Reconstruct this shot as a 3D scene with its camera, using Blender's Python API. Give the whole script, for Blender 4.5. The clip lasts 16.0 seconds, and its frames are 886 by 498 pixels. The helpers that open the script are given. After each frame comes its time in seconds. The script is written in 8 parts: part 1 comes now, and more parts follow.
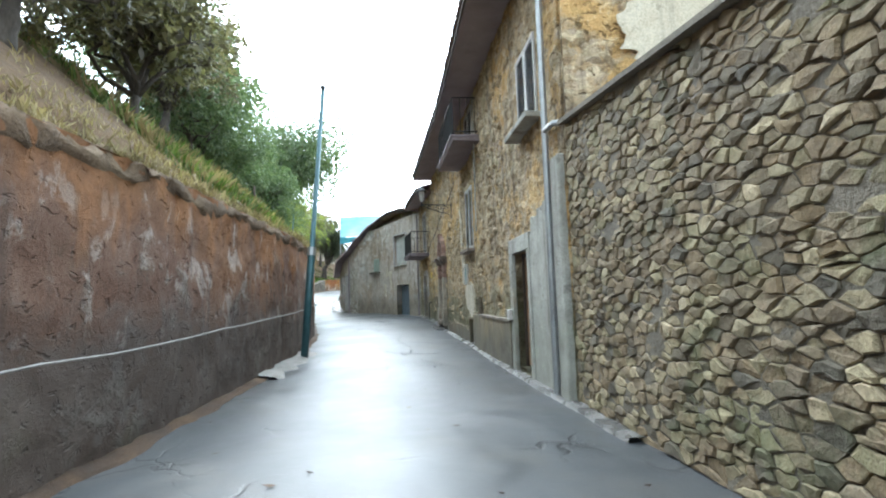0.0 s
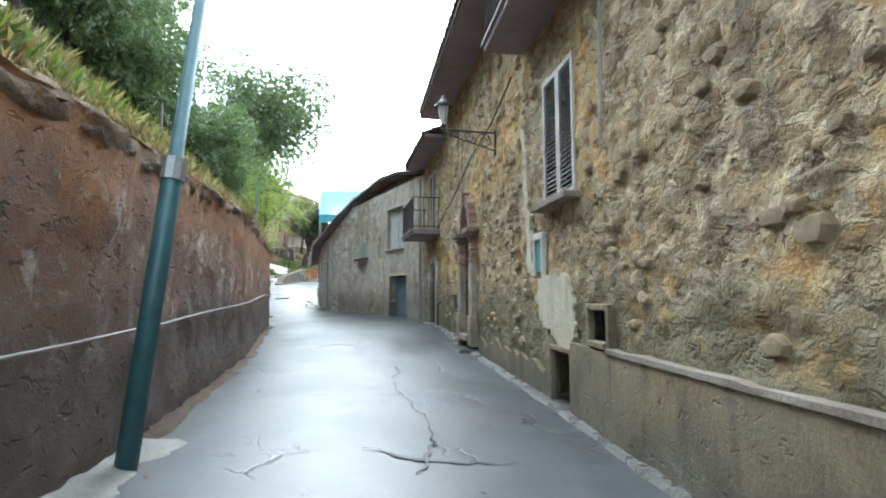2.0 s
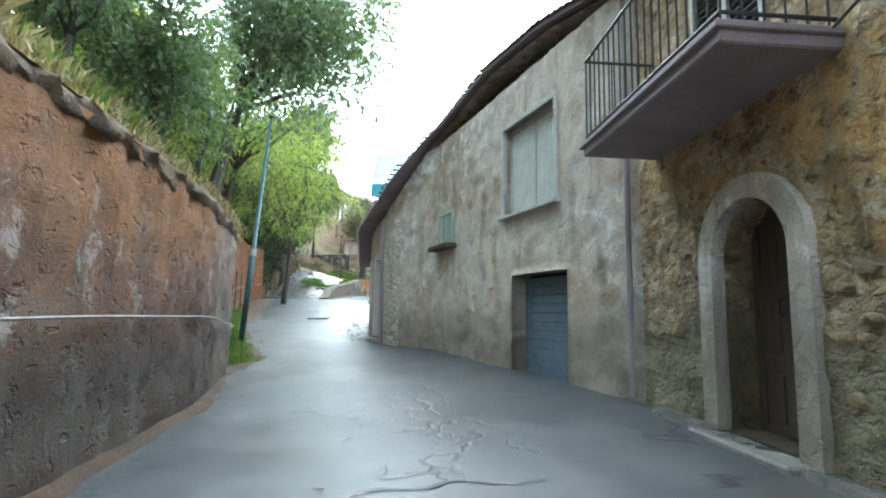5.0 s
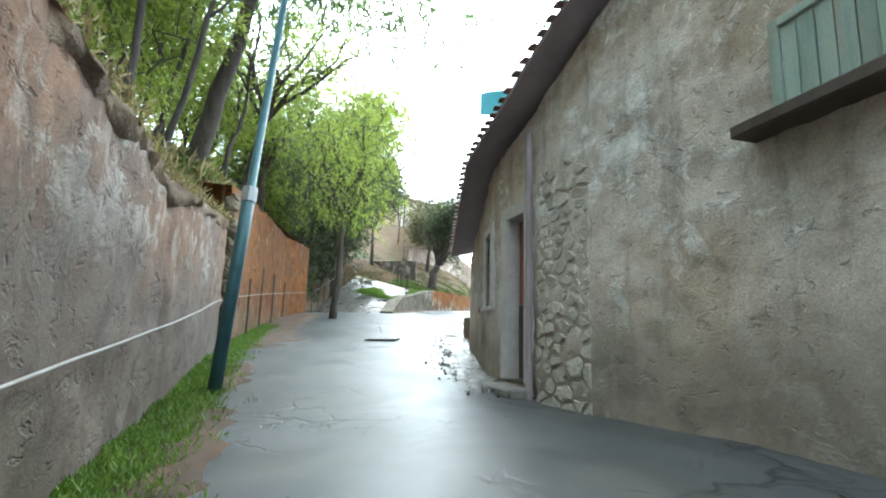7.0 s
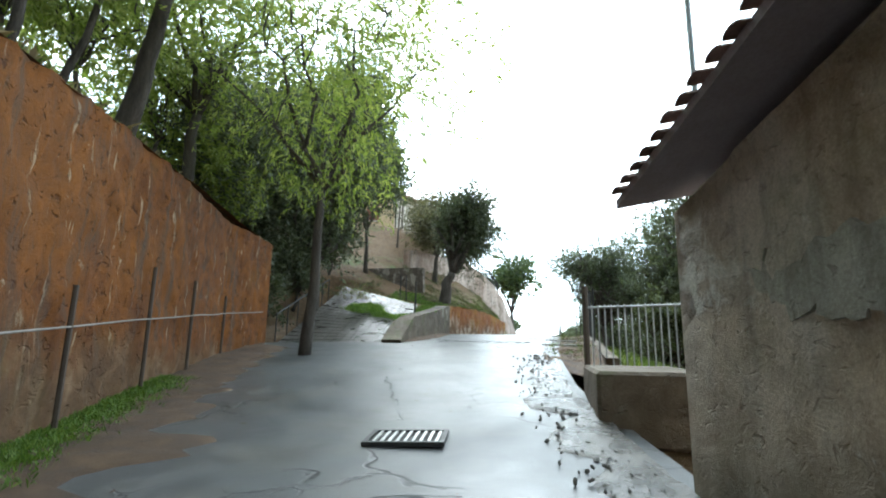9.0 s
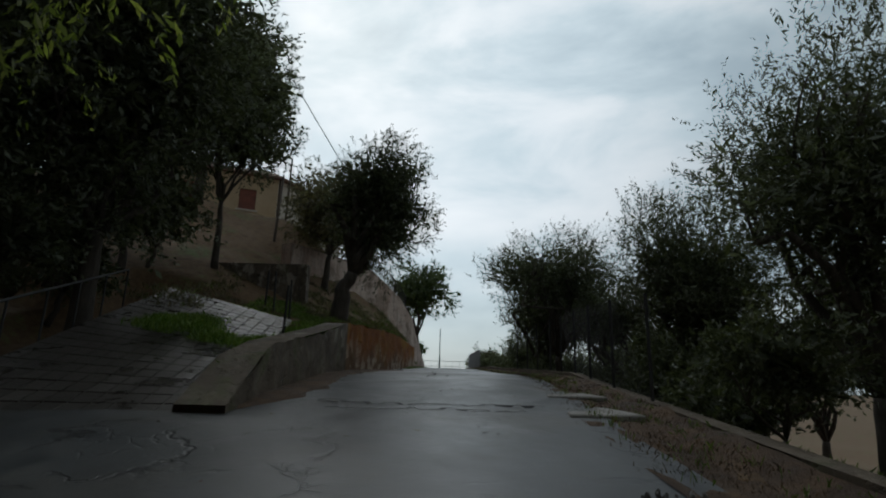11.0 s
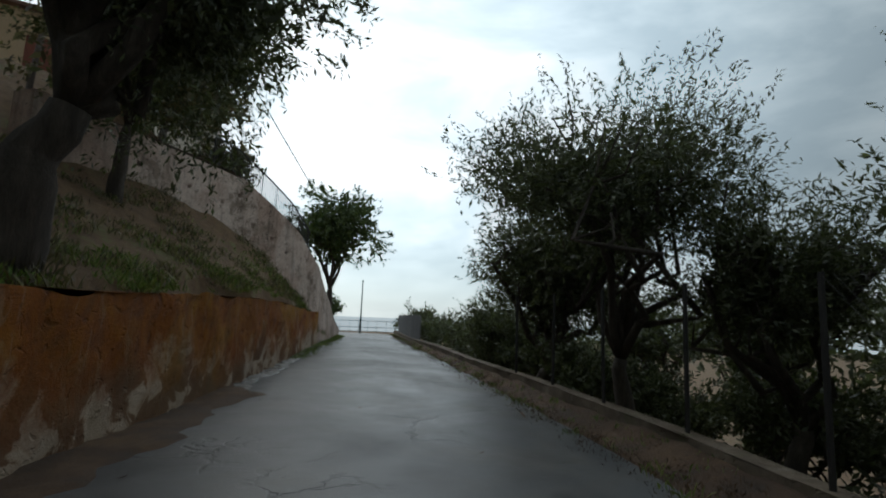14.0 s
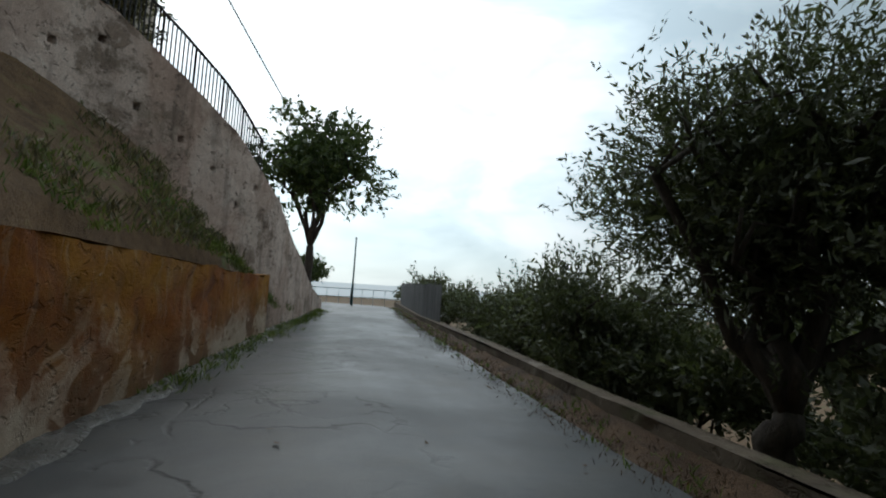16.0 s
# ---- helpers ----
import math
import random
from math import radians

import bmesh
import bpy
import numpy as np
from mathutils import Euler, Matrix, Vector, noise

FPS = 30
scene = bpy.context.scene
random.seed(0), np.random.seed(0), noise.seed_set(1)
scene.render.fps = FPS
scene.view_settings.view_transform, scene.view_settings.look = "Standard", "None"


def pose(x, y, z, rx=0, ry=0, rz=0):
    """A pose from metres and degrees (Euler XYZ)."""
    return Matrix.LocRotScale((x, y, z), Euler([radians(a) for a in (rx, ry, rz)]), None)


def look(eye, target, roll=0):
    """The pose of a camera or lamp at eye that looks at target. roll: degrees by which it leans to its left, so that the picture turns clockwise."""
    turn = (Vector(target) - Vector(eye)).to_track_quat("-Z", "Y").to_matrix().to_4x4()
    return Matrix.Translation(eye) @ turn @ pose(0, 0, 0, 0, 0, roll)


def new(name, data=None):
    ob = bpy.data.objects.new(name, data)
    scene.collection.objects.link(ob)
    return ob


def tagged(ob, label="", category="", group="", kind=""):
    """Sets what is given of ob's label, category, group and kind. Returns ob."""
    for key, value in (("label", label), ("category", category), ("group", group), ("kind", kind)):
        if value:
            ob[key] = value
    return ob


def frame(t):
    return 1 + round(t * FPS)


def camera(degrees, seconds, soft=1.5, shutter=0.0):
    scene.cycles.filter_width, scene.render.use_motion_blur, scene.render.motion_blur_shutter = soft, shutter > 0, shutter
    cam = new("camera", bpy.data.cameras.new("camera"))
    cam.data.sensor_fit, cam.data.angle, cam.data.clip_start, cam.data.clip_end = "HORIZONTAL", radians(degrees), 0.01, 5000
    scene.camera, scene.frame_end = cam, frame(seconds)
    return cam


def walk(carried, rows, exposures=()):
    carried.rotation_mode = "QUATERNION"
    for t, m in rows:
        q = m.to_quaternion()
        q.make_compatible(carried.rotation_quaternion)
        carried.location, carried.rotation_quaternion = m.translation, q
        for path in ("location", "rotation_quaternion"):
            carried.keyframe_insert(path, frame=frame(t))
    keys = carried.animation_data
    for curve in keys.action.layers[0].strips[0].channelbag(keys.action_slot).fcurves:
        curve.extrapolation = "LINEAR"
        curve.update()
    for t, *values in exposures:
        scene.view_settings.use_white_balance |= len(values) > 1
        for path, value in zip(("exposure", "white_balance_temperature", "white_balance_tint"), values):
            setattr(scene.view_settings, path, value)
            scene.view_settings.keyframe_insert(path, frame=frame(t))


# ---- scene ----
cam = camera(82.4, 16.0, soft=2.0)
PATH = [
    (0.00, (0.789, -3.226, 1.298), (0.796, -1.235, 1.492), -1.90),
    (0.50, (0.581, -1.446, 1.293), (0.619, 0.548, 1.443), -1.00),
    (1.00, (0.395, 0.411, 1.303), (0.451, 2.404, 1.466), -0.60),
    (1.50, (0.254, 2.228, 1.318), (0.315, 4.219, 1.501), -0.60),
    (2.00, (-0.001, 4.197, 1.423), (0.042, 6.189, 1.596), -0.10),
    (2.50, (-0.291, 6.249, 1.407), (-0.258, 8.240, 1.592), 0.50),
    (3.00, (-0.505, 8.356, 1.425), (-0.494, 10.346, 1.623), -0.10),
    (3.50, (-0.782, 10.410, 1.427), (-0.825, 12.398, 1.644), 0.30),
    (4.00, (-1.138, 12.392, 1.437), (-1.236, 14.375, 1.681), 0.30),
    (4.50, (-1.487, 14.233, 1.469), (-1.644, 16.213, 1.706), 0.80),
    (5.75, (-3.080, 19.320, 1.400), (-3.392, 21.274, 1.683), 1.20),
    (7.00, (-5.210, 24.471, 1.333), (-5.644, 26.396, 1.656), 1.60),
    (7.50, (-5.986, 26.394, 1.471), (-6.452, 28.314, 1.782), 0.70),
    (8.00, (-6.706, 28.315, 1.591), (-7.179, 30.225, 1.950), -1.00),
    (8.50, (-7.472, 30.106, 1.812), (-7.926, 32.020, 2.174), 0.20),
    (9.75, (-9.202, 35.269, 2.196), (-9.475, 37.201, 2.621), 0.71),
    (11.00, (-10.105, 40.622, 2.632), (-10.089, 42.568, 3.095), 1.23),
    (11.50, (-10.210, 42.565, 2.894), (-10.088, 44.511, 3.341), 1.32),
    (12.00, (-10.273, 44.484, 3.173), (-10.073, 46.427, 3.602), 1.59),
    (12.50, (-10.208, 46.424, 3.372), (-9.949, 48.375, 3.726), 1.40),
    (13.00, (-10.143, 48.374, 3.531), (-9.857, 50.330, 3.836), 1.33),
    (13.50, (-10.098, 50.329, 3.669), (-9.803, 52.284, 3.970), 2.17),
    (14.00, (-10.010, 52.268, 3.782), (-9.695, 54.224, 4.059), 2.35),
    (14.50, (-9.944, 54.288, 3.827), (-9.612, 56.248, 4.045), 2.96),
    (15.00, (-9.876, 56.317, 3.832), (-9.534, 58.277, 4.033), 3.50),
    (15.50, (-9.790, 58.434, 3.836), (-9.454, 60.398, 4.013), 3.85),
    (16.00, (-9.704, 60.596, 3.829), (-9.371, 62.562, 3.985), 3.68),
]
# seconds, stops, kelvin, tint
EXPOSURES = [(0.0, 2.25, 5750, 5), (3.0, 2.4, 5700, 5), (4.5, 2.5, 5600, 3), (7.0, 2.55, 5800, 2), (7.5, 2.55, 5850, 1), (8.0, 2.25, 5850, 1), (8.5, 1.9, 5850, 2), (8.7, 1.85, 5850, 2), (9.6, 0.6, 6000, 5), (10.8, -1.45, 6250, 8), (11.5, -1.3, 6250, 7), (12.5, -1.15, 6250, 7), (14.0, -0.9, 6250, 7), (16.0, -0.7, 6250, 7)]
walk(cam, [(t, look(eye, target, roll)) for t, eye, target, roll in PATH], EXPOSURES)

# ---- world and light ----
SUN_EL, SUN_AZ = 38.0, -14.0   # degrees; azimuth from +y, positive to the right


def node(nt, kind, **values):
    n = nt.nodes.new(kind)
    for k, v in values.items():
        if k == "op":
            n.operation = v
        elif k == "blend":
            n.blend_type = v
        elif k == "data":
            n.data_type = v
        elif k == "feature":
            n.feature = v
        elif k == "noise_type":
            n.noise_type = v
        else:
            n.inputs[k].default_value = v
    return n


def ramp(nt, source, stops):
    r = nt.nodes.new("ShaderNodeValToRGB")
    while len(r.color_ramp.elements) < len(stops):
        r.color_ramp.elements.new(0.5)
    for e, (p, c) in zip(r.color_ramp.elements, stops):
        e.position, e.color = p, (*c, 1) if len(c) == 3 else c
    nt.links.new(source, r.inputs[0])
    return r.outputs[0]


world = bpy.data.worlds.new("overcast_sky")
scene.world = world
world.use_nodes = True
wt = world.node_tree
wt.nodes.clear()
sky = wt.nodes.new("ShaderNodeTexSky")
sky.sky_type, sky.sun_disc = "NISHITA", False
sky.sun_elevation, sky.sun_rotation = radians(SUN_EL), radians(SUN_AZ)
wco = wt.nodes.new("ShaderNodeTexCoord")
wmap = wt.nodes.new("ShaderNodeMapping")
wmap.inputs["Scale"].default_value = (1.0, 1.0, 2.6)
wt.links.new(wco.outputs["Generated"], wmap.inputs["Vector"])
wn = node(wt, "ShaderNodeTexNoise", Scale=2.3, Detail=7.0, Roughness=0.55, Distortion=0.35)
wt.links.new(wmap.outputs["Vector"], wn.inputs["Vector"])
cloud = ramp(wt, wn.outputs["Fac"], [(0.34, (0.54, 0.65, 0.70)), (0.46, (0.73, 0.84, 0.88)), (0.55, (0.93, 0.99, 1.01)), (0.68, (1.10, 1.12, 1.12))])
skyb = node(wt, "ShaderNodeMixRGB", blend="MULTIPLY", Fac=1.0)
skyb.inputs[2].default_value = (0.11, 0.11, 0.11, 1)
wt.links.new(sky.outputs[0], skyb.inputs[1])
wmix = node(wt, "ShaderNodeMixRGB", Fac=0.86)
wt.links.new(skyb.outputs[0], wmix.inputs[1])
wt.links.new(cloud, wmix.inputs[2])
# thin cloud glows round the hidden sun
sun_way = Vector((math.sin(radians(SUN_AZ)) * math.cos(radians(SUN_EL)), math.cos(radians(SUN_AZ)) * math.cos(radians(SUN_EL)), math.sin(radians(SUN_EL))))
wdot = wt.nodes.new("ShaderNodeVectorMath")
wdot.operation = "DOT_PRODUCT"
wt.links.new(wco.outputs["Generated"], wdot.inputs[0])
wdot.inputs[1].default_value = sun_way
wglow = wt.nodes.new("ShaderNodeMapRange")
wglow.interpolation_type = "SMOOTHSTEP"
wt.links.new(wdot.outputs["Value"], wglow.inputs[0])
for _i, _v in zip((1, 2, 3, 4), (0.40, 1.0, 0.80, 2.4)):
    wglow.inputs[_i].default_value = _v
wbg = node(wt, "ShaderNodeBackground", Strength=1.0)
wt.links.new(wglow.outputs[0], wbg.inputs["Strength"])
wt.links.new(wmix.outputs[0], wbg.inputs["Color"])
wout = wt.nodes.new("ShaderNodeOutputWorld")
wt.links.new(wbg.outputs[0], wout.inputs["Surface"])

sun = new("sun", bpy.data.lights.new("sun", "SUN"))
sun.data.energy, sun.data.angle, sun.data.color = 0.6, radians(30), (1.0, 0.97, 0.92)
sun.matrix_world = look(sun_way * 80, (0, 0, 0))

# ---- materials ----


def base_mat(name):
    m = bpy.data.materials.new(name)
    m.use_nodes = True
    nt = m.node_tree
    nt.nodes.clear()
    out = nt.nodes.new("ShaderNodeOutputMaterial")
    b = nt.nodes.new("ShaderNodeBsdfPrincipled")
    nt.links.new(b.outputs[0], out.inputs["Surface"])
    co = nt.nodes.new("ShaderNodeTexCoord")
    return m, nt, b, co.outputs["Object"]


def noise_tex(nt, vec, scale, detail=5.0, rough=0.6, dist=0.0):
    n = node(nt, "ShaderNodeTexNoise", Scale=scale, Detail=detail, Roughness=rough, Distortion=dist)
    nt.links.new(vec, n.inputs["Vector"])
    return n.outputs["Fac"]


def stretched(nt, vec, sx, sy, sz):
    m = nt.nodes.new("ShaderNodeMapping")
    m.inputs["Scale"].default_value = (sx, sy, sz)
    nt.links.new(vec, m.inputs["Vector"])
    return m.outputs["Vector"]


def mixc(nt, fac, a, b, blend="MIX"):
    n = nt.nodes.new("ShaderNodeMixRGB")
    n.blend_type = blend
    for sock, v in ((n.inputs[0], fac), (n.inputs[1], a), (n.inputs[2], b)):
        if isinstance(v, (int, float)):
            sock.default_value = v
        elif isinstance(v, tuple):
            sock.default_value = (*v, 1)
        else:
            nt.links.new(v, sock)
    return n.outputs[0]


def maths(nt, op, a, b=0.0):
    n = nt.nodes.new("ShaderNodeMath")
    n.operation = op
    for sock, v in ((n.inputs[0], a), (n.inputs[1], b)):
        if isinstance(v, (int, float)):
            sock.default_value = v
        else:
            nt.links.new(v, sock)
    return n.outputs[0]


def maprange(nt, v, a, b, c=0.0, d=1.0):
    n = nt.nodes.new("ShaderNodeMapRange")
    nt.links.new(v, n.inputs[0])
    for i, x in zip((1, 2, 3, 4), (a, b, c, d)):
        n.inputs[i].default_value = x
    return n.outputs[0]


def bump(nt, bsdf, height, strength=0.5, distance=0.02):
    n = node(nt, "ShaderNodeBump", Strength=strength, Distance=distance)
    nt.links.new(height, n.inputs["Height"])
    nt.links.new(n.outputs[0], bsdf.inputs["Normal"])


def simple(name, stops, scale=4.0, rough=(0.6, 0.9), metal=0.0, bscale=40.0, bstr=0.3, bdist=0.01, grain=0.25, per_object=0.0, stretch=(1, 1, 1)):
    """Two-scale noise colour, grain, roughness variation and bump."""
    m, nt, b, co = base_mat(name)
    vec = stretched(nt, co, *stretch)
    big = noise_tex(nt, vec, scale, 6.0, 0.6, 0.2)
    col = ramp(nt, big, stops)
    fine = noise_tex(nt, vec, bscale, 4.0, 0.7)
    col = mixc(nt, grain, col, ramp(nt, fine, [(0.25, (0.35, 0.35, 0.35)), (0.75, (1.45, 1.45, 1.45))]), "MULTIPLY")
    if per_object:
        oi = nt.nodes.new("ShaderNodeObjectInfo")
        col = mixc(nt, 1.0, col, ramp(nt, oi.outputs["Random"], [(0.0, (1 - per_object,) * 3), (1.0, (1 + per_object,) * 3)]), "MULTIPLY")
    nt.links.new(col, b.inputs["Base Color"])
    nt.links.new(maprange(nt, big, 0.3, 0.7, rough[0], rough[1]), b.inputs["Roughness"])
    b.inputs["Metallic"].default_value = metal
    bump(nt, b, fine, bstr, bdist)
    return m


def asphalt_mat():
    m, nt, b, co = base_mat("wet_asphalt")
    big = noise_tex(nt, co, 0.35, 5.0, 0.6, 0.6)
    mid = noise_tex(nt, co, 2.2, 7.0, 0.68, 0.3)
    fine = noise_tex(nt, co, 130.0, 3.0, 0.7)
    col = ramp(nt, mid, [(0.28, (0.046, 0.048, 0.050)), (0.5, (0.070, 0.072, 0.074)), (0.72, (0.098, 0.096, 0.092))])
    col = mixc(nt, maprange(nt, noise_tex(nt, co, 0.8, 4.0, 0.6), 0.50, 0.66, 0.0, 0.45), col, mixc(nt, 0.5, (0.10, 0.09, 0.076), ramp(nt, mid, [(0.3, (0.5, 0.5, 0.5)), (0.7, (1.4, 1.4, 1.4))]), "MULTIPLY"))
    col = mixc(nt, 0.55, col, ramp(nt, fine, [(0.3, (0.4, 0.4, 0.4)), (0.7, (1.55, 1.55, 1.55))]), "MULTIPLY")
    # cracks, in crazed areas closer together
    warp = nt.nodes.new("ShaderNodeVectorMath")
    warp.operation = "ADD"
    wn2 = node(nt, "ShaderNodeTexNoise", Scale=1.7, Detail=5.0)
    nt.links.new(co, wn2.inputs["Vector"])
    nt.links.new(co, warp.inputs[0])
    nt.links.new(wn2.outputs["Color"], warp.inputs[1])
    crack = None
    for sc, lo, hi, gs, g0 in ((0.42, 0.004, 0.018, 0.6, 0.50), (1.6, 0.010, 0.035, 0.45, 0.55)):
        vor = node(nt, "ShaderNodeTexVoronoi", feature="DISTANCE_TO_EDGE", Scale=sc)
        nt.links.new(warp.outputs[0], vor.inputs["Vector"])
        c = maths(nt, "MULTIPLY", maprange(nt, vor.outputs["Distance"], lo, hi, 1.0, 0.0), maprange(nt, noise_tex(nt, co, gs, 3.0), g0, g0 + 0.08))
        crack = c if crack is None else maths(nt, "MAXIMUM", crack, c)
    hole = maprange(nt, noise_tex(nt, co, 1.15, 6.0, 0.62, 0.5), 0.69, 0.74)
    col = mixc(nt, maths(nt, "MULTIPLY", hole, 0.6), col, (0.055, 0.05, 0.045))
    col = mixc(nt, maths(nt, "MULTIPLY", crack, 0.8), col, (0.02, 0.02, 0.02))
    nt.links.new(col, b.inputs["Base Color"])
    wet = maths(nt, "ADD", maths(nt, "MULTIPLY", big, 0.6), maths(nt, "MULTIPLY", mid, 0.4))
    nt.links.new(maprange(nt, wet, 0.38, 0.62, 0.31, 0.57), b.inputs["Roughness"])
    b.inputs["IOR"].default_value = 1.38
    h = maths(nt, "SUBTRACT", maths(nt, "ADD", maths(nt, "MULTIPLY", fine, 0.25), maths(nt, "MULTIPLY", mid, 0.7)), maths(nt, "MAXIMUM", crack, maths(nt, "MULTIPLY", hole, 0.8)))
    bump(nt, b, h, 0.55, 0.012)
    return m


def wall_mat(name, plaster, stone, stone_amount=0.5, cell=3.2, low=None, low_z=0.6, bstr=0.8, green=0.0, joints=True, pits=0.0, runs=None, tint=None, grime=0.55, coarse=False, wash=None):
    """Worn plaster over rubble: stones show where the plaster has gone; damp grime grows from the foot in ragged
    stains.
    pits: small broken holes with their shade painted dark; runs: (colour, amount) of vertical washed streaks; tint:
    (colour, amount) of broad patches."""
    m, nt, b, co = base_mat(name)
    n1 = noise_tex(nt, co, 0.55, 6.0, 0.62, 0.6)
    n2 = noise_tex(nt, co, 3.5, 8.0, 0.7, 0.5)
    fine = noise_tex(nt, co, 45.0, 5.0, 0.7)
    pl = ramp(nt, n2, plaster)
    if tint:
        pl = mixc(nt, maprange(nt, noise_tex(nt, co, 0.42, 5.0, 0.6, 0.8), 0.46, 0.60, 0.0, tint[1]), pl, mixc(nt, 0.6, tint[0], ramp(nt, n2, [(0.3, (0.45, 0.45, 0.45)), (0.7, (1.4, 1.4, 1.4))]), "MULTIPLY"))
    warp = nt.nodes.new("ShaderNodeVectorMath")
    warp.operation = "MULTIPLY_ADD"
    wn2 = node(nt, "ShaderNodeTexNoise", Scale=5.0, Detail=5.0, Roughness=0.62)
    nt.links.new(co, wn2.inputs["Vector"])
    nt.links.new(wn2.outputs["Color"], warp.inputs[0])
    warp.inputs[1].default_value = (0.42, 0.42, 0.34)
    nt.links.new(stretched(nt, co, 1.0, 1.0, 1.5), warp.inputs[2])
    vor = node(nt, "ShaderNodeTexVoronoi", Scale=cell)
    ved = node(nt, "ShaderNodeTexVoronoi", feature="DISTANCE_TO_EDGE", Scale=cell)
    for v in (vor, ved):
        nt.links.new(warp.outputs[0], v.inputs["Vector"])
    sep = nt.nodes.new("ShaderNodeSeparateColor")
    nt.links.new(vor.outputs["Color"], sep.inputs[0])
    st = ramp(nt, sep.outputs[0], stone)
    st = mixc(nt, 0.7, st, ramp(nt, n2, [(0.3, (0.55, 0.55, 0.55)), (0.7, (1.4, 1.4, 1.4))]), "MULTIPLY")
    # mortar hides most joints; only some stay open
    gate = maprange(nt, noise_tex(nt, co, 2.3, 5.0, 0.65), 0.44, 0.60)
    joint = maprange(nt, ved.outputs["Distance"], 0.0, 0.16, 0.0 if joints else 1.0, 1.0)
    joint = maths(nt, "MAXIMUM", joint, gate)
    st = mixc(nt, joint, ramp(nt, n2, [(0.3, tuple(c * 0.7 for c in plaster[0][1])), (0.7, tuple(c * 0.85 for c in plaster[-1][1]))]), st)
    mask = maprange(nt, maths(nt, "ADD", maths(nt, "MULTIPLY", n1, 0.6), maths(nt, "MULTIPLY", n2, 0.4)), 0.62 - 0.3 * stone_amount, 0.67 - 0.3 * stone_amount)
    col = mixc(nt, mask, pl, st)
    h = maths(nt, "ADD", maths(nt, "MULTIPLY", fine, 0.3), maths(nt, "ADD", maths(nt, "MULTIPLY", n2, 0.9), maths(nt, "MULTIPLY", maths(nt, "MULTIPLY", joint, mask), 0.3)))
    if runs:
        r = noise_tex(nt, stretched(nt, co, 4.5, 4.5, 0.5) if len(runs) < 4 else stretched(nt, co, 1.6, 1.6, runs[3]), 1.5, 6.0, 0.66, 0.25)
        f = maprange(nt, r, runs[2], runs[2] + 0.06, 0.0, runs[1])
        col = mixc(nt, f, col, runs[0])
        h = maths(nt, "SUBTRACT", h, maths(nt, "MULTIPLY", f, 0.3))
    if pits:
        p = noise_tex(nt, stretched(nt, co, 1.0, 1.0, 1.35), 7.0, 3.0, 0.6, 0.6)
        f = maprange(nt, p, 0.60, 0.68, 0.0, pits)
        # hole colour darkened to stand in for the shade inside
        col = mixc(nt, f, col, tuple(c * 0.35 for c in plaster[0][1]))
        h = maths(nt, "SUBTRACT", h, maths(nt, "MULTIPLY", f, 1.1))
    if coarse:
        # rubble swells under the plaster; shade painted dark into hollows, crests paler
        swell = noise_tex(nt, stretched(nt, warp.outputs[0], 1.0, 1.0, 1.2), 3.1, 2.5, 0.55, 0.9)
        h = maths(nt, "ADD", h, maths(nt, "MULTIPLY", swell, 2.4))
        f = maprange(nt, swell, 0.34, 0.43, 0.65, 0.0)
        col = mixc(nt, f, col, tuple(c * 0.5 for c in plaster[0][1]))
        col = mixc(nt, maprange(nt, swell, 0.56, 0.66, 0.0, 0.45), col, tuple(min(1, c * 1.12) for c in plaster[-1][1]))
    col = mixc(nt, 0.5, col, ramp(nt, fine, [(0.25, (0.4, 0.4, 0.4)), (0.75, (1.5, 1.5, 1.5))]), "MULTIPLY")
    streak = noise_tex(nt, stretched(nt, co, 2.2, 2.2, 0.28), 1.6, 5.0, 0.6)
    col = mixc(nt, maprange(nt, streak, 0.52, 0.68, 0.0, grime), col, (0.075, 0.06, 0.05))
    if wash:
        # soil washed down from the crest in ragged tongues
        sw = nt.nodes.new("ShaderNodeSeparateXYZ")
        nt.links.new(co, sw.inputs[0])
        tongue = noise_tex(nt, stretched(nt, co, 1.2, 1.2, 0.25), 1.3, 6.0, 0.62, 0.4)
        f = maprange(nt, maths(nt, "ADD", sw.outputs["Z"], maths(nt, "MULTIPLY", tongue, 3.2)), wash[1], wash[1] + 0.5, 0.0, wash[2])
        col = mixc(nt, f, col, mixc(nt, 0.7, wash[0], ramp(nt, n2, [(0.3, (0.4, 0.4, 0.4)), (0.7, (1.4, 1.4, 1.4))]), "MULTIPLY"))
    if low:
        sp = nt.nodes.new("ShaderNodeSeparateXYZ")
        nt.links.new(co, sp.inputs[0])
        edge = maths(nt, "ADD", sp.outputs["Z"], maths(nt, "MULTIPLY", maths(nt, "ADD", n2, maths(nt, "MULTIPLY", n1, 1.4)), -1.3))
        f = maprange(nt, edge, low_z - 1.75, low_z - 1.1, 0.85, 0.0)
        col = mixc(nt, f, col, mixc(nt, 0.5, ramp(nt, noise_tex(nt, co, 1.6, 6.0, 0.62, 0.6), low), ramp(nt, n2, [(0.3, (0.6, 0.6, 0.6)), (0.7, (1.35, 1.35, 1.35))]), "MULTIPLY"))
    if green:
        g = maprange(nt, noise_tex(nt, co, 1.1, 5.0, 0.65), 0.56, 0.68, 0.0, green)
        col = mixc(nt, g, col, (0.09, 0.12, 0.035))
    nt.links.new(col, b.inputs["Base Color"])
    nt.links.new(maprange(nt, n2, 0.3, 0.7, 0.72, 0.95), b.inputs["Roughness"])
    b.inputs["Specular IOR Level"].default_value = 0.2
    bump(nt, b, h, bstr, 0.035)
    return m


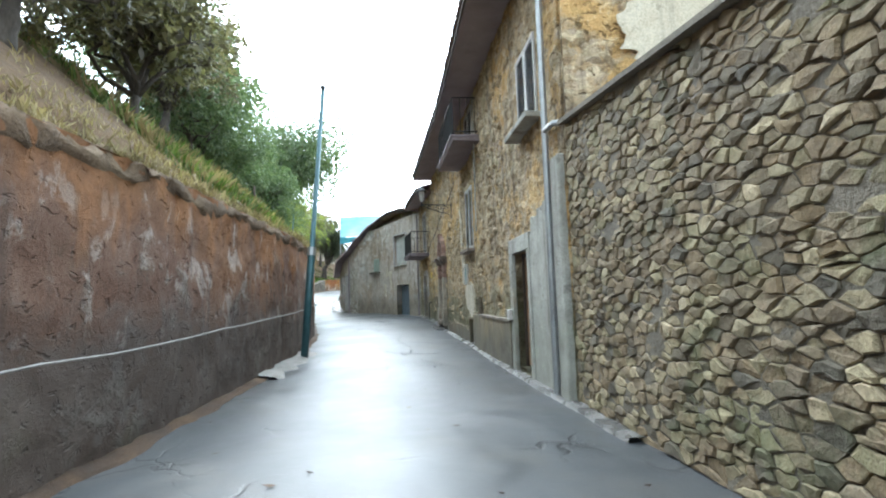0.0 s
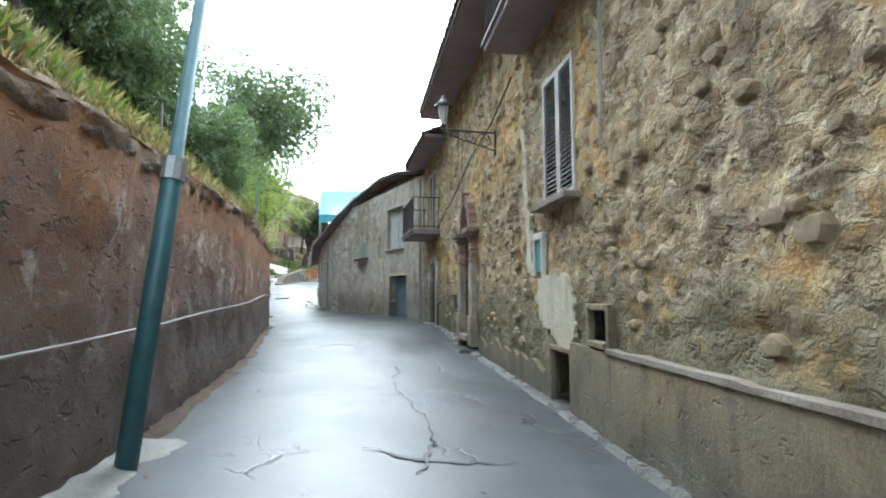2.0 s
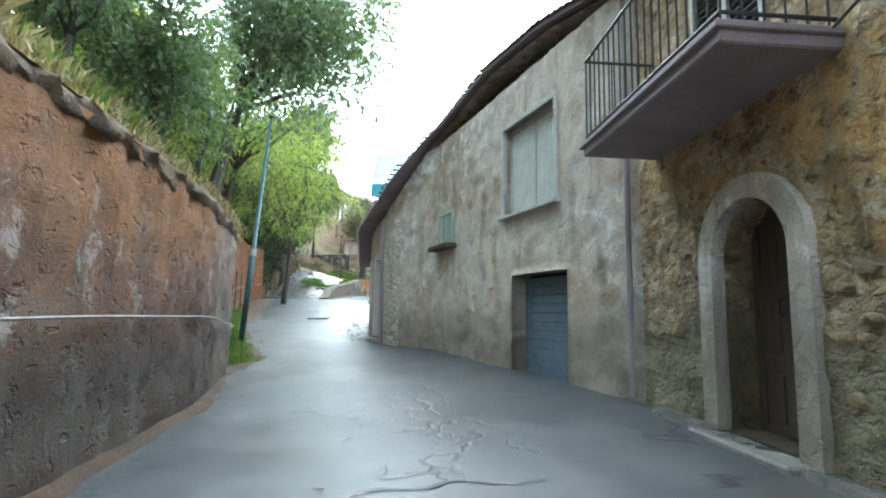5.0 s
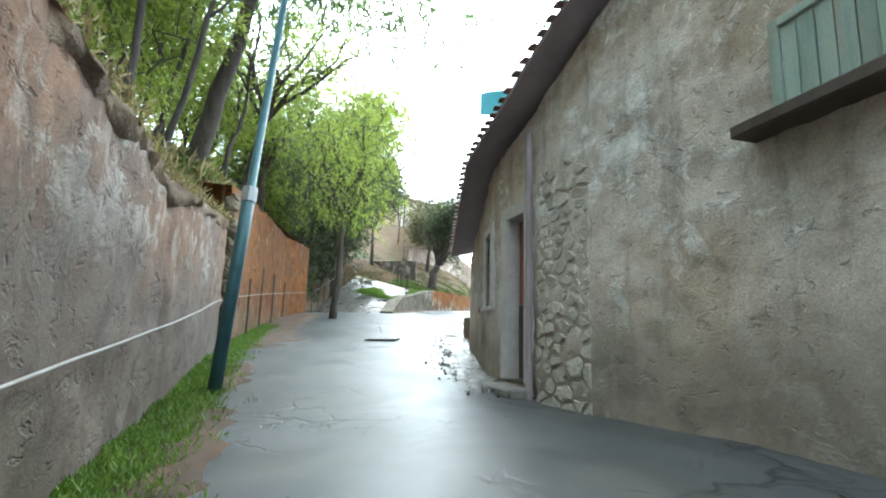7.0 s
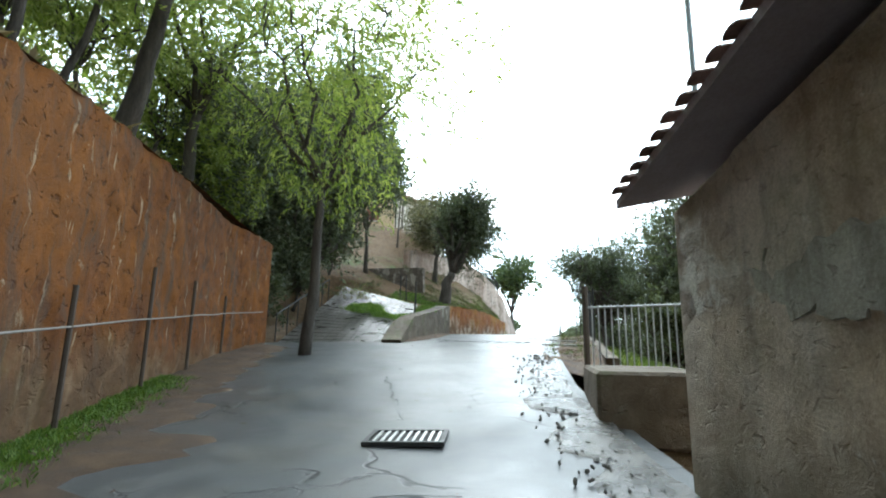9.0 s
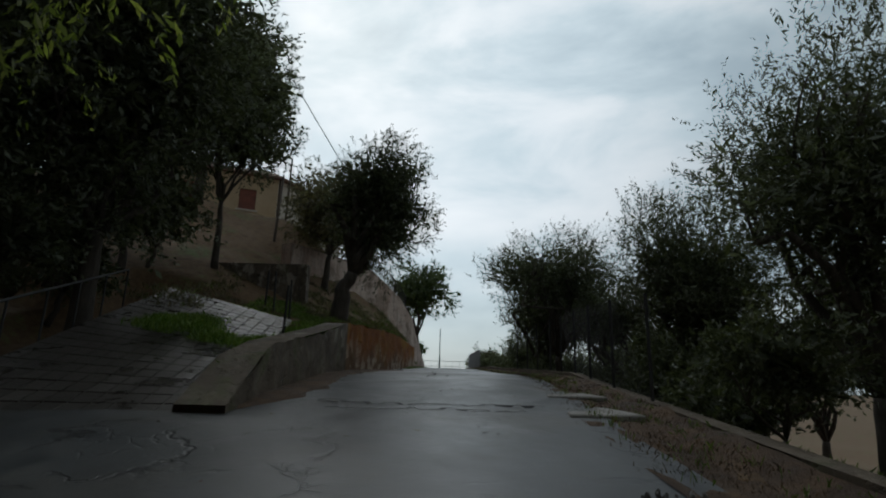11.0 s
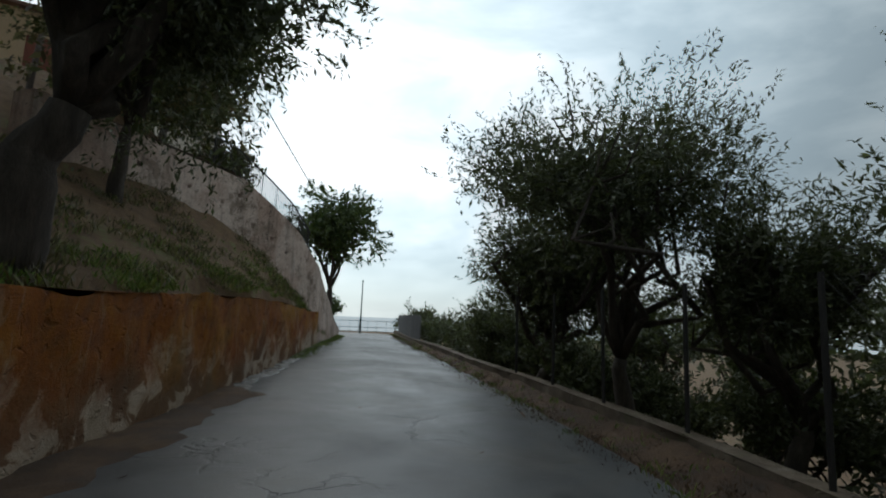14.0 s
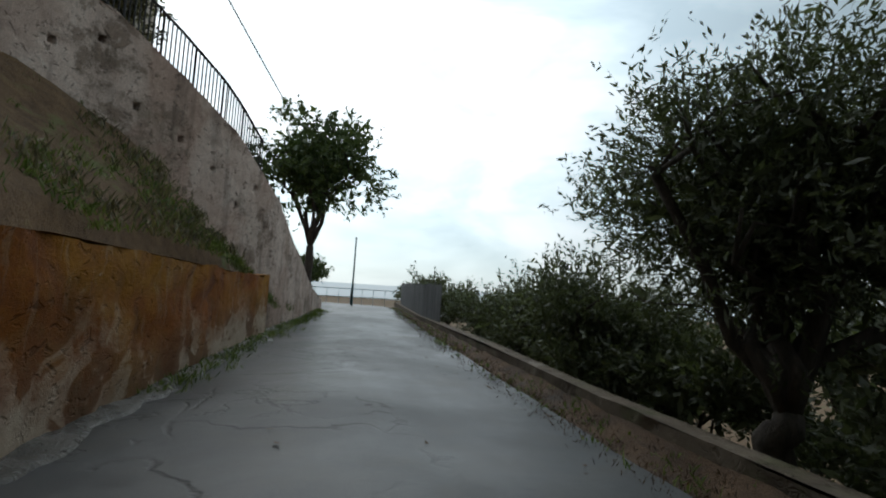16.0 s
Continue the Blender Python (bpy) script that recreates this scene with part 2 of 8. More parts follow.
def leaf_mat(name, stops, rough=0.5, through_light=0.28):
    m, nt, b, co = base_mat(name)
    g = nt.nodes.new("ShaderNodeNewGeometry")
    col = ramp(nt, g.outputs["Random Per Island"], stops)
    big = noise_tex(nt, co, 0.7, 3.0)
    col = mixc(nt, 0.7, col, ramp(nt, big, [(0.3, (0.6, 0.62, 0.6)), (0.7, (1.35, 1.3, 1.2))]), "MULTIPLY")
    nt.links.new(col, b.inputs["Base Color"])
    b.inputs["Roughness"].default_value = rough
    b.inputs["Subsurface Weight"].default_value = 0.0
    # thin leaves let some light through
    tr = nt.nodes.new("ShaderNodeBsdfTranslucent")
    nt.links.new(mixc(nt, 1.0, col, (1.2, 1.35, 0.7), "MULTIPLY"), tr.inputs["Color"])
    mx = nt.nodes.new("ShaderNodeMixShader")
    mx.inputs[0].default_value = through_light
    out = [n for n in nt.nodes if n.type == "OUTPUT_MATERIAL"][0]
    nt.links.new(b.outputs[0], mx.inputs[1])
    nt.links.new(tr.outputs[0], mx.inputs[2])
    nt.links.new(mx.outputs[0], out.inputs["Surface"])
    return m


def glass_mat():
    m, nt, b, co = base_mat("window_glass")
    b.inputs["Base Color"].default_value = (0.03, 0.035, 0.035, 1)
    b.inputs["Roughness"].default_value = 0.06
    b.inputs["IOR"].default_value = 1.5
    bump(nt, b, noise_tex(nt, co, 3.0, 2.0), 0.04, 0.02)
    return m


M_ROAD = asphalt_mat()
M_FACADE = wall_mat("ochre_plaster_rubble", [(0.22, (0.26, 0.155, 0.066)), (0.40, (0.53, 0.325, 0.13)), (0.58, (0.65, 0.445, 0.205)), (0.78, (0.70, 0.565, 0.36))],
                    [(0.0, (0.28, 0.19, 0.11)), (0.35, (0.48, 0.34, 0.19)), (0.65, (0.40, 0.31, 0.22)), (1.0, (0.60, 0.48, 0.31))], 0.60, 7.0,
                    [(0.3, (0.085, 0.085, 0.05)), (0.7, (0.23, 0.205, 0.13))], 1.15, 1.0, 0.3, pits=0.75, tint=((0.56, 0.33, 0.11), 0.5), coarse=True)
M_GREY = wall_mat("grey_cement_render", [(0.25, (0.37, 0.31, 0.255)), (0.5, (0.54, 0.47, 0.40)), (0.75, (0.66, 0.60, 0.53))],
                  [(0.0, (0.54, 0.50, 0.45)), (1.0, (0.68, 0.65, 0.60))], 0.28, 3.2, [(0.3, (0.18, 0.15, 0.115)), (0.7, (0.30, 0.255, 0.20))], 1.25, 0.7, 0.25, joints=False, pits=0.3, tint=((0.42, 0.315, 0.22), 0.75), grime=0.4)
M_LEFT = wall_mat("red_brown_render", [(0.25, (0.075, 0.042, 0.030)), (0.42, (0.15, 0.082, 0.055)), (0.6, (0.205, 0.125, 0.088)), (0.75, (0.32, 0.235, 0.19))],
                  [(0.0, (0.26, 0.20, 0.165)), (1.0, (0.42, 0.35, 0.30))], 0.22, 2.0, [(0.3, (0.055, 0.045, 0.039)), (0.7, (0.14, 0.118, 0.103))], 1.15, 0.95, 0.1, False, pits=0.45, runs=((0.50, 0.43, 0.38), 0.55, 0.57, 1.1), tint=((0.25, 0.125, 0.06), 0.6), wash=((0.32, 0.145, 0.055), 3.6, 0.65))
M_LEFT2 = wall_mat("grey_pink_render", [(0.25, (0.09, 0.056, 0.041)), (0.42, (0.175, 0.112, 0.084)), (0.6, (0.24, 0.165, 0.13)), (0.75, (0.36, 0.275, 0.225))],
                   [(0.0, (0.26, 0.21, 0.18)), (1.0, (0.42, 0.37, 0.32))], 0.25, 2.0, [(0.3, (0.075, 0.058, 0.047)), (0.7, (0.17, 0.138, 0.115))], 1.7, 0.6, 0.12, False, pits=0.5, runs=((0.44, 0.38, 0.33), 0.45, 0.56, 0.9), tint=((0.25, 0.14, 0.085), 0.8))
M_ORANGE = wall_mat("orange_lichen_wall", [(0.25, (0.055, 0.020, 0.008)), (0.5, (0.15, 0.052, 0.012)), (0.75, (0.25, 0.098, 0.022))],
                    [(0.0, (0.45, 0.36, 0.25)), (1.0, (0.58, 0.48, 0.36))], 0.04, 4.0, [(0.3, (0.07, 0.042, 0.025)), (0.5, (0.125, 0.075, 0.04)), (0.7, (0.25, 0.165, 0.10))], 1.65, 0.8, 0.12, joints=False, pits=0.6, runs=((0.46, 0.34, 0.22), 0.85, 0.605), tint=((0.20, 0.072, 0.012), 0.8), grime=0.75)
M_BANKWALL = wall_mat("stained_concrete_wall", [(0.25, (0.065, 0.050, 0.038)), (0.5, (0.135, 0.108, 0.084)), (0.75, (0.25, 0.205, 0.165))],
                      [(0.0, (0.30, 0.26, 0.21)), (1.0, (0.45, 0.40, 0.33))], 0.1, 3.0, [(0.3, (0.08, 0.062, 0.045)), (0.7, (0.19, 0.15, 0.11))], 3.1, 1.0, 0.45, joints=False, pits=0.5, runs=((0.40, 0.35, 0.29), 0.8, 0.53, 1.1), grime=0.8)
M_RUST = wall_mat("rust_orange_wall", [(0.25, (0.125, 0.036, 0.008)), (0.5, (0.26, 0.082, 0.011)), (0.75, (0.36, 0.142, 0.019))],
                  [(0.0, (0.40, 0.34, 0.28)), (1.0, (0.52, 0.46, 0.38))], 0.0, 4.0, [(0.3, (0.10, 0.06, 0.035)), (0.50, (0.16, 0.10, 0.06)), (0.54, (0.46, 0.37, 0.28)), (0.8, (0.52, 0.44, 0.35))], 2.98, 0.9, 0.15, joints=False, pits=0.4, runs=((0.46, 0.36, 0.24), 0.22, 0.56), tint=((0.36, 0.17, 0.017), 0.75), grime=0.2)
M_PALE = wall_mat("pale_concrete_wall", [(0.25, (0.44, 0.33, 0.27)), (0.5, (0.66, 0.53, 0.45)), (0.75, (0.74, 0.65, 0.57))],
                  [(0.0, (0.26, 0.19, 0.15)), (1.0, (0.38, 0.30, 0.24))], 0.3, 2.0, None, 0, 0.9, 0.1, joints=False, pits=0.6, tint=((0.42, 0.27, 0.20), 0.6), grime=0.45)
M_STONE = simple("field_stone", [(0.25, (0.135, 0.105, 0.068)), (0.5, (0.245, 0.198, 0.132)), (0.75, (0.36, 0.305, 0.22))], 3.0, (0.7, 0.95), 0, 30.0, 0.9, 0.02, 0.6, 0.42)
_nt = M_STONE.node_tree
_b = [n for n in _nt.nodes if n.type == "BSDF_PRINCIPLED"][0]
_col = _b.inputs["Base Color"].links[0].from_socket
_oi = _nt.nodes.new("ShaderNodeObjectInfo")
_col = mixc(_nt, 1.0, _col, ramp(_nt, _oi.outputs["Random"], [(0.0, (0.8, 0.82, 0.85)), (0.3, (1.15, 1.0, 0.8)), (0.6, (0.9, 0.85, 0.8)), (0.8, (1.0, 1.0, 0.84)), (1.0, (1.25, 1.2, 1.1))]), "MULTIPLY")
_gco = _nt.nodes.new("ShaderNodeNewGeometry")
_col = mixc(_nt, maprange(_nt, noise_tex(_nt, _gco.outputs["Position"], 1.2, 5.0, 0.65), 0.52, 0.68, 0.0, 0.55), _col, (0.10, 0.12, 0.045))
_nt.links.new(_col, _b.inputs["Base Color"])
M_RUBBLE = M_STONE.copy()
M_RUBBLE.name = "field_stone_rubble"
_nt = M_RUBBLE.node_tree
_geo = _nt.nodes.new("ShaderNodeNewGeometry")
for _l in list(_nt.links):
    if _l.from_node.type == "OBJECT_INFO":
        _nt.links.new(_geo.outputs["Random Per Island"], _l.to_socket)
M_MORTAR = simple("lime_mortar", [(0.3, (0.12, 0.10, 0.072)), (0.7, (0.24, 0.20, 0.15))], 2.0, (0.8, 0.95), 0, 35.0, 0.9, 0.02, 0.5)
M_PATCH = wall_mat("grey_plaster", [(0.25, (0.26, 0.245, 0.205)), (0.5, (0.39, 0.37, 0.32)), (0.75, (0.52, 0.50, 0.44))],
                   [(0.0, (0.36, 0.30, 0.22)), (1.0, (0.50, 0.44, 0.35))], 0.2, 5.0, [(0.3, (0.22, 0.21, 0.17)), (0.7, (0.40, 0.385, 0.33))], 0.6, 0.45, 0.15, pits=0.4, tint=((0.40, 0.37, 0.32), 0.6), grime=0.6)
M_CREAM = wall_mat("cream_lime_plaster", [(0.25, (0.42, 0.35, 0.25)), (0.5, (0.56, 0.49, 0.37)), (0.75, (0.64, 0.58, 0.47))],
                   [(0.0, (0.40, 0.30, 0.18)), (1.0, (0.52, 0.42, 0.28))], 0.25, 6.0, None, 0.0, 0.4, 0.1, pits=0.3, grime=0.3)
M_PILASTER = simple("weathered_carved_stone", [(0.28, (0.12, 0.092, 0.067)), (0.5, (0.25, 0.205, 0.16)), (0.72, (0.39, 0.34, 0.275))], 1.6, (0.7, 0.92), 0, 45.0, 0.6, 0.015, 0.5)
M_DARKSTONE = simple("brown_carved_stone", [(0.28, (0.10, 0.072, 0.055)), (0.5, (0.20, 0.15, 0.118)), (0.75, (0.31, 0.25, 0.20))], 2.5, (0.7, 0.92), 0, 45.0, 0.6, 0.015, 0.5, 0.15)
M_WETGRIT = simple("wet_broken_concrete", [(0.28, (0.05, 0.046, 0.04)), (0.5, (0.11, 0.10, 0.088)), (0.75, (0.22, 0.20, 0.175))], 3.0, (0.12, 0.45), 0, 30.0, 1.0, 0.03, 0.6)
M_PLINTH = wall_mat("damp_plinth_plaster", [(0.28, (0.13, 0.105, 0.07)), (0.45, (0.24, 0.195, 0.13)), (0.62, (0.33, 0.265, 0.175)), (0.8, (0.44, 0.37, 0.265))],
                    [(0.0, (0.28, 0.22, 0.15)), (1.0, (0.42, 0.35, 0.25))], 0.2, 5.0, [(0.3, (0.06, 0.056, 0.042)), (0.7, (0.17, 0.15, 0.115))], 0.45, 0.6, 0.3, joints=False, pits=0.4, tint=((0.36, 0.25, 0.13), 0.7), grime=0.7)
M_OLDSTONE = wall_mat("grimy_portal_stone", [(0.28, (0.20, 0.165, 0.125)), (0.5, (0.33, 0.285, 0.225)), (0.75, (0.47, 0.42, 0.35))],
                      [(0.0, (0.34, 0.29, 0.23)), (1.0, (0.46, 0.41, 0.34))], 0.1, 5.0, [(0.3, (0.13, 0.11, 0.085)), (0.7, (0.28, 0.24, 0.19))], 0.5, 0.5, 0.15, joints=False, pits=0.3, tint=((0.36, 0.27, 0.18), 0.6), grime=0.5)
M_WHITE = simple("whitewash", [(0.3, (0.50, 0.46, 0.40)), (0.7, (0.64, 0.60, 0.53))], 2.5, (0.75, 0.9), 0, 60.0, 0.4, 0.008, 0.25)
M_DOOR = simple("varnished_door_wood", [(0.3, (0.20, 0.10, 0.045)), (0.6, (0.34, 0.18, 0.075)), (0.8, (0.42, 0.24, 0.11))], 2.0, (0.4, 0.65), 0, 30.0, 0.4, 0.006, 0.4, 0, (7, 7, 0.6))
M_OLDWOOD = simple("weathered_door_wood", [(0.3, (0.14, 0.095, 0.055)), (0.6, (0.25, 0.18, 0.105)), (0.8, (0.33, 0.25, 0.15))], 2.0, (0.6, 0.85), 0, 30.0, 0.6, 0.008, 0.5, 0, (7, 7, 0.6))
M_DARKWOOD = simple("dark_wood", [(0.3, (0.05, 0.035, 0.025)), (0.7, (0.10, 0.07, 0.05))], 2.0, (0.6, 0.85), 0, 30.0, 0.5, 0.008, 0.4, 0, (6, 6, 0.6))
M_OLDGREY = simple("silvery_weathered_boards", [(0.3, (0.075, 0.075, 0.078)), (0.7, (0.15, 0.15, 0.152))], 2.0, (0.7, 0.9), 0, 30.0, 0.5, 0.008, 0.4, 0.2, (6, 6, 0.6))
M_LOUVRE = simple("dark_louvre_paint", [(0.3, (0.045, 0.035, 0.03)), (0.7, (0.08, 0.065, 0.055))], 4.0, (0.5, 0.7), 0, 40.0, 0.3, 0.005, 0.3)
M_BLUEGREY = simple("faded_blue_grey_paint", [(0.3, (0.085, 0.115, 0.145)), (0.7, (0.15, 0.19, 0.225))], 3.0, (0.5, 0.75), 0, 40.0, 0.3, 0.006, 0.35)
M_BRICK = simple("weathered_red_brick", [(0.3, (0.22, 0.115, 0.085)), (0.7, (0.40, 0.27, 0.21))], 3.0, (0.75, 0.92), 0, 40.0, 0.5, 0.01, 0.45, 0.25)
M_SEAGREEN = simple("washed_sea_green_paint", [(0.3, (0.24, 0.32, 0.27)), (0.5, (0.31, 0.37, 0.31)), (0.65, (0.36, 0.34, 0.27)), (0.8, (0.42, 0.38, 0.32))], 2.5, (0.6, 0.85), 0, 40.0, 0.4, 0.008, 0.4, 0.2, (5, 5, 0.6))
M_FRAME = simple("worn_white_paint", [(0.3, (0.40, 0.365, 0.33)), (0.7, (0.56, 0.52, 0.48))], 4.0, (0.5, 0.75), 0, 40.0, 0.3, 0.005, 0.3)
M_IRON = simple("black_wrought_iron", [(0.3, (0.018, 0.018, 0.02)), (0.7, (0.04, 0.037, 0.034))], 6.0, (0.55, 0.75), 0.0, 60.0, 0.3, 0.004, 0.3)
M_STEEL = simple("galvanised_steel", [(0.3, (0.30, 0.30, 0.30)), (0.7, (0.45, 0.45, 0.44))], 6.0, (0.4, 0.6), 0.8, 60.0, 0.2, 0.004, 0.3)
M_POLE = simple("blue_green_painted_pole", [(0.3, (0.025, 0.075, 0.085)), (0.7, (0.05, 0.12, 0.13))], 5.0, (0.3, 0.5), 0.1, 40.0, 0.25, 0.004, 0.3)
M_SOFFIT = simple("purple_grey_soffit", [(0.3, (0.22, 0.175, 0.185)), (0.7, (0.34, 0.28, 0.29))], 1.5, (0.7, 0.9), 0, 40.0, 0.4, 0.01, 0.3)
M_TILE = simple("clay_roof_tile", [(0.3, (0.16, 0.09, 0.07)), (0.6, (0.27, 0.16, 0.115)), (0.8, (0.33, 0.26, 0.20))], 3.0, (0.6, 0.85), 0, 40.0, 0.5, 0.01, 0.4, 0.2)
M_TEAL = simple("teal_tarpaulin", [(0.3, (0.06, 0.30, 0.36)), (0.7, (0.12, 0.42, 0.48))], 1.5, (0.35, 0.55), 0, 30.0, 0.2, 0.01, 0.2)
M_TEALP = simple("teal_paint", [(0.3, (0.08, 0.24, 0.23)), (0.7, (0.14, 0.33, 0.31))], 5.0, (0.5, 0.7), 0, 40.0, 0.3, 0.005, 0.3)
M_YELLOW = simple("yellow_plate", [(0.3, (0.60, 0.38, 0.03)), (0.7, (0.72, 0.48, 0.06))], 5.0, (0.4, 0.6), 0, 40.0, 0.1, 0.003, 0.2)
M_CABLE = simple("pale_conduit", [(0.3, (0.18, 0.16, 0.14)), (0.7, (0.34, 0.31, 0.28))], 5.0, (0.5, 0.7), 0, 40.0, 0.2, 0.003, 0.3)
M_BLACK = simple("black_cable", [(0.3, (0.02, 0.02, 0.02)), (0.7, (0.04, 0.04, 0.04))], 5.0, (0.5, 0.7), 0, 40.0, 0.2, 0.003, 0.3)
# near-black paint that stands in for shade inside openings
M_SHADEBLACK = simple("dark_interior", [(0.3, (0.02, 0.018, 0.016)), (0.7, (0.035, 0.03, 0.028))], 2.0, (0.9, 0.95), 0, 20.0, 0.3, 0.01, 0.3)
M_GLASS = glass_mat()
M_CURTPANE = simple("yellowed_pane", [(0.3, (0.16, 0.13, 0.06)), (0.7, (0.34, 0.28, 0.14))], 2.0, (0.08, 0.2), 0, 20.0, 0.1, 0.004, 0.3)
M_CURTAIN = simple("pale_curtain", [(0.3, (0.42, 0.42, 0.38)), (0.7, (0.58, 0.58, 0.54))], 3.0, (0.8, 0.9), 0, 30.0, 0.2, 0.01, 0.2)
M_REDPAINT = simple("rust_red_door_paint", [(0.3, (0.17, 0.05, 0.03)), (0.7, (0.28, 0.09, 0.055))], 3.0, (0.5, 0.75), 0, 40.0, 0.4, 0.006, 0.4)
M_CONC = simple("kerb_concrete", [(0.28, (0.11, 0.098, 0.083)), (0.5, (0.22, 0.20, 0.175)), (0.75, (0.36, 0.335, 0.30))], 1.4, (0.55, 0.85), 0, 60.0, 0.7, 0.015, 0.5, 0.12)
M_EARTH = simple("bank_earth", [(0.25, (0.10, 0.065, 0.04)), (0.5, (0.19, 0.125, 0.075)), (0.75, (0.30, 0.22, 0.14))], 1.3, (0.85, 0.97), 0, 25.0, 1.0, 0.04, 0.5)
M_LITTER = simple("leaf_litter", [(0.25, (0.04, 0.024, 0.014)), (0.5, (0.095, 0.055, 0.03)), (0.75, (0.18, 0.11, 0.06))], 2.5, (0.8, 0.95), 0, 60.0, 1.0, 0.03, 0.6)
M_HOUSE = simple("beige_house_plaster", [(0.3, (0.50, 0.36, 0.22)), (0.7, (0.60, 0.46, 0.30))], 0.8, (0.8, 0.92), 0, 30.0, 0.3, 0.01, 0.2)
M_HOUSE2 = simple("pale_house_plaster", [(0.3, (0.56, 0.50, 0.42)), (0.7, (0.66, 0.60, 0.52))], 0.8, (0.8, 0.92), 0, 30.0, 0.3, 0.01, 0.2)
M_BARK = simple("grey_brown_bark", [(0.3, (0.04, 0.031, 0.024)), (0.6, (0.09, 0.073, 0.058)), (0.8, (0.15, 0.128, 0.105))], 3.0, (0.85, 0.95), 0, 20.0, 1.0, 0.03, 0.5, 0, (2.5, 2.5, 0.5))
M_PAVER = simple("wet_stone_pavers", [(0.3, (0.045, 0.038, 0.033)), (0.7, (0.11, 0.098, 0.088))], 2.0, (0.22, 0.45), 0, 30.0, 0.6, 0.015, 0.35, 0.15)
M_OLIVE = leaf_mat("olive_leaves", [(0.0, (0.042, 0.050, 0.026)), (0.6, (0.075, 0.084, 0.045)), (1.0, (0.165, 0.18, 0.13))], 0.5, 0.34)
M_GREYGREEN = leaf_mat("grey_green_leaves", [(0.0, (0.07, 0.105, 0.05)), (0.5, (0.12, 0.165, 0.085)), (1.0, (0.20, 0.235, 0.14))], 0.5, 0.38)
M_GREEN = leaf_mat("fresh_green_leaves", [(0.0, (0.12, 0.15, 0.035)), (0.5, (0.22, 0.26, 0.075)), (1.0, (0.36, 0.36, 0.13))], 0.5, 0.6)
M_DUSTY = leaf_mat("dusty_shrub_leaves", [(0.0, (0.075, 0.062, 0.045)), (0.5, (0.13, 0.115, 0.07)), (1.0, (0.21, 0.185, 0.11))], 0.5, 0.34)
M_WALNUT = leaf_mat("broad_dark_leaves", [(0.0, (0.04, 0.065, 0.02)), (0.5, (0.07, 0.105, 0.032)), (1.0, (0.12, 0.15, 0.055))])
M_GRASS = leaf_mat("verge_grass", [(0.0, (0.06, 0.095, 0.018)), (0.5, (0.11, 0.165, 0.032)), (1.0, (0.22, 0.24, 0.08))], 0.6)
M_VERGE = leaf_mat("bright_verge_grass", [(0.0, (0.06, 0.115, 0.015)), (0.5, (0.105, 0.185, 0.025)), (1.0, (0.20, 0.26, 0.06))], 0.6)
M_FALLEN = leaf_mat("fallen_brown_leaves", [(0.0, (0.03, 0.018, 0.011)), (0.5, (0.065, 0.036, 0.02)), (1.0, (0.14, 0.08, 0.04))], 0.7)
M_STRAW = leaf_mat("dry_grass", [(0.0, (0.18, 0.13, 0.07)), (0.5, (0.27, 0.20, 0.11)), (1.0, (0.36, 0.29, 0.17))], 0.7)


def terrain_mat():
    m, nt, b, co = base_mat("hillside_ground")
    n1 = noise_tex(nt, co, 0.35, 6.0, 0.6, 0.5)
    n2 = noise_tex(nt, co, 4.0, 6.0, 0.7)
    fine = noise_tex(nt, co, 40.0, 4.0, 0.7)
    earth = ramp(nt, n2, [(0.3, (0.085, 0.050, 0.025)), (0.7, (0.21, 0.13, 0.064))])
    grass = ramp(nt, n2, [(0.3, (0.05, 0.075, 0.02)), (0.6, (0.11, 0.14, 0.04)), (0.8, (0.19, 0.18, 0.08))])
    col = mixc(nt, maprange(nt, maths(nt, "ADD", maths(nt, "MULTIPLY", n1, 0.6), maths(nt, "MULTIPLY", n2, 0.4)), 0.54, 0.64), earth, grass)
    col = mixc(nt, 0.5, col, ramp(nt, fine, [(0.25, (0.4, 0.4, 0.4)), (0.75, (1.5, 1.5, 1.5))]), "MULTIPLY")
    nt.links.new(col, b.inputs["Base Color"])
    b.inputs["Roughness"].default_value = 0.95
    bump(nt, b, maths(nt, "ADD", n2, maths(nt, "MULTIPLY", fine, 0.4)), 1.0, 0.06)
    return m


M_TERRAIN = terrain_mat()

# ---- mesh helpers ----


def mesh_of(bm, name, material, smooth=False):
    me = bpy.data.meshes.new(name)
    bm.normal_update()
    bm.to_mesh(me)
    bm.free()
    me.materials.append(material)
    if smooth:
        me.shade_smooth()
    return me


def part(name, bm, material, parent=None, label="", smooth=False, kind=""):
    ob = new(name, mesh_of(bm, name, material, smooth))
    if parent is not None:
        ob.parent = parent
    return tagged(ob, label, "", "", kind)


def data_part(name, verts, faces, material, parent=None, label="", smooth=False, kind=""):
    me = bpy.data.meshes.new(name)
    me.from_pydata(verts, [], faces)
    me.materials.append(material)
    if smooth:
        me.shade_smooth()
    me.update()
    ob = new(name, me)
    if parent is not None:
        ob.parent = parent
    return tagged(ob, label, "", "", kind)


def thing(name, place, label, category, group="", kind=""):
    ob = new(name)
    ob.empty_display_size = 0.2
    ob["base"] = [float(c) for c in place]
    return tagged(ob, label, category, group, kind)


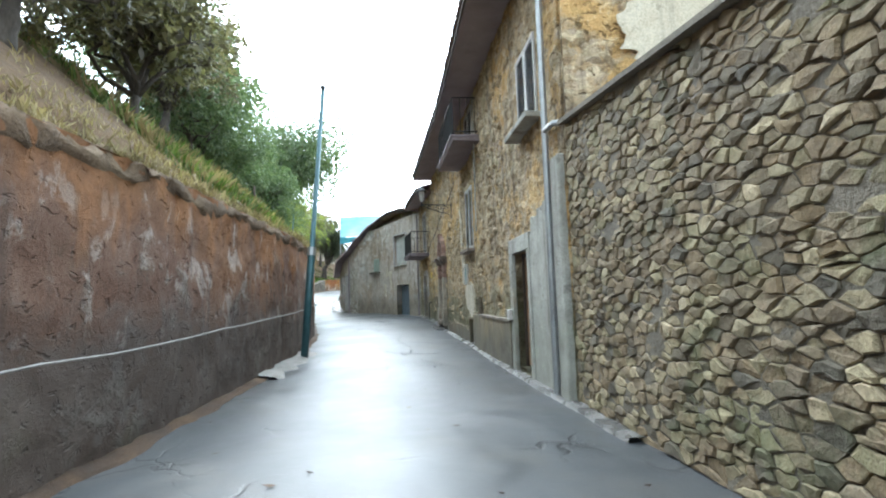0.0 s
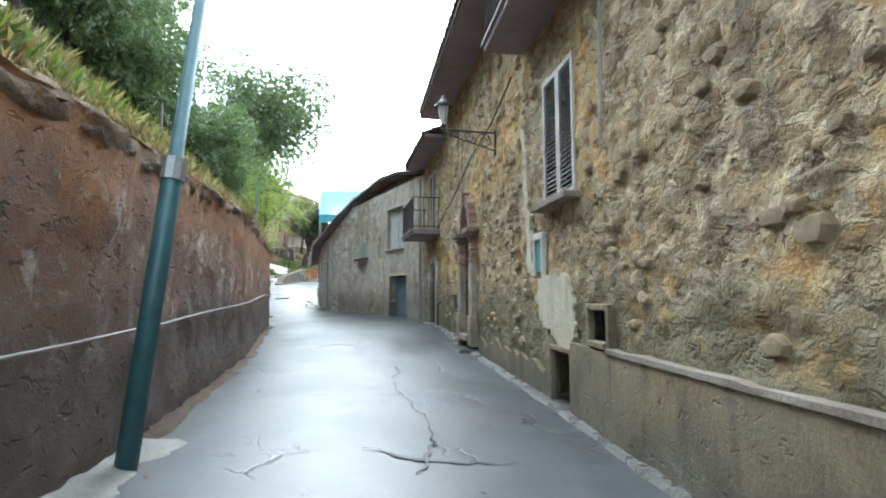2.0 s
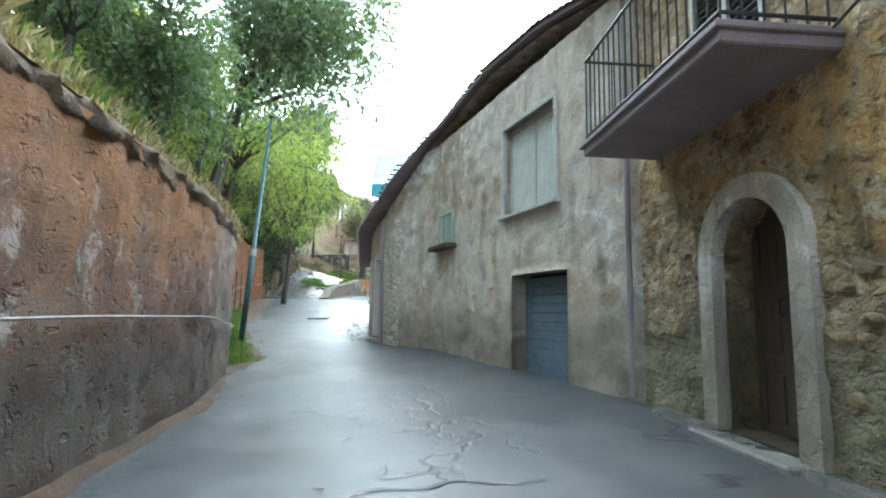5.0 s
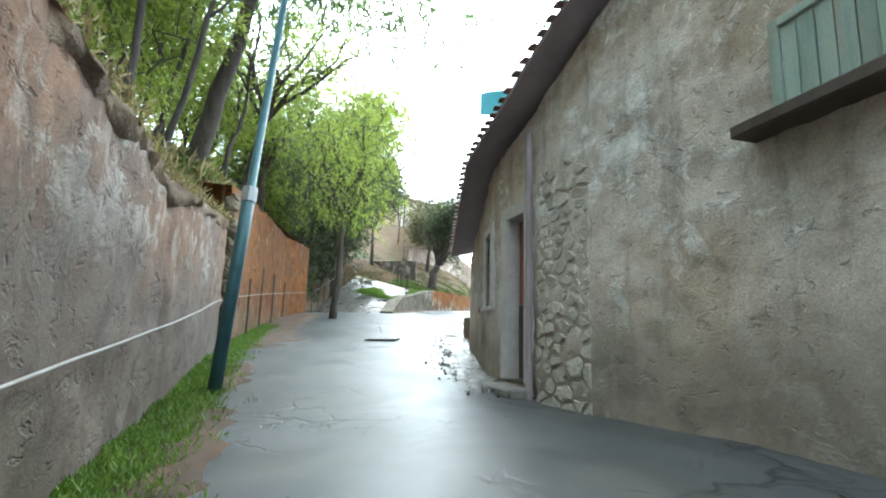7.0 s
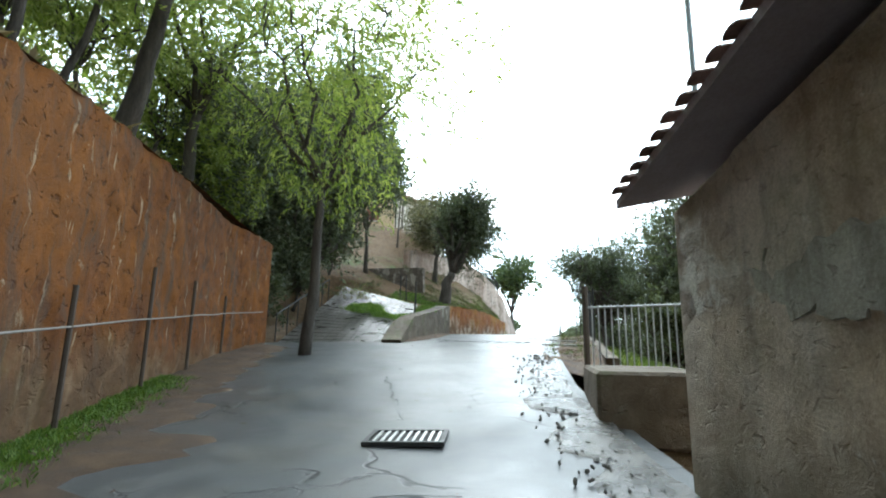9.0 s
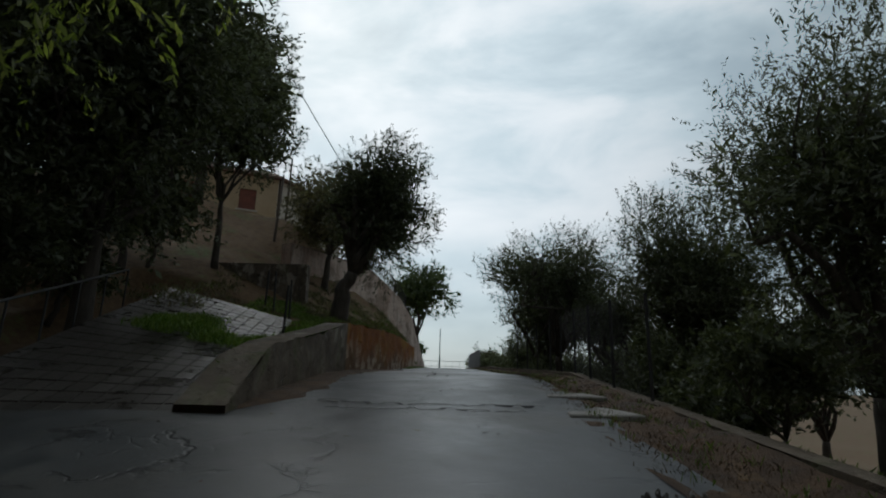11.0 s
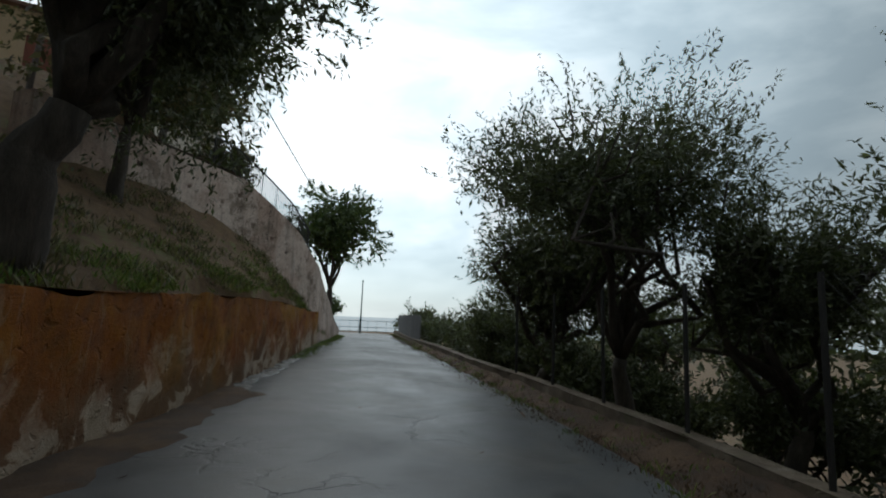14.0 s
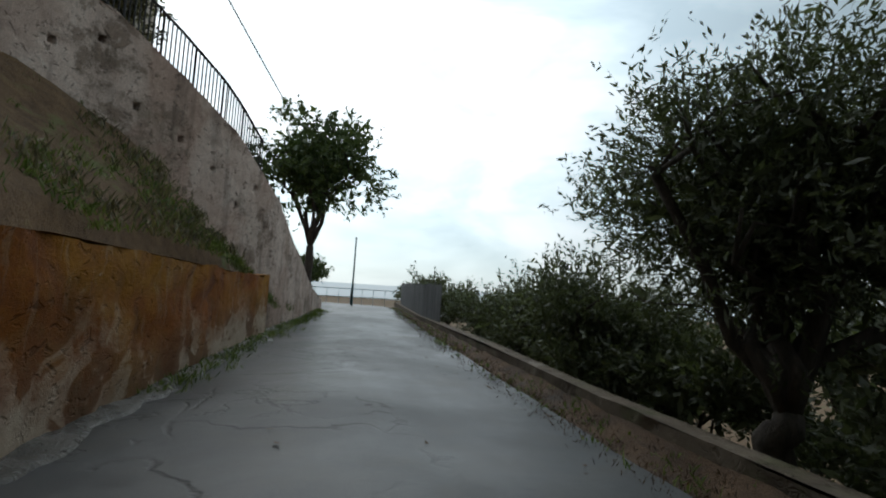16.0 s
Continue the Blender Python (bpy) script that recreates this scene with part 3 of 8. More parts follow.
def hexa(bm, corners, bevel=0.0):
    """A box from eight corners: four below, four above, in the same order."""
    v = [bm.verts.new(c) for c in corners]
    fs = [bm.faces.new([v[i] for i in q]) for q in ((3, 2, 1, 0), (4, 5, 6, 7), (0, 1, 5, 4), (1, 2, 6, 5), (2, 3, 7, 6), (3, 0, 4, 7))]
    if bevel:
        es = list({e for f in fs for e in f.edges})
        bmesh.ops.bevel(bm, geom=es, offset=bevel, segments=1, affect="EDGES", clamp_overlap=True)
    return fs


def box(bm, x0, y0, z0, x1, y1, z1, bevel=0.0):
    hexa(bm, [(x0, y0, z0), (x1, y0, z0), (x1, y1, z0), (x0, y1, z0), (x0, y0, z1), (x1, y0, z1), (x1, y1, z1), (x0, y1, z1)], bevel)


def tube(bm, pts, radii, n=8, caps=True):
    """A round bar through points with a radius at each."""
    pts = [Vector(p) for p in pts]
    if not isinstance(radii, (list, tuple)):
        radii = [radii] * len(pts)
    rings, side = [], None
    for i, p in enumerate(pts):
        t = (pts[min(i + 1, len(pts) - 1)] - pts[max(i - 1, 0)]).normalized()
        if side is None:
            side = t.orthogonal().normalized()
        side = (side - t * side.dot(t)).normalized()
        up = t.cross(side)
        rings.append([bm.verts.new(p + (side * math.cos(a) + up * math.sin(a)) * radii[i]) for a in (2 * math.pi * k / n for k in range(n))])
    for a, b in zip(rings, rings[1:]):
        for k in range(n):
            bm.faces.new((a[k], a[(k + 1) % n], b[(k + 1) % n], b[k]))
    if caps:
        bm.faces.new(list(reversed(rings[0])))
        bm.faces.new(rings[-1])


class Line:
    """A line in plan, walked by its length; out is the side that faces the road."""

    def __init__(self, pts, side=1):
        self.p = [Vector(q[:2]) for q in pts]
        self.z = [q[2] if len(q) > 2 else 0.0 for q in pts]
        self.s = [0.0]
        for a, b in zip(self.p, self.p[1:]):
            self.s.append(self.s[-1] + (b - a).length)
        self.side = side
        self.length = self.s[-1]

    def at(self, s):
        i = 0
        while i < len(self.s) - 2 and s > self.s[i + 1]:
            i += 1
        u = (s - self.s[i]) / (self.s[i + 1] - self.s[i])
        t = (self.p[i + 1] - self.p[i]).normalized()
        return self.p[i].lerp(self.p[i + 1], u), t, Vector((-t.y, t.x)) * self.side, self.z[i] * (1 - u) + self.z[i + 1] * u

    def pt(self, s, n=0.0, z=0.0):
        p, t, o, _ = self.at(s)
        q = p + o * n
        return Vector((q.x, q.y, z))

    def of_y(self, y):
        """The length at which the line passes this y."""
        for i, (a, b) in enumerate(zip(self.p, self.p[1:])):
            if min(a.y, b.y) - 1e-6 <= y <= max(a.y, b.y) + 1e-6 and a.y != b.y:
                return self.s[i] + (y - a.y) / (b.y - a.y) * (self.s[i + 1] - self.s[i])
        return 0.0 if y < self.p[0].y else self.length

    def box(self, bm, s0, s1, z0, z1, n0, n1, bevel=0.0):
        a0, a1, b0, b1 = self.pt(s0, n0), self.pt(s0, n1), self.pt(s1, n0), self.pt(s1, n1)
        q = [a0, b0, b1, a1] if self.side < 0 else [a0, a1, b1, b0]
        hexa(bm, [(v.x, v.y, z0) for v in q] + [(v.x, v.y, z1) for v in q], bevel)


def band(line, bm, stops, z0, z1, n0, n1):
    """One bar along a line, with functions for its lower and upper height."""
    rings = []
    for s in stops:
        rings.append([bm.verts.new(line.pt(s, n, z)) for n, z in ((n0, z0(s)), (n1, z0(s)), (n1, z1(s)), (n0, z1(s)))])
    for a, b in zip(rings, rings[1:]):
        for k in range(4):
            q = (a[k], a[(k + 1) % 4], b[(k + 1) % 4], b[k])
            bm.faces.new(q if line.side > 0 else q[::-1])
    bm.faces.new(rings[0][::-1] if line.side > 0 else rings[0])
    bm.faces.new(rings[-1] if line.side > 0 else rings[-1][::-1])


def fbm(x, y, z, octaves=3):
    return noise.fractal(Vector((x, y, z)), 0.7, 2.0, octaves)


def skin(line, zfoot, ztop, openings, step, relief, depth=0.45, seed=0.0, s_range=None, thick=0.5):
    """A wall: a rough front with openings cut through it, reveals, a back and ends. Openings are (s0, s1, z0, z1)."""
    sa, sb = s_range or (0.0, line.length)
    ss = {round(sa, 4), round(sb, 4)}
    n = max(1, int((sb - sa) / step))
    ss |= {round(sa + (sb - sa) * i / n, 4) for i in range(n + 1)}
    zs_lo = min(zfoot(sa), zfoot(sb), zfoot((sa + sb) / 2)) - 0.1
    zs_hi = max(ztop(sa), ztop(sb), ztop((sa + sb) / 2))
    m = max(1, int((zs_hi - zs_lo) / step))
    zz = {round(zs_lo + (zs_hi - zs_lo) * i / m, 4) for i in range(m + 1)}
    for o in openings:
        ss = {s for s in ss if min(abs(s - o[0]), abs(s - o[1])) > step * 0.35 or s in (sa, sb)} | {o[0], o[1]}
        zz = {z for z in zz if min(abs(z - o[2]), abs(z - o[3])) > step * 0.35} | {o[2], o[3]}
    ss, zz = sorted(ss), sorted(zz)
    verts, faces, idx = [], [], {}

    def edge_of_opening(s, z):
        return any(o[0] - 1e-3 <= s <= o[1] + 1e-3 and o[2] - 1e-3 <= z <= o[3] + 1e-3 for o in openings)

    def vert(i, j):
        if (i, j) not in idx:
            s = ss[i]
            p, t, out, _ = line.at(s)
            f, c = zfoot(s), ztop(s)
            z = zz[j]
            fixed = edge_of_opening(s, z)
            if not fixed:
                # the grid's rows run from the foot to the sloping top
                z = min(z, c)
            r = 0.0 if fixed or i in (0, len(ss) - 1) else relief * (fbm(p.x * 3 + seed, p.y * 3, z * 3, 3) + 0.5 * fbm(p.x * 11, p.y * 11 + seed, z * 13, 2))
            q = p + out * r
            idx[(i, j)] = len(verts)
            verts.append((q.x, q.y, z))
        return idx[(i, j)]

    for i in range(len(ss) - 1):
        for j in range(len(zz) - 1):
            sm, zm = (ss[i] + ss[i + 1]) / 2, (zz[j] + zz[j + 1]) / 2
            if zz[j] >= max(ztop(ss[i]), ztop(ss[i + 1])) - 1e-6 or zz[j + 1] < min(zfoot(ss[i]), zfoot(ss[i + 1])) - 0.3:
                continue
            if any(o[0] < sm < o[1] and o[2] < zm < o[3] for o in openings):
                continue
            q = [vert(i, j), vert(i + 1, j), vert(i + 1, j + 1), vert(i, j + 1)]
            faces.append(q if line.side < 0 else q[::-1])

    def quad(a, b, c, d):
        k = len(verts)
        verts.extend((tuple(a), tuple(b), tuple(c), tuple(d)))
        faces.append((k, k + 1, k + 2, k + 3))

    for s0, s1, z0, z1 in openings:
        si = [s for s in ss if s0 - 1e-6 <= s <= s1 + 1e-6]
        zi = [z for z in zz if z0 - 1e-6 <= z <= z1 + 1e-6]
        rim = [(s, z0) for s in si] + [(s1, z) for z in zi[1:]] + [(s, z1) for s in si[::-1][1:]] + [(s0, z) for z in zi[::-1][1:]]
        for a, b in zip(rim, rim[1:]):
            quad(line.pt(a[0], 0, a[1]), line.pt(b[0], 0, b[1]), line.pt(b[0], -depth, b[1]), line.pt(a[0], -depth, a[1]))
    k = max(2, int((sb - sa) / 1.0))
    st = [sa + (sb - sa) * i / k for i in range(k + 1)]
    for a, b in zip(st, st[1:]):
        quad(line.pt(a, 0, ztop(a)), line.pt(b, 0, ztop(b)), line.pt(b, -thick, ztop(b)), line.pt(a, -thick, ztop(a)))
        quad(line.pt(a, -thick, zfoot(a)), line.pt(b, -thick, zfoot(b)), line.pt(b, -thick, ztop(b)), line.pt(a, -thick, ztop(a)))
    for a in (sa, sb):
        quad(line.pt(a, 0, zfoot(a) - 0.1), line.pt(a, -thick, zfoot(a) - 0.1), line.pt(a, -thick, ztop(a)), line.pt(a, 0, ztop(a)))
    # weld what meets
    seen, remap, kept = {}, [], []
    for q in verts:
        key = (round(q[0], 3), round(q[1], 3), round(q[2], 3))
        if key not in seen:
            seen[key] = len(kept)
            kept.append(q)
        remap.append(seen[key])
    out = []
    for fc in faces:
        r = []
        for k in fc:
            if remap[k] not in r:
                r.append(remap[k])
        if len(r) > 2:
            out.append(r)
    return kept, out

# ---- plan: lines of the wall feet, with their heights ----
# left foot of the road corridor: x, y, ground z
LEFT = [(-2.2, -11.9, 0.0), (-2.1, -2.9, 0.0), (-2.15, 2.1, 0.02), (-2.5, 8.1, 0.08), (-3.6, 14.1, 0.15), (-4.95, 19.1, 0.2), (-5.75, 22.3, 0.22), (-6.9, 25.1, 0.26), (-9.1, 28.8, 0.38),
        (-11.6, 33.2, 0.82), (-14.2, 38.2, 1.15), (-16.3, 43.5, 1.7), (-16.6, 46.2, 2.05)]
LEFT3 = [(-12.5, 46.6, 2.1), (-12.55, 52, 2.45), (-12.5, 55, 2.52), (-12.1, 60, 2.53), (-11.8, 64, 2.57), (-11.5, 70, 2.68), (-11.1, 79, 2.66), (-11.3, 90, 2.6)]
FACADE = [(2.35, 2.9, 0.0), (1.6, 10.3, 0.02), (0.35, 19.1, 0.38), (-0.3, 22.5, 0.46)]
GARDEN = [(3.15, -8.9, 0.0), (2.75, -0.9, 0.0), (2.37, 2.85, 0.0)]
GREY = [(-0.3, 22.5, 0.46), (-3.63, 29.05, 0.5), (-5.3, 31.0, 0.5), (-6.2, 32.6, 0.6), (-7.2, 36.4, 0.95)]
RIGHT3 = [(-7.6, 40.0, 1.4), (-7.1, 43, 1.7), (-6.9, 51.0, 2.3), (-6.65, 54, 2.5), (-6.5, 57.5, 2.55), (-6.65, 62, 2.6), (-7.0, 66, 2.65), (-7.25, 70, 2.75), (-7.4, 79, 2.7), (-7.2, 92, 2.7)]
# stations of the road: left edge, right edge
STATIONS = [((-2.2, -11.9, 0.0), (3.3, -11.9, 0.0)), ((-2.1, -2.9, 0.0), (2.85, -2.9, 0.0)), ((-2.15, 2.1, 0.02), (2.43, 2.1, 0.0)), ((-2.5, 8.1, 0.08), (1.83, 8.1, 0.0)),
            ((-3.6, 14.1, 0.15), (1.06, 14.1, 0.15)), ((-4.95, 19.1, 0.2), (0.3, 19.4, 0.40)), ((-5.75, 22.3, 0.22), (-0.3, 22.5, 0.46)), ((-6.9, 25.1, 0.26), (-1.75, 25.5, 0.48)),
            ((-9.1, 28.8, 0.38), (-3.6, 29.1, 0.52)), ((-11.6, 33.2, 0.82), (-5.5, 31.3, 0.5)), ((-14.2, 38.2, 1.15), (-7.2, 36.4, 0.95)),
            ((-16.3, 43.5, 1.7), (-8.0, 41, 1.4)), ((-16.6, 46.3, 2.05), (-8.25, 45.3, 1.92)), ((-12.6, 49.0, 2.27), (-8.1, 49.0, 2.24)),
            ((-12.6, 52, 2.46), (-8.0, 52, 2.46)), ((-12.5, 56, 2.53), (-7.65, 56, 2.53)), ((-12.1, 60, 2.53), (-7.55, 60, 2.53)), ((-11.8, 64, 2.57), (-7.65, 64, 2.57)),
            ((-11.5, 70, 2.68), (-7.95, 70, 2.68)), ((-11.1, 79, 2.66), (-7.95, 80, 2.66)), ((-11.5, 86, 2.6), (-7.6, 86.5, 2.6)), ((-14.5, 91, 2.55), (-8.2, 92.5, 2.5)),
            ((-22, 94, 2.4), (-20, 98.5, 2.4)), ((-34, 96, 2.2), (-33, 101, 2.2))]

left3, facade, garden, grey = Line(LEFT3, -1), Line(FACADE, 1), Line(GARDEN, 1), Line(GREY, 1)


def smooth_rows(rows, step=0.35):
    """Catmull-Rom through station points."""
    out = []
    for i in range(len(rows) - 1):
        p0, p1, p2, p3 = (np.array(rows[min(max(i + k, 0), len(rows) - 1)], float) for k in (-1, 0, 1, 2))
        n = max(2, int(np.linalg.norm((p2 - p1).reshape(-1, 3), axis=1).max() / step))
        for k in range(n):
            u = k / n
            lin = p1 * (1 - u) + p2 * u
            cr = 0.5 * (2 * p1 + (p2 - p0) * u + (2 * p0 - 5 * p1 + 4 * p2 - p3) * u * u + (3 * p1 - p0 - 3 * p2 + p3) * u ** 3)
            out.append(lin * 0.6 + cr * 0.4)
    out.append(np.array(rows[-1], float))
    return np.array(out)


ROAD = smooth_rows(STATIONS)          # n x 2 x 3
ACROSS = 16
rv, rf = [], []
for row in ROAD:
    a, b = row
    w = b - a
    a2, b2 = a - w / np.linalg.norm(w) * 0.25, b + w / np.linalg.norm(w) * 0.25
    for k in range(ACROSS + 1):
        u = k / ACROSS
        q = a2 * (1 - u) + b2 * u
        crown = 0.05 * (1 - (2 * u - 1) ** 2)
        dz = 0.018 * fbm(q[0] * 0.9, q[1] * 0.9, 0.0, 3) + crown - 0.02
        rv.append((q[0], q[1], q[2] + dz))
for i in range(len(ROAD) - 1):
    for k in range(ACROSS):
        a = i * (ACROSS + 1) + k
        rf.append((a, a + 1, a + ACROSS + 2, a + ACROSS + 1))
road = data_part("road", rv, rf, M_ROAD, None, "wet cracked grey asphalt lane between walls", True, "structure")
tagged(road, category="road")
ROADXY = np.array([(v[0], v[1]) for v in rv])
ROADZ = np.array([v[2] for v in rv])


def road_z(x, y):
    return float(ROADZ[np.argmin((ROADXY[:, 0] - x) ** 2 + (ROADXY[:, 1] - y) ** 2)])


# ---- ground: one sheet from the walls to the horizon ----
# crest of the left side: x, y, z at the top of the wall, steepness behind it
CREST = [(-2.2, -60, 2.7, 0.8), (-2.2, -11.9, 2.7, 0.8), (-2.1, -2.9, 2.65, 0.85), (-2.15, 2.1, 2.7, 0.85), (-2.5, 8.1, 2.75, 0.8), (-3.6, 14.1, 2.95, 0.75), (-4.95, 19.1, 2.95, 0.75), (-5.75, 22.3, 2.92, 0.75),
         (-6.9, 25.1, 2.88, 0.78), (-9.1, 28.8, 2.82, 0.8), (-11.6, 33.2, 3.4, 0.7), (-11.9, 33.8, 4.2, 0.55), (-14.2, 38.2, 5.0, 0.5), (-16.3, 43.5, 5.3, 0.4), (-17.2, 46.6, 2.6, 0.2),
         (-16.4, 46.9, 2.1, 0.14), (-12.7, 46.7, 2.1, 0.12), (-12.6, 48, 2.75, 0.10), (-12.5, 52, 3.25, 0.14), (-12.4, 55, 3.7, 0.24), (-12.1, 60, 3.97, 0.45), (-11.8, 64, 4.03, 0.62),
         (-11.5, 70, 3.85, 1.05), (-11.4, 74, 3.0, 0.9), (-11.1, 79, 2.72, 0.5), (-11.6, 86, 2.6, 0.4), (-14.8, 90, 2.5, 0.3), (-22, 93, 2.4, 0.3), (-60, 97, 2.0, 0.2)]
# edge of the right side: the ground falls away or lies flat beyond it
BRINK = [(3.6, -60, 0.0, 0.0), (3.6, -11.9, 0.0, 0.0), (2.9, -0.9, 0.0, 0.0), (2.4, 2.9, 0.0, 0.0), (1.6, 10.3, 0.0, 0.0), (0.4, 19.1, 0.3, 0.0), (-0.3, 22.5, 0.4, 0.0), (-3.6, 29.0, 0.5, 0.0),
         (-5.3, 31, 0.5, 0.0), (-7.2, 36.4, 0.9, 0.0), (-7.4, 40, 1.35, -0.06), (-7.0, 43, 1.65, -0.2), (-6.9, 50.6, 2.1, -0.3), (-6.6, 54, 2.2, -0.3), (-6.6, 62, 2.25, -0.3),
         (-7.2, 70, 2.3, -0.3), (-7.35, 79, 2.3, -0.3), (-7.2, 92, 2.2, -0.3), (-20, 99.5, 2.1, -0.35), (-60, 103, 1.5, -0.3)]


def nearest(line, x, y):
    best = np.full(x.shape, 1e9)
    res = [np.zeros(x.shape) for _ in range(3)]
    for a, b in zip(line, line[1:]):
        ax, ay, bx, by = a[0], a[1], b[0], b[1]
        L2 = (bx - ax) ** 2 + (by - ay) ** 2
        u = np.clip(((x - ax) * (bx - ax) + (y - ay) * (by - ay)) / L2, 0, 1)
        px, py = ax + u * (bx - ax), ay + u * (by - ay)
        d = np.hypot(x - px, y - py)
        side = np.sign((bx - ax) * (y - ay) - (by - ay) * (x - ax))
        hit = d < best - 1e-9
        best = np.where(hit, d, best)
        for r, v in zip(res, (side, a[2] + u * (b[2] - a[2]), a[3] + u * (b[3] - a[3]))):
            r[hit] = v[hit]
    return best, res[0], res[1], res[2]


def axis(lo, hi, step, far, grow=1.28):
    fine = list(np.arange(lo, hi + 1e-6, step))
    out, d, v = [], step * 2, lo
    while v > -far:
        v -= d
        d *= grow
        out.append(v)
    out = out[::-1] + fine
    d, v = step * 2, hi
    while v < far:
        v += d
        d *= grow
        out.append(v)
    return np.array(out)


def ground_height(x, y):
    dl, sl, zl, kl = nearest(CREST, x, y)
    dr, sr, zr, kr = nearest(BRINK, x, y)
    up = np.where(dl < 7, dl, 7) * kl + np.clip(dl - 7, 0, 10) * np.where(y > 46, 0.24, 0.42) + np.clip(dl - 17, 0, 25) * 0.2
    left = zl - 0.12 + up
    fall = np.clip(dr, 0, 14) * kr + np.clip(dr - 14, 0, 60) * np.minimum(kr, 0) * 0.5
    right = zr - 0.12 + fall
    return dl, sl, left, dr, sr, right


gx, gy = axis(-34, 12, 0.5, 2600), axis(-12, 104, 0.5, 2600)
GX, GY = np.meshgrid(gx, gy)
dl, sl, zl_, dr, sr, zr_ = ground_height(GX, GY)
GZ = np.full(GX.shape, -0.6)
is_left = (sl > 0) & (dl > 0.72)
is_right = (sr < 0) & (dr > 0.3)
cor = ~(is_left | is_right)
near_y = (GY > -12) & (GY < 104)
# under the road the sheet runs below the asphalt
stn_y = ROAD.reshape(-1, 2, 3).mean(1)
for i in np.argwhere(cor):
    x, y = GX[tuple(i)], GY[tuple(i)]
    if -13 < y < 104 and -40 < x < 6:
        k = np.argmin((stn_y[:, 0] - x) ** 2 + (stn_y[:, 1] - y) ** 2)
        GZ[tuple(i)] = min(ROAD[k, 0, 2], ROAD[k, 1, 2]) - 0.3
rough = np.array([[0.22 * fbm(x * 0.35, y * 0.35, 3.0, 3) + 0.06 * fbm(x * 1.7, y * 1.7, 1.0, 2) if (-36 < x < 14 and -12 < y < 108) else 0.0 for x in gx] for y in gy])
GZ = np.where(is_left, zl_ + rough * np.clip(dl - 0.7, 0, 1.5) / 1.5, GZ)
GZ = np.where(is_right & ~is_left, zr_ + rough * 0.5 * np.clip(dr - 0.3, 0, 1), GZ)
GZ = np.where((GX > -19.2) & (GX < -12.9) & (GY > 46.6) & (GY < 56.5) & (GX < -12.9 - (GY - 46.6) * 0.14), np.minimum(GZ, 2.0 + (GY - 46.7) * 0.2), GZ)
far = np.hypot(GX + 8, GY - 45)
GZ = np.where(far > 150, np.minimum(GZ, -14 + 20 * np.clip((-GX - 60) / 400, 0, 1)), GZ)
nx, ny = len(gx), len(gy)
gverts = np.stack([GX, GY, GZ], -1).reshape(-1, 3).tolist()
gfaces = [(j * nx + i, j * nx + i + 1, (j + 1) * nx + i + 1, (j + 1) * nx + i) for j in range(ny - 1) for i in range(nx - 1)]
ground = data_part("ground", gverts, gfaces, M_TERRAIN, None, "grassy earth hillside falling away to the open distance", True, "structure")
tagged(ground, category="ground")


def terrain_z(x, y):
    dl1, sl1, a, dr1, sr1, b = ground_height(np.array([x]), np.array([y]))
    if sl1[0] > 0:
        return float(a[0] + 0.22 * fbm(x * 0.35, y * 0.35, 3.0, 3) * min(max(dl1[0] - 0.7, 0), 1.5) / 1.5)
    return float(b[0]) if sr1[0] < 0 else road_z(x, y)


# pale band along the horizon; its colour and glow paint in the haze
M_HAZE = simple("glowing_haze_band", [(0.3, (0.55, 0.62, 0.66)), (0.7, (0.62, 0.69, 0.73))], 0.002, (0.9, 0.95), 0, 0.01, 0.0, 0.0, 0.1)
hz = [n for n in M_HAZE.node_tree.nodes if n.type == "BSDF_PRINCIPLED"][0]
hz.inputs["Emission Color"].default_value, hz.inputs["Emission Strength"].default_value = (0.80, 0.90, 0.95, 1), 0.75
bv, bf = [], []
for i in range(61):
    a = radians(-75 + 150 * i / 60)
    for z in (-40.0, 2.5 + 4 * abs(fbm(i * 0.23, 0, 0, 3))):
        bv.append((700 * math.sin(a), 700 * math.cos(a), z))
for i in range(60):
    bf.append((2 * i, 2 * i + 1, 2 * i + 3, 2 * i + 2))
tagged(data_part("backdrop", bv, bf, M_HAZE, None, "pale glowing band painted as haze along the far horizon", True, "structure"), category="distance")


# ---- retaining walls on the left ----
def interp(tab):
    xs, ys = [t[0] for t in tab], [t[1] for t in tab]
    return lambda s: float(np.interp(s, xs, ys))


crest1 = Line(LEFT[:10], -1)
top1 = interp([(crest1.of_y(y), z) for y, z in ((-11.9, 2.7), (-2.9, 2.65), (2.1, 2.7), (8.1, 2.75), (14.1, 2.95), (19.1, 2.95), (25.1, 2.88), (28.8, 2.82), (33.2, 3.4))])
foot1 = lambda s: crest1.at(s)[3] - 0.15
s_change = crest1.of_y(23.4)
crest_top = lambda s: top1(s) + 0.05 * fbm(s * 1.3, 0, 0, 3)
v, f = skin(crest1, foot1, crest_top, [], 0.16, 0.05, seed=4.0, s_range=(0.0, s_change), thick=0.85)
wall_left = data_part("retaining_wall", v, f, M_LEFT, None, "tall retaining wall of peeling red-brown render above a grey base", True, "structure")
tagged(wall_left, category="retaining wall")
v, f = skin(crest1, foot1, crest_top, [], 0.16, 0.05, seed=4.0, s_range=(s_change, crest1.length), thick=0.85)
tagged(data_part("retaining_wall", v, f, M_LEFT2, None, "tall retaining wall of grey-pink pitted render", True, "structure"), category="retaining wall")

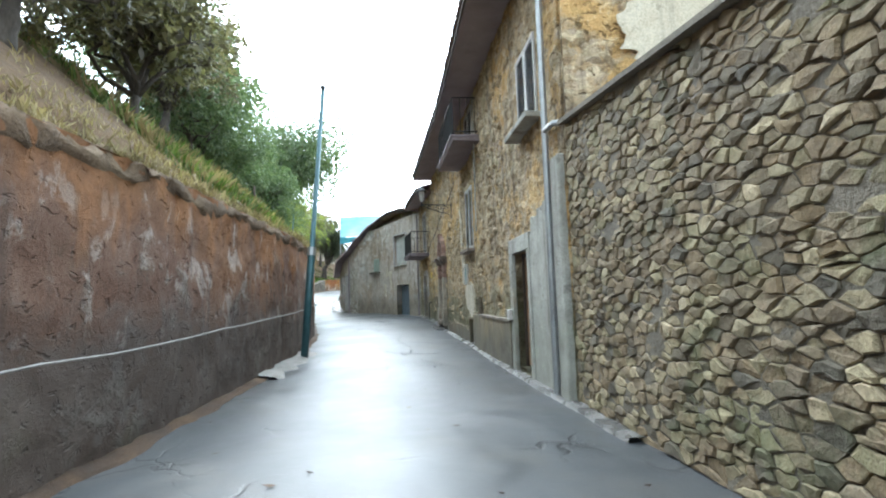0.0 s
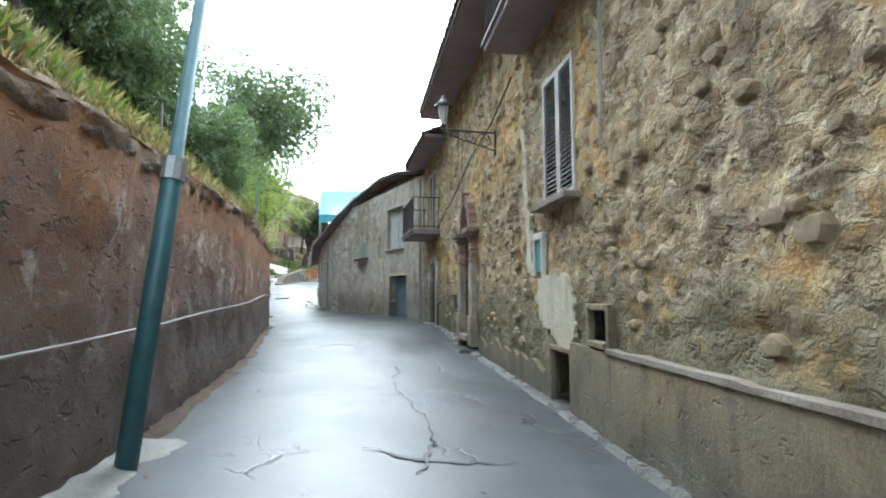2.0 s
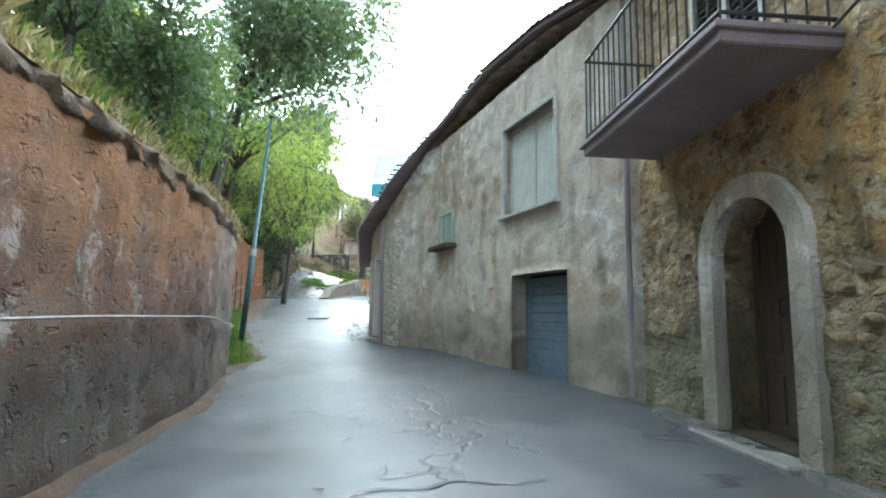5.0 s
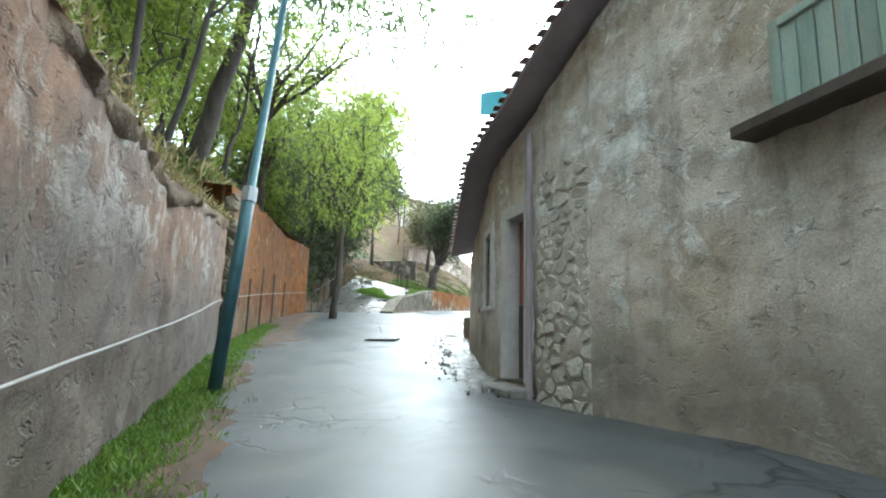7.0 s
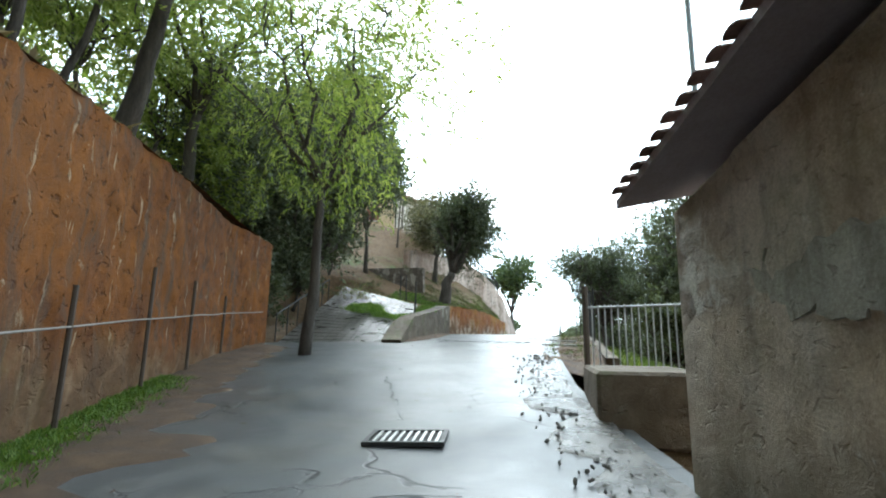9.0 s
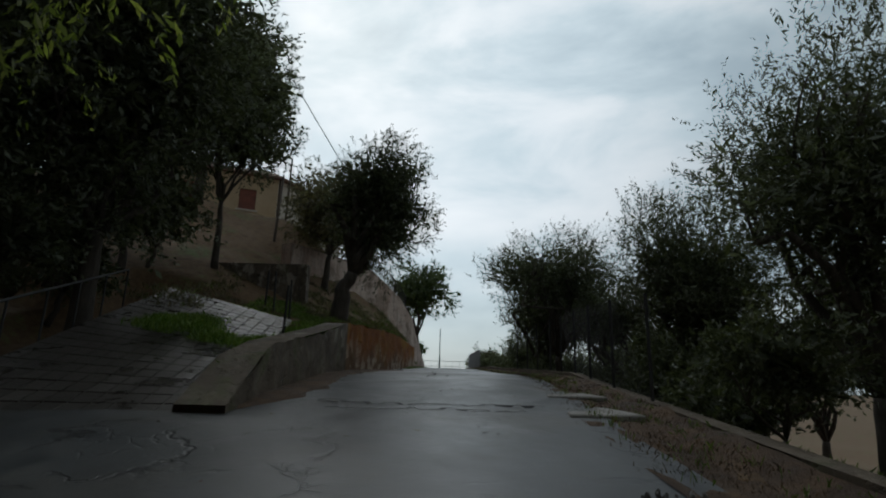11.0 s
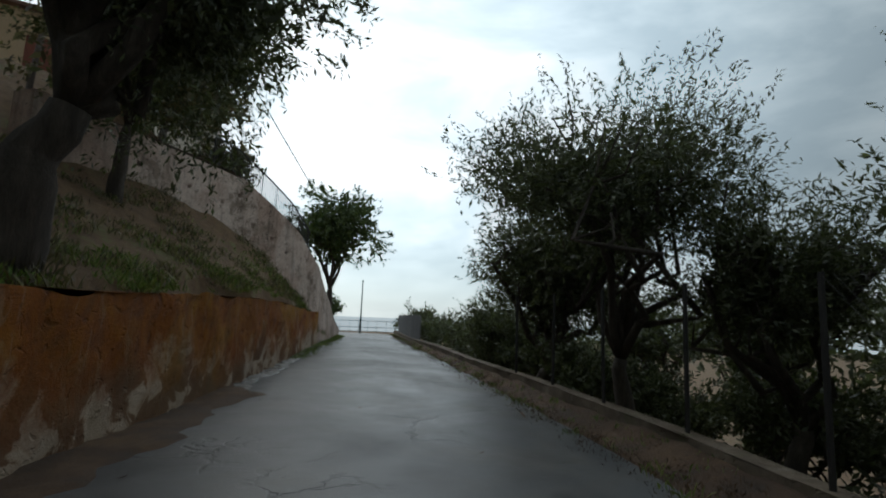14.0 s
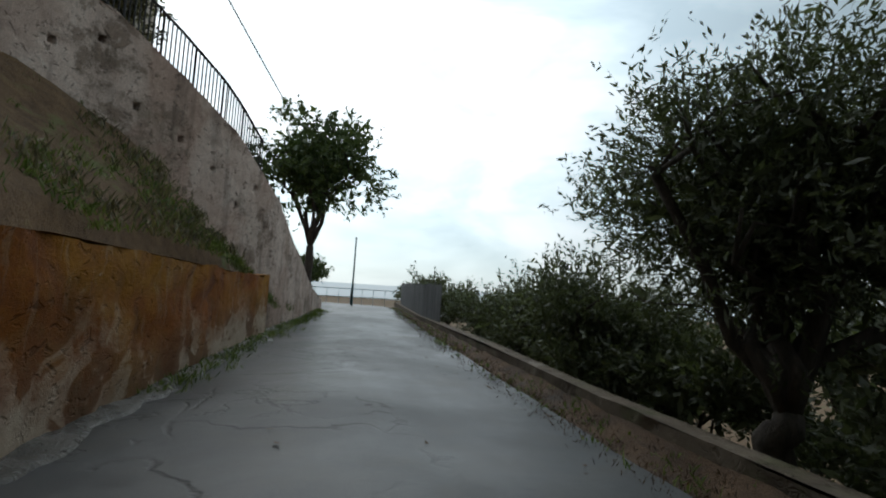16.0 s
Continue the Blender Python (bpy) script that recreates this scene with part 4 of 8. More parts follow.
# ragged crust of soil and roots that overhangs the wall
vv, ff = [], []
ns = int(crest1.length / 0.12)
prof = [(-0.9, 0.10), (-0.55, 0.12), (-0.25, 0.09), (-0.06, 0.04), (0.02, -0.02), (0.035, -0.09), (0.01, -0.17), (-0.05, -0.22)]
for i in range(ns + 1):
    s = crest1.length * i / ns
    lift = 1 + 0.5 * fbm(s * 0.7, 3, 1, 3)
    for j, (n, h) in enumerate(prof):
        jx = 0.07 * fbm(s * 2.3, j * 0.7, 5, 3) + 0.05 * fbm(s * 9.0, j * 1.9, 2, 2)
        jz = 0.07 * fbm(s * 1.9, j * 0.8, 9, 3) + 0.05 * fbm(s * 8.0, j * 1.5, 4, 2) * (1.6 if j > 4 else 1)
        vv.append(crest1.pt(s, n + (jx if 0 < j < 7 else 0), top1(s) + h * lift + (jz if j < 7 else 0)))
for i in range(ns):
    for j in range(len(prof) - 1):
        q = i * len(prof) + j
        ff.append((q, q + 1, q + len(prof) + 1, q + len(prof)))
data_part("soil_crust", [tuple(p) for p in vv], ff, M_EARTH, wall_left, "ragged brown crust of soil and roots", True)

# second wall, orange with lichen, higher
crest2 = Line(LEFT[9:], -1)
top2 = interp([(0, 4.15), (crest2.of_y(38.2), 5.0), (crest2.of_y(43.5), 5.35), (crest2.length, 5.0)])
v, f = skin(crest2, lambda s: crest2.at(s)[3] - 0.15, lambda s: top2(s) + 0.10 * fbm(s * 0.9, 3, 0, 3), [], 0.16, 0.06, seed=9.0, s_range=(0.1, crest2.length), thick=0.85)
wall_orange = data_part("retaining_wall", v, f, M_ORANGE, None, "orange lichen-stained retaining wall streaked with pale runs", True, "structure")
tagged(wall_orange, category="retaining wall")
# rubble quoin where the two walls meet
bm = bmesh.new()
for i in range(26):
    z = 0.8 + i * 0.125
    p = crest2.pt(0.12 + random.uniform(-0.05, 0.05), random.uniform(0.0, 0.1), z)
    r = random.uniform(0.09, 0.17)
    bmesh.ops.create_icosphere(bm, subdivisions=1, radius=1.0, matrix=Matrix.Translation(p) @ Euler((random.random(), random.random(), random.random() * 3)).to_matrix().to_4x4() @ Matrix.Diagonal((r * 1.4, r * 1.2, r * 0.65, 1)))
part("rubble_edge", bm, M_STONE, wall_orange, "broken stone edge")
# thin posts that stand against the orange wall
for y in (36.6, 39.0, 41.0, 43.4):
    s = crest2.of_y(y)
    bm = bmesh.new()
    tube(bm, [crest2.pt(s, 0.12, road_z(*crest2.pt(s).xy) - 0.05), crest2.pt(s, 0.13, road_z(*crest2.pt(s).xy) + random.uniform(1.3, 2.4))], 0.03, 6)
    ob = part("stake", bm, M_DARKWOOD)
    tagged(ob, "thin dark wooden stake against the orange wall", "stake", "stakes along the wall")

# conduit along the left walls
bm = bmesh.new()
CON = [(-3, 0.90), (1.6, 0.92), (5.1, 1.02), (10.1, 1.16), (14.1, 1.25), (19, 1.38), (22.5, 1.34), (26, 1.04), (29.4, 1.36), (33, 1.85)]
pts = []
for y in np.arange(-6, 33.0, 0.8):
    s = crest1.of_y(float(y))
    pts.append(crest1.pt(s, 0.08, float(np.interp(y, [c[0] for c in CON], [c[1] for c in CON])) + 0.02 * fbm(y, 0, 0, 2)))
for y in np.arange(33.6, 46, 0.8):
    s = crest2.of_y(float(y))
    pts.append(crest2.pt(s, 0.14, 1.9 + (float(y) - 33.6) * 0.085 + 0.03 * fbm(y, 0, 0, 2)))
tube(bm, pts, 0.0115, 6)
conduit = part("conduit_pipe", bm, M_CABLE, None, "pale plastic conduit clipped along the retaining wall", True)
tagged(conduit, category="pipe")

# ---- left walls of the upper road ----
top3 = interp([(left3.of_y(y), z) for y, z in ((46.6, 2.12), (47.3, 2.5), (48.2, 2.95), (52, 3.38), (54.3, 3.8), (60, 4.0), (64, 4.05), (70, 3.86))])
sA, sO, sE = left3.of_y(46.7), left3.of_y(54.4), left3.of_y(71.5)
v, f = skin(left3, lambda s: left3.at(s)[3] - 0.15, lambda s: top3(s) + 0.05 * fbm(s * 1.5, 7, 0, 3), [], 0.16, 0.05, seed=14.0, s_range=(sA, sO), thick=0.6)
tagged(data_part("low_wall", v, f, M_BANKWALL, None, "low stained grey concrete wall with moss", True, "structure"), category="low wall")
v, f = skin(left3, lambda s: left3.at(s)[3] - 0.15, lambda s: top3(s) + 0.06 * fbm(s * 1.1, 9, 0, 3), [], 0.16, 0.05, seed=19.0, s_range=(sO, sE), thick=0.6)
tagged(data_part("low_wall", v, f, M_RUST, None, "rust-orange stained wall peeling pale near the road", True, "structure"), category="low wall")

# upper retaining wall, pale, with weep holes and a railing
UPPER = [(-16.9, 63.5, 6.0), (-15.8, 66, 5.9), (-14.2, 69.5, 5.4), (-12.6, 72, 3.9), (-11.75, 74, 2.9), (-11.35, 77, 2.5), (-11.2, 80, 2.45), (-11.1, 84, 2.4)]
upper = Line(UPPER, -1)
topU = interp([(upper.of_y(y), z) for y, z in ((63.5, 8.2), (69.5, 8.3), (71, 7.6), (72.5, 6.8), (74, 5.8), (75.5, 4.95), (78, 4.0), (80, 3.5), (84, 3.0))])
holes = [(upper.of_y(y), z) for y, z in ((66.0, 7.5), (67.6, 7.3), (68.9, 7.2), (69.6, 7.6), (70.2, 6.7), (71.0, 6.4), (71.7, 6.0), (72.4, 5.4), (73.0, 5.9))]
v, f = skin(upper, lambda s: upper.at(s)[3] - 0.5, topU, [(s - 0.07, s + 0.07, z - 0.07, z + 0.07) for s, z in holes], 0.2, 0.035, seed=23.0, thick=0.6)
tagged(data_part("upper_wall", v, f, M_PALE, None, "pale concrete retaining wall with weep holes above the bank", True, "structure"), category="retaining wall")
railing = thing("railing", (-13.6, 70.6, 7.8), "black iron railing along the top of the pale wall", "railing")
sr0, sr1 = upper.of_y(68.6), upper.of_y(73.4)
bm = bmesh.new()
n = 20
tube(bm, [upper.pt(sr0 + (sr1 - sr0) * i / n, -0.2, topU(sr0 + (sr1 - sr0) * i / n) + 0.95) for i in range(n + 1)], 0.03, 6)
part("top_rail", bm, M_IRON, railing)
bm = bmesh.new()
tube(bm, [upper.pt(sr0 + (sr1 - sr0) * i / n, -0.2, topU(sr0 + (sr1 - sr0) * i / n) + 0.12) for i in range(n + 1)], 0.022, 6)
part("bottom_rail", bm, M_IRON, railing)
for i in range(58):
    s = sr0 + (sr1 - sr0) * i / 57
    bm = bmesh.new()
    tube(bm, [upper.pt(s, -0.2, topU(s) + (0.0 if i % 8 == 0 else 0.12)), upper.pt(s, -0.2, topU(s) + 0.95)], 0.026 if i % 8 == 0 else 0.016, 5)
    part("post" if i % 8 == 0 else "baluster", bm, M_IRON, railing)

# ---- right edge of the upper road: verge, low wall, fence ----
kerb = Line(RIGHT3[1:], 1)
bm = bmesh.new()
v, f = skin(kerb, lambda s: kerb.at(s)[3] - 0.7, lambda s: kerb.at(s)[3] + 0.12 + 0.03 * fbm(s, 2, 0, 2), [], 0.2, 0.03, seed=31.0, thick=0.25)
tagged(data_part("low_wall", v, f, M_BANKWALL, None, "low weathered concrete kerb wall beside the ditch", True, "structure"), category="low wall")
vv, ff = [], []
K = 9
yy = np.arange(42.5, 92, 0.4)
for y in yy:
    k = np.argmin(abs(ROAD[:, 1, 1] - y))
    a = ROAD[k, 1]
    b = kerb.pt(kerb.of_y(float(y)), 0.0)
    for j in range(K + 1):
        u = j / K
        z = a[2] - 0.015 + 0.05 * min(1, u * 4) - 0.10 * math.sin(u * math.pi) + (0.05 * fbm(a[0] + u * 3, y * 2.0, 5.0, 3) + 0.035 * fbm(u * 9, y * 5.0, 2.0, 2)) * min(1, u * 3)
        vv.append(((a[0] - 0.12 + 0.12 * fbm(y * 1.3, 4, 0, 3)) * (1 - u) + b.x * u, y, z))
for i in range(len(yy) - 1):
    for j in range(K):
        q = i * (K + 1) + j
        ff.append((q, q + 1, q + K + 2, q + K + 1))
tagged(data_part("verge", vv, ff, M_LITTER, None, "brown verge of wet leaf litter and soil", True, "structure"), category="verge")
# pale cement slabs at the road's edge
for y, w in ((47.2, 1.3), (48.9, 1.0)):
    k = np.argmin(abs(ROAD[:, 1, 1] - y))
    a = ROAD[k, 1]
    bm = bmesh.new()
    hexa(bm, [(a[0] - 0.25, y, a[2] - 0.1), (a[0] + 0.75, y + 0.1, a[2] - 0.1), (a[0] + 0.6, y + w, a[2] - 0.05), (a[0] - 0.1, y + w - 0.1, a[2] - 0.05),
              (a[0] - 0.25, y, a[2] + 0.02), (a[0] + 0.75, y + 0.1, a[2] + 0.02), (a[0] + 0.6, y + w, a[2] + 0.035), (a[0] - 0.1, y + w - 0.1, a[2] + 0.035)], 0.02)
    tagged(part("cement_slab", bm, M_CONC), "broken pale cement slab at the road edge", "slab", "slabs at the road edge")


def fence(line, y0, y1, gap, height, label, wire=True):
    top = thing("wire_fence", line.pt(line.of_y(y0)), label, "fence")
    s0, s1 = line.of_y(y0), line.of_y(y1)
    n = int((s1 - s0) / gap)
    for i in range(n + 1):
        s = s0 + (s1 - s0) * i / n
        z = line.at(s)[3]
        bm = bmesh.new()
        tube(bm, [line.pt(s, -0.12, z - 0.2), line.pt(s, -0.12 + random.uniform(-0.03, 0.03), z + height)], 0.028, 6)
        part("post", bm, M_IRON, top)
    if wire:
        bm = bmesh.new()
        m = int((s1 - s0) / 0.11)
        for i in range(m):
            for d in (1, -1):
                a = s0 + (s1 - s0) * i / m
                b = a + d * (height - 0.1)
                if s0 <= b <= s1:
                    tube(bm, [line.pt(a, -0.12, line.at(a)[3] + 0.08), line.pt((a + b) / 2, -0.12, line.at((a + b) / 2)[3] + height / 2), line.pt(b, -0.12, line.at(b)[3] + height - 0.02)], 0.0022, 3, False)
        part("wire_mesh", bm, M_IRON, top, "thin diamond wire mesh")
    return top


fence(kerb, 48.5, 55.7, 1.8, 1.75, "thin dark wire mesh fence above the kerb wall")
fence(kerb, 57.5, 62.9, 1.8, 1.75, "thin dark fence posts above the kerb wall", False)
# grey boarded fence further along
boards = thing("board_fence", kerb.pt(kerb.of_y(76.0)), "weathered grey fence of upright boards above the kerb wall", "fence")
sb0, sb1 = kerb.of_y(75.2), kerb.of_y(89.0)
for i in range(72):
    s = sb0 + (sb1 - sb0) * i / 72
    bm = bmesh.new()
    kerb.box(bm, s, s + 0.13, kerb.at(s)[3], kerb.at(s)[3] + 1.25 + random.uniform(-0.05, 0.05), -0.16, -0.135)
    part("board", bm, M_OLDGREY, boards)
for h in (0.3, 0.95):
    bm = bmesh.new()
    tube(bm, [kerb.pt(sb0 + (sb1 - sb0) * i / 10, -0.19, kerb.at(sb0 + (sb1 - sb0) * i / 10)[3] + h) for i in range(11)], 0.025, 6)
    part("rail", bm, M_STEEL, boards)
# railing across the end of the view
endr = Line([(-13.5, 92.0, 2.5), (-8.6, 93.6, 2.5), (-5.5, 93.0, 2.5)], 1)
end = thing("railing", (-10, 93, 2.5), "thin metal railing across the bend of the road", "railing")
for h in (0.5, 1.0):
    bm = bmesh.new()
    tube(bm, [endr.pt(endr.length * i / 8, 0, 2.45 + h) for i in range(9)], 0.025, 6)
    part("rail", bm, M_STEEL, end)
for i in range(12):
    bm = bmesh.new()
    s = endr.length * i / 11
    tube(bm, [endr.pt(s, 0, 2.2), endr.pt(s, 0, 3.45)], 0.02, 6)
    part("post", bm, M_STEEL, end)

# ---- the old stone house along the lane ----
# places along the front are paced out from 2.9 m before the lane's origin
fy = lambda y: facade.of_y(y - 2.9)
EAVE1, EAVE2 = 6.45, 5.95
foot_f = lambda s: facade.at(s)[3] - 0.15
top_f = interp([(0, EAVE1), (fy(21.4), EAVE1), (fy(21.6), EAVE2), (facade.length, EAVE2)])
OPEN = {
    "door": (fy(7.55), fy(8.52), 0.10, 2.02),
    "hatch": (fy(12.92), fy(13.52), 0.06, 0.72),
    "vent": (fy(11.95), fy(12.36), 0.94, 1.25),
    "shutter": (fy(12.75), fy(13.75), 2.58, 4.25),
    "slot": (fy(13.88), fy(14.16), 1.70, 2.14),
    "portal": (fy(18.05), fy(18.90), 0.50, 3.45),
    "arch": (fy(23.05), fy(23.95), 0.48, 2.46),
    "upper1": (fy(6.75), fy(7.80), 3.92, 5.15),
    "balcony1": (fy(12.45), fy(13.55), 5.25, 6.30),
    "balcony2": (fy(23.2), fy(24.2), 3.40, 5.40),
    "hole": (fy(21.05), fy(21.2), 2.35, 2.52),
}
v, f = skin(facade, foot_f, top_f, list(OPEN.values()), 0.085, 0.045, seed=2.0, thick=0.55)
stone_house = thing("stone_house", (2.3, 3.1, 0), "long two-storey stone house with crumbling ochre plaster", "house")
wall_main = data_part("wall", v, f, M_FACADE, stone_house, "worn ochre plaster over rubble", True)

# gable and the body behind
bm = bmesh.new()
box(bm, 2.92, 2.96, -0.1, 9.4, 18.6, 6.4)
part("back_wall", bm, M_FACADE, stone_house)
bm = bmesh.new()
box(bm, 1.0, 18.7, 0.1, 8.4, 23.5, 5.9)
part("back_wall", bm, M_FACADE, stone_house)
gable = Line([(9.4, 2.8), (2.38, 2.8)], 1)
v, f = skin(gable, lambda s: 0.0, lambda s: 6.4 + 1.2 * (1 - abs(s - 3.6) / 3.6), [], 0.14, 0.06, seed=6.0, thick=0.3)
data_part("gable_wall", v, f, M_FACADE, stone_house, "worn ochre rubble gable", True)
bm = bmesh.new()
pts = [gable.pt(5.2 - 3.4 * i / 14, 0.07, 0) for i in range(15)]
ring = []
for i in range(60):
    a = 2 * math.pi * i / 60
    r = 1 + 0.3 * fbm(math.cos(a) * 2.5, math.sin(a) * 2.5, 4, 4)
    ring.append(bm.verts.new(gable.pt(5.5 + 0.85 * r * math.cos(a), 0.075, 4.5 + 0.5 * r * math.sin(a))))
bm.faces.new(ring)
part("plaster_patch", bm, M_CREAM, stone_house, "pale patch of sound plaster")


TILE = []


def tile_rows(line, s0, s1, zf, out, rows, parent, pitch=0.32, width=0.21, rise=0.33):
    """Half-round clay tiles from the eave up the slope, each its own piece."""
    if not TILE:
        bm = bmesh.new()
        prof = [(math.cos(a) * 0.5, math.sin(a) * 0.42) for a in (math.pi * k / 6 for k in range(7))]
        r = []
        for x, sc in ((0.0, 1.0), (1.0, 0.86)):
            r.append([bm.verts.new((px * sc, x, pz * sc)) for px, pz in prof] + [bm.verts.new((px * sc * 0.82, x, pz * sc * 0.78)) for px, pz in reversed(prof)])
        m = len(r[0])
        for k in range(m):
            bm.faces.new((r[0][k], r[0][(k + 1) % m], r[1][(k + 1) % m], r[1][k]))
        bm.faces.new(r[0][::-1])
        bm.faces.new(r[1])
        TILE.append(mesh_of(bm, "roof_tile", M_TILE))
    n = int((s1 - s0) / width)
    for j in range(rows):
        for i in range(n):
            s = s0 + (i + 0.5) * width
            p, t, o, _ = line.at(s)
            base = Vector((p.x, p.y, 0)) + Vector((o.x, o.y, 0)) * (out - j * pitch) + Vector((0, 0, zf(s) + j * pitch * rise))
            back = Vector((-o.x, -o.y, rise)).normalized()
            side = Vector((t.x, t.y, 0))
            up = side.cross(back)
            if up.z < 0:
                up, side = -up, -side
            mtx = Matrix((side, back, up)).transposed().to_4x4()
            mtx.translation = base + Vector((random.uniform(-0.008, 0.008), 0, random.uniform(-0.01, 0.01)))
            ob = new("tile", TILE[0])
            ob.matrix_world = mtx @ Euler((0, 0, random.uniform(-0.04, 0.04))).to_matrix().to_4x4() @ Matrix.Diagonal((width * 1.02, pitch * 1.25, width * 0.55, 1))
            ob.parent = parent


def eaves(line, s0, s1, z, out, house, label=""):
    """A projecting roof edge: soffit slab with a board at its rim."""
    k = max(1, int((s1 - s0) / 2.0))
    stops = [s0 + (s1 - s0) * i / k for i in range(k + 1)]
    bm = bmesh.new()
    band(line, bm, stops, lambda s: z, lambda s: z + 0.09, -0.55, out)
    part("soffit", bm, M_SOFFIT, house, "purple-grey plastered soffit")
    bm = bmesh.new()
    band(line, bm, stops, lambda s: z + 0.03, lambda s: z + 0.15, out, out + 0.035)
    part("fascia", bm, M_DARKWOOD, house)


eaves(facade, 0.0, fy(21.5), EAVE1, 0.75, stone_house)
eaves(facade, fy(21.55), facade.length + 0.35, EAVE2, 0.62, stone_house)
tile_rows(facade, 0.0, fy(21.5), lambda s: EAVE1 + 0.12, 0.83, 1, stone_house, 0.4)
tile_rows(facade, fy(21.55), facade.length + 0.35, lambda s: EAVE2 + 0.12, 0.70, 1, stone_house, 0.4)
for ya, yb, z in ((2.7, 18.6, EAVE1), (18.6, 23.7, EAVE2)):
    bm = bmesh.new()
    a, b = facade.pt(facade.of_y(ya), 0.45), facade.pt(facade.of_y(yb), 0.45)
    ridge = 1.5
    hexa(bm, [(a.x, ya, z + 0.2), (5.6, ya, z + ridge), (5.6, yb, z + ridge), (b.x, yb, z + 0.2), (a.x, ya, z + 0.28), (5.6, ya, z + ridge + 0.1), (5.6, yb, z + ridge + 0.1), (b.x, yb, z + 0.28)])
    hexa(bm, [(5.6, ya, z + ridge), (9.8, ya, z + 0.2), (9.8, yb, z + 0.2), (5.6, yb, z + ridge), (5.6, ya, z + ridge + 0.1), (9.8, ya, z + 0.28), (9.8, yb, z + 0.28), (5.6, yb, z + ridge + 0.1)])
    part("roof", bm, M_TILE, stone_house)


def panel_door(line, s0, s1, z0, z1, n, house, name, mat, label, rows, glazed=0, leaves=2, glass=M_GLASS):
    """A door of leaves with raised panels, upper ones glazed where asked; handle on the meeting stile."""
    door = new(name)
    door.parent = house
    tagged(door, label)
    w = (s1 - s0) / leaves
    for k in range(leaves):
        a, b = s0 + w * k + 0.006, s0 + w * (k + 1) - 0.006
        bm = bmesh.new()
        st = min(0.085, w * 0.2)
        line.box(bm, a, a + st, z0, z1, n - 0.05, n, 0.004)
        line.box(bm, b - st, b, z0, z1, n - 0.05, n, 0.004)
        cuts = [z0] + [z0 + (z1 - z0) * r for r in rows] + [z1]
        for c in cuts:
            line.box(bm, a + st - 0.002, b - st + 0.002, max(z0, c - 0.05), min(z1, c + 0.05), n - 0.05, n - 0.003)
        part("leaf_frame", bm, mat, door)
        for i, (c, d) in enumerate(zip(cuts, cuts[1:])):
            bm = bmesh.new()
            if i >= len(cuts) - 1 - glazed:
                line.box(bm, a + st, b - st, c + 0.045, d - 0.045, n - 0.032, n - 0.026)
                part("pane", bm, glass, door, "dull window glass")
            else:
                line.box(bm, a + st, b - st, c + 0.045, d - 0.045, n - 0.045, n - 0.02)
                line.box(bm, a + st + 0.045, b - st - 0.045, c + 0.09, d - 0.09, n - 0.03, n - 0.006, 0.006)
                part("panel", bm, mat, door)
    bm = bmesh.new()
    m = (s0 + s1) / 2
    tube(bm, [line.pt(m + 0.06, n + 0.0, z0 + 0.98), line.pt(m + 0.06, n + 0.05, z0 + 1.0), line.pt(m + 0.06, n + 0.05, z0 + 1.1), line.pt(m + 0.06, n, z0 + 1.12)], 0.01, 6)
    part("door_handle", bm, M_IRON, door, "dark iron handle")
    return door


def shade_panel(line, o, depth, house):
    # thin near-black panel painted as the unlit room behind an opening
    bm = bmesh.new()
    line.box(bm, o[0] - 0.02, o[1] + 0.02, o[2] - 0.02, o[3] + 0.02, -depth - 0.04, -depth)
    part("dark_interior", bm, M_SHADEBLACK, house)


def shutters(line, o, n, house, label, slats=26, frame=M_FRAME, open_by=0.0):
    """A pair of louvred shutters."""
    win = new("shutter_window")
    win.parent = house
    tagged(win, label)
    s0, s1, z0, z1 = o
    mid = (s0 + s1) / 2
    for a, b in ((s0, mid - 0.004), (mid + 0.004, s1)):
        bm = bmesh.new()
        st = 0.055
        line.box(bm, a, a + st, z0, z1, n - 0.04, n, 0.004)
        line.box(bm, b - st, b, z0, z1, n - 0.04, n, 0.004)
        line.box(bm, a + st, b - st, z0, z0 + 0.07, n - 0.04, n - 0.002)
        line.box(bm, a + st, b - st, z1 - 0.07, z1, n - 0.04, n - 0.002)
        part("shutter_frame", bm, frame, win)
        bm = bmesh.new()
        h = (z1 - z0 - 0.16) / slats
        for i in range(slats):
            z = z0 + 0.08 + h * (i + 0.5)
            p = [line.pt(a + st, n - 0.036), line.pt(b - st, n - 0.036), line.pt(b - st, n - 0.004), line.pt(a + st, n - 0.004)]
            hexa(bm, [(q.x, q.y, z + dz) for q, dz in zip(p, (0.012, 0.012, -0.022, -0.022))] + [(q.x, q.y, z + dz + 0.008) for q, dz in zip(p, (0.012, 0.012, -0.022, -0.022))])
        part("slats", bm, M_LOUVRE, win, "dark louvre slats", False, "stuff")
    return win


# street door in a patch of grey plaster
o = OPEN["door"]
panel_door(facade, o[0] + 0.07, o[1] - 0.07, o[2] + 0.02, o[3] - 0.07, -0.15, stone_house, "door", M_DOOR, "brown varnished double door with glazed top lights", (0.46, 0.64, 0.82), 3, 2, M_CURTPANE)
bm = bmesh.new()
facade.box(bm, o[0], o[0] + 0.07, o[2], o[3], -0.24, -0.12)
facade.box(bm, o[1] - 0.07, o[1], o[2], o[3], -0.24, -0.12)
facade.box(bm, o[0] + 0.07, o[1] - 0.07, o[3] - 0.07, o[3], -0.24, -0.12)
part("door_frame", bm, M_DARKWOOD, stone_house)
shade_panel(facade, o, 0.42, stone_house)
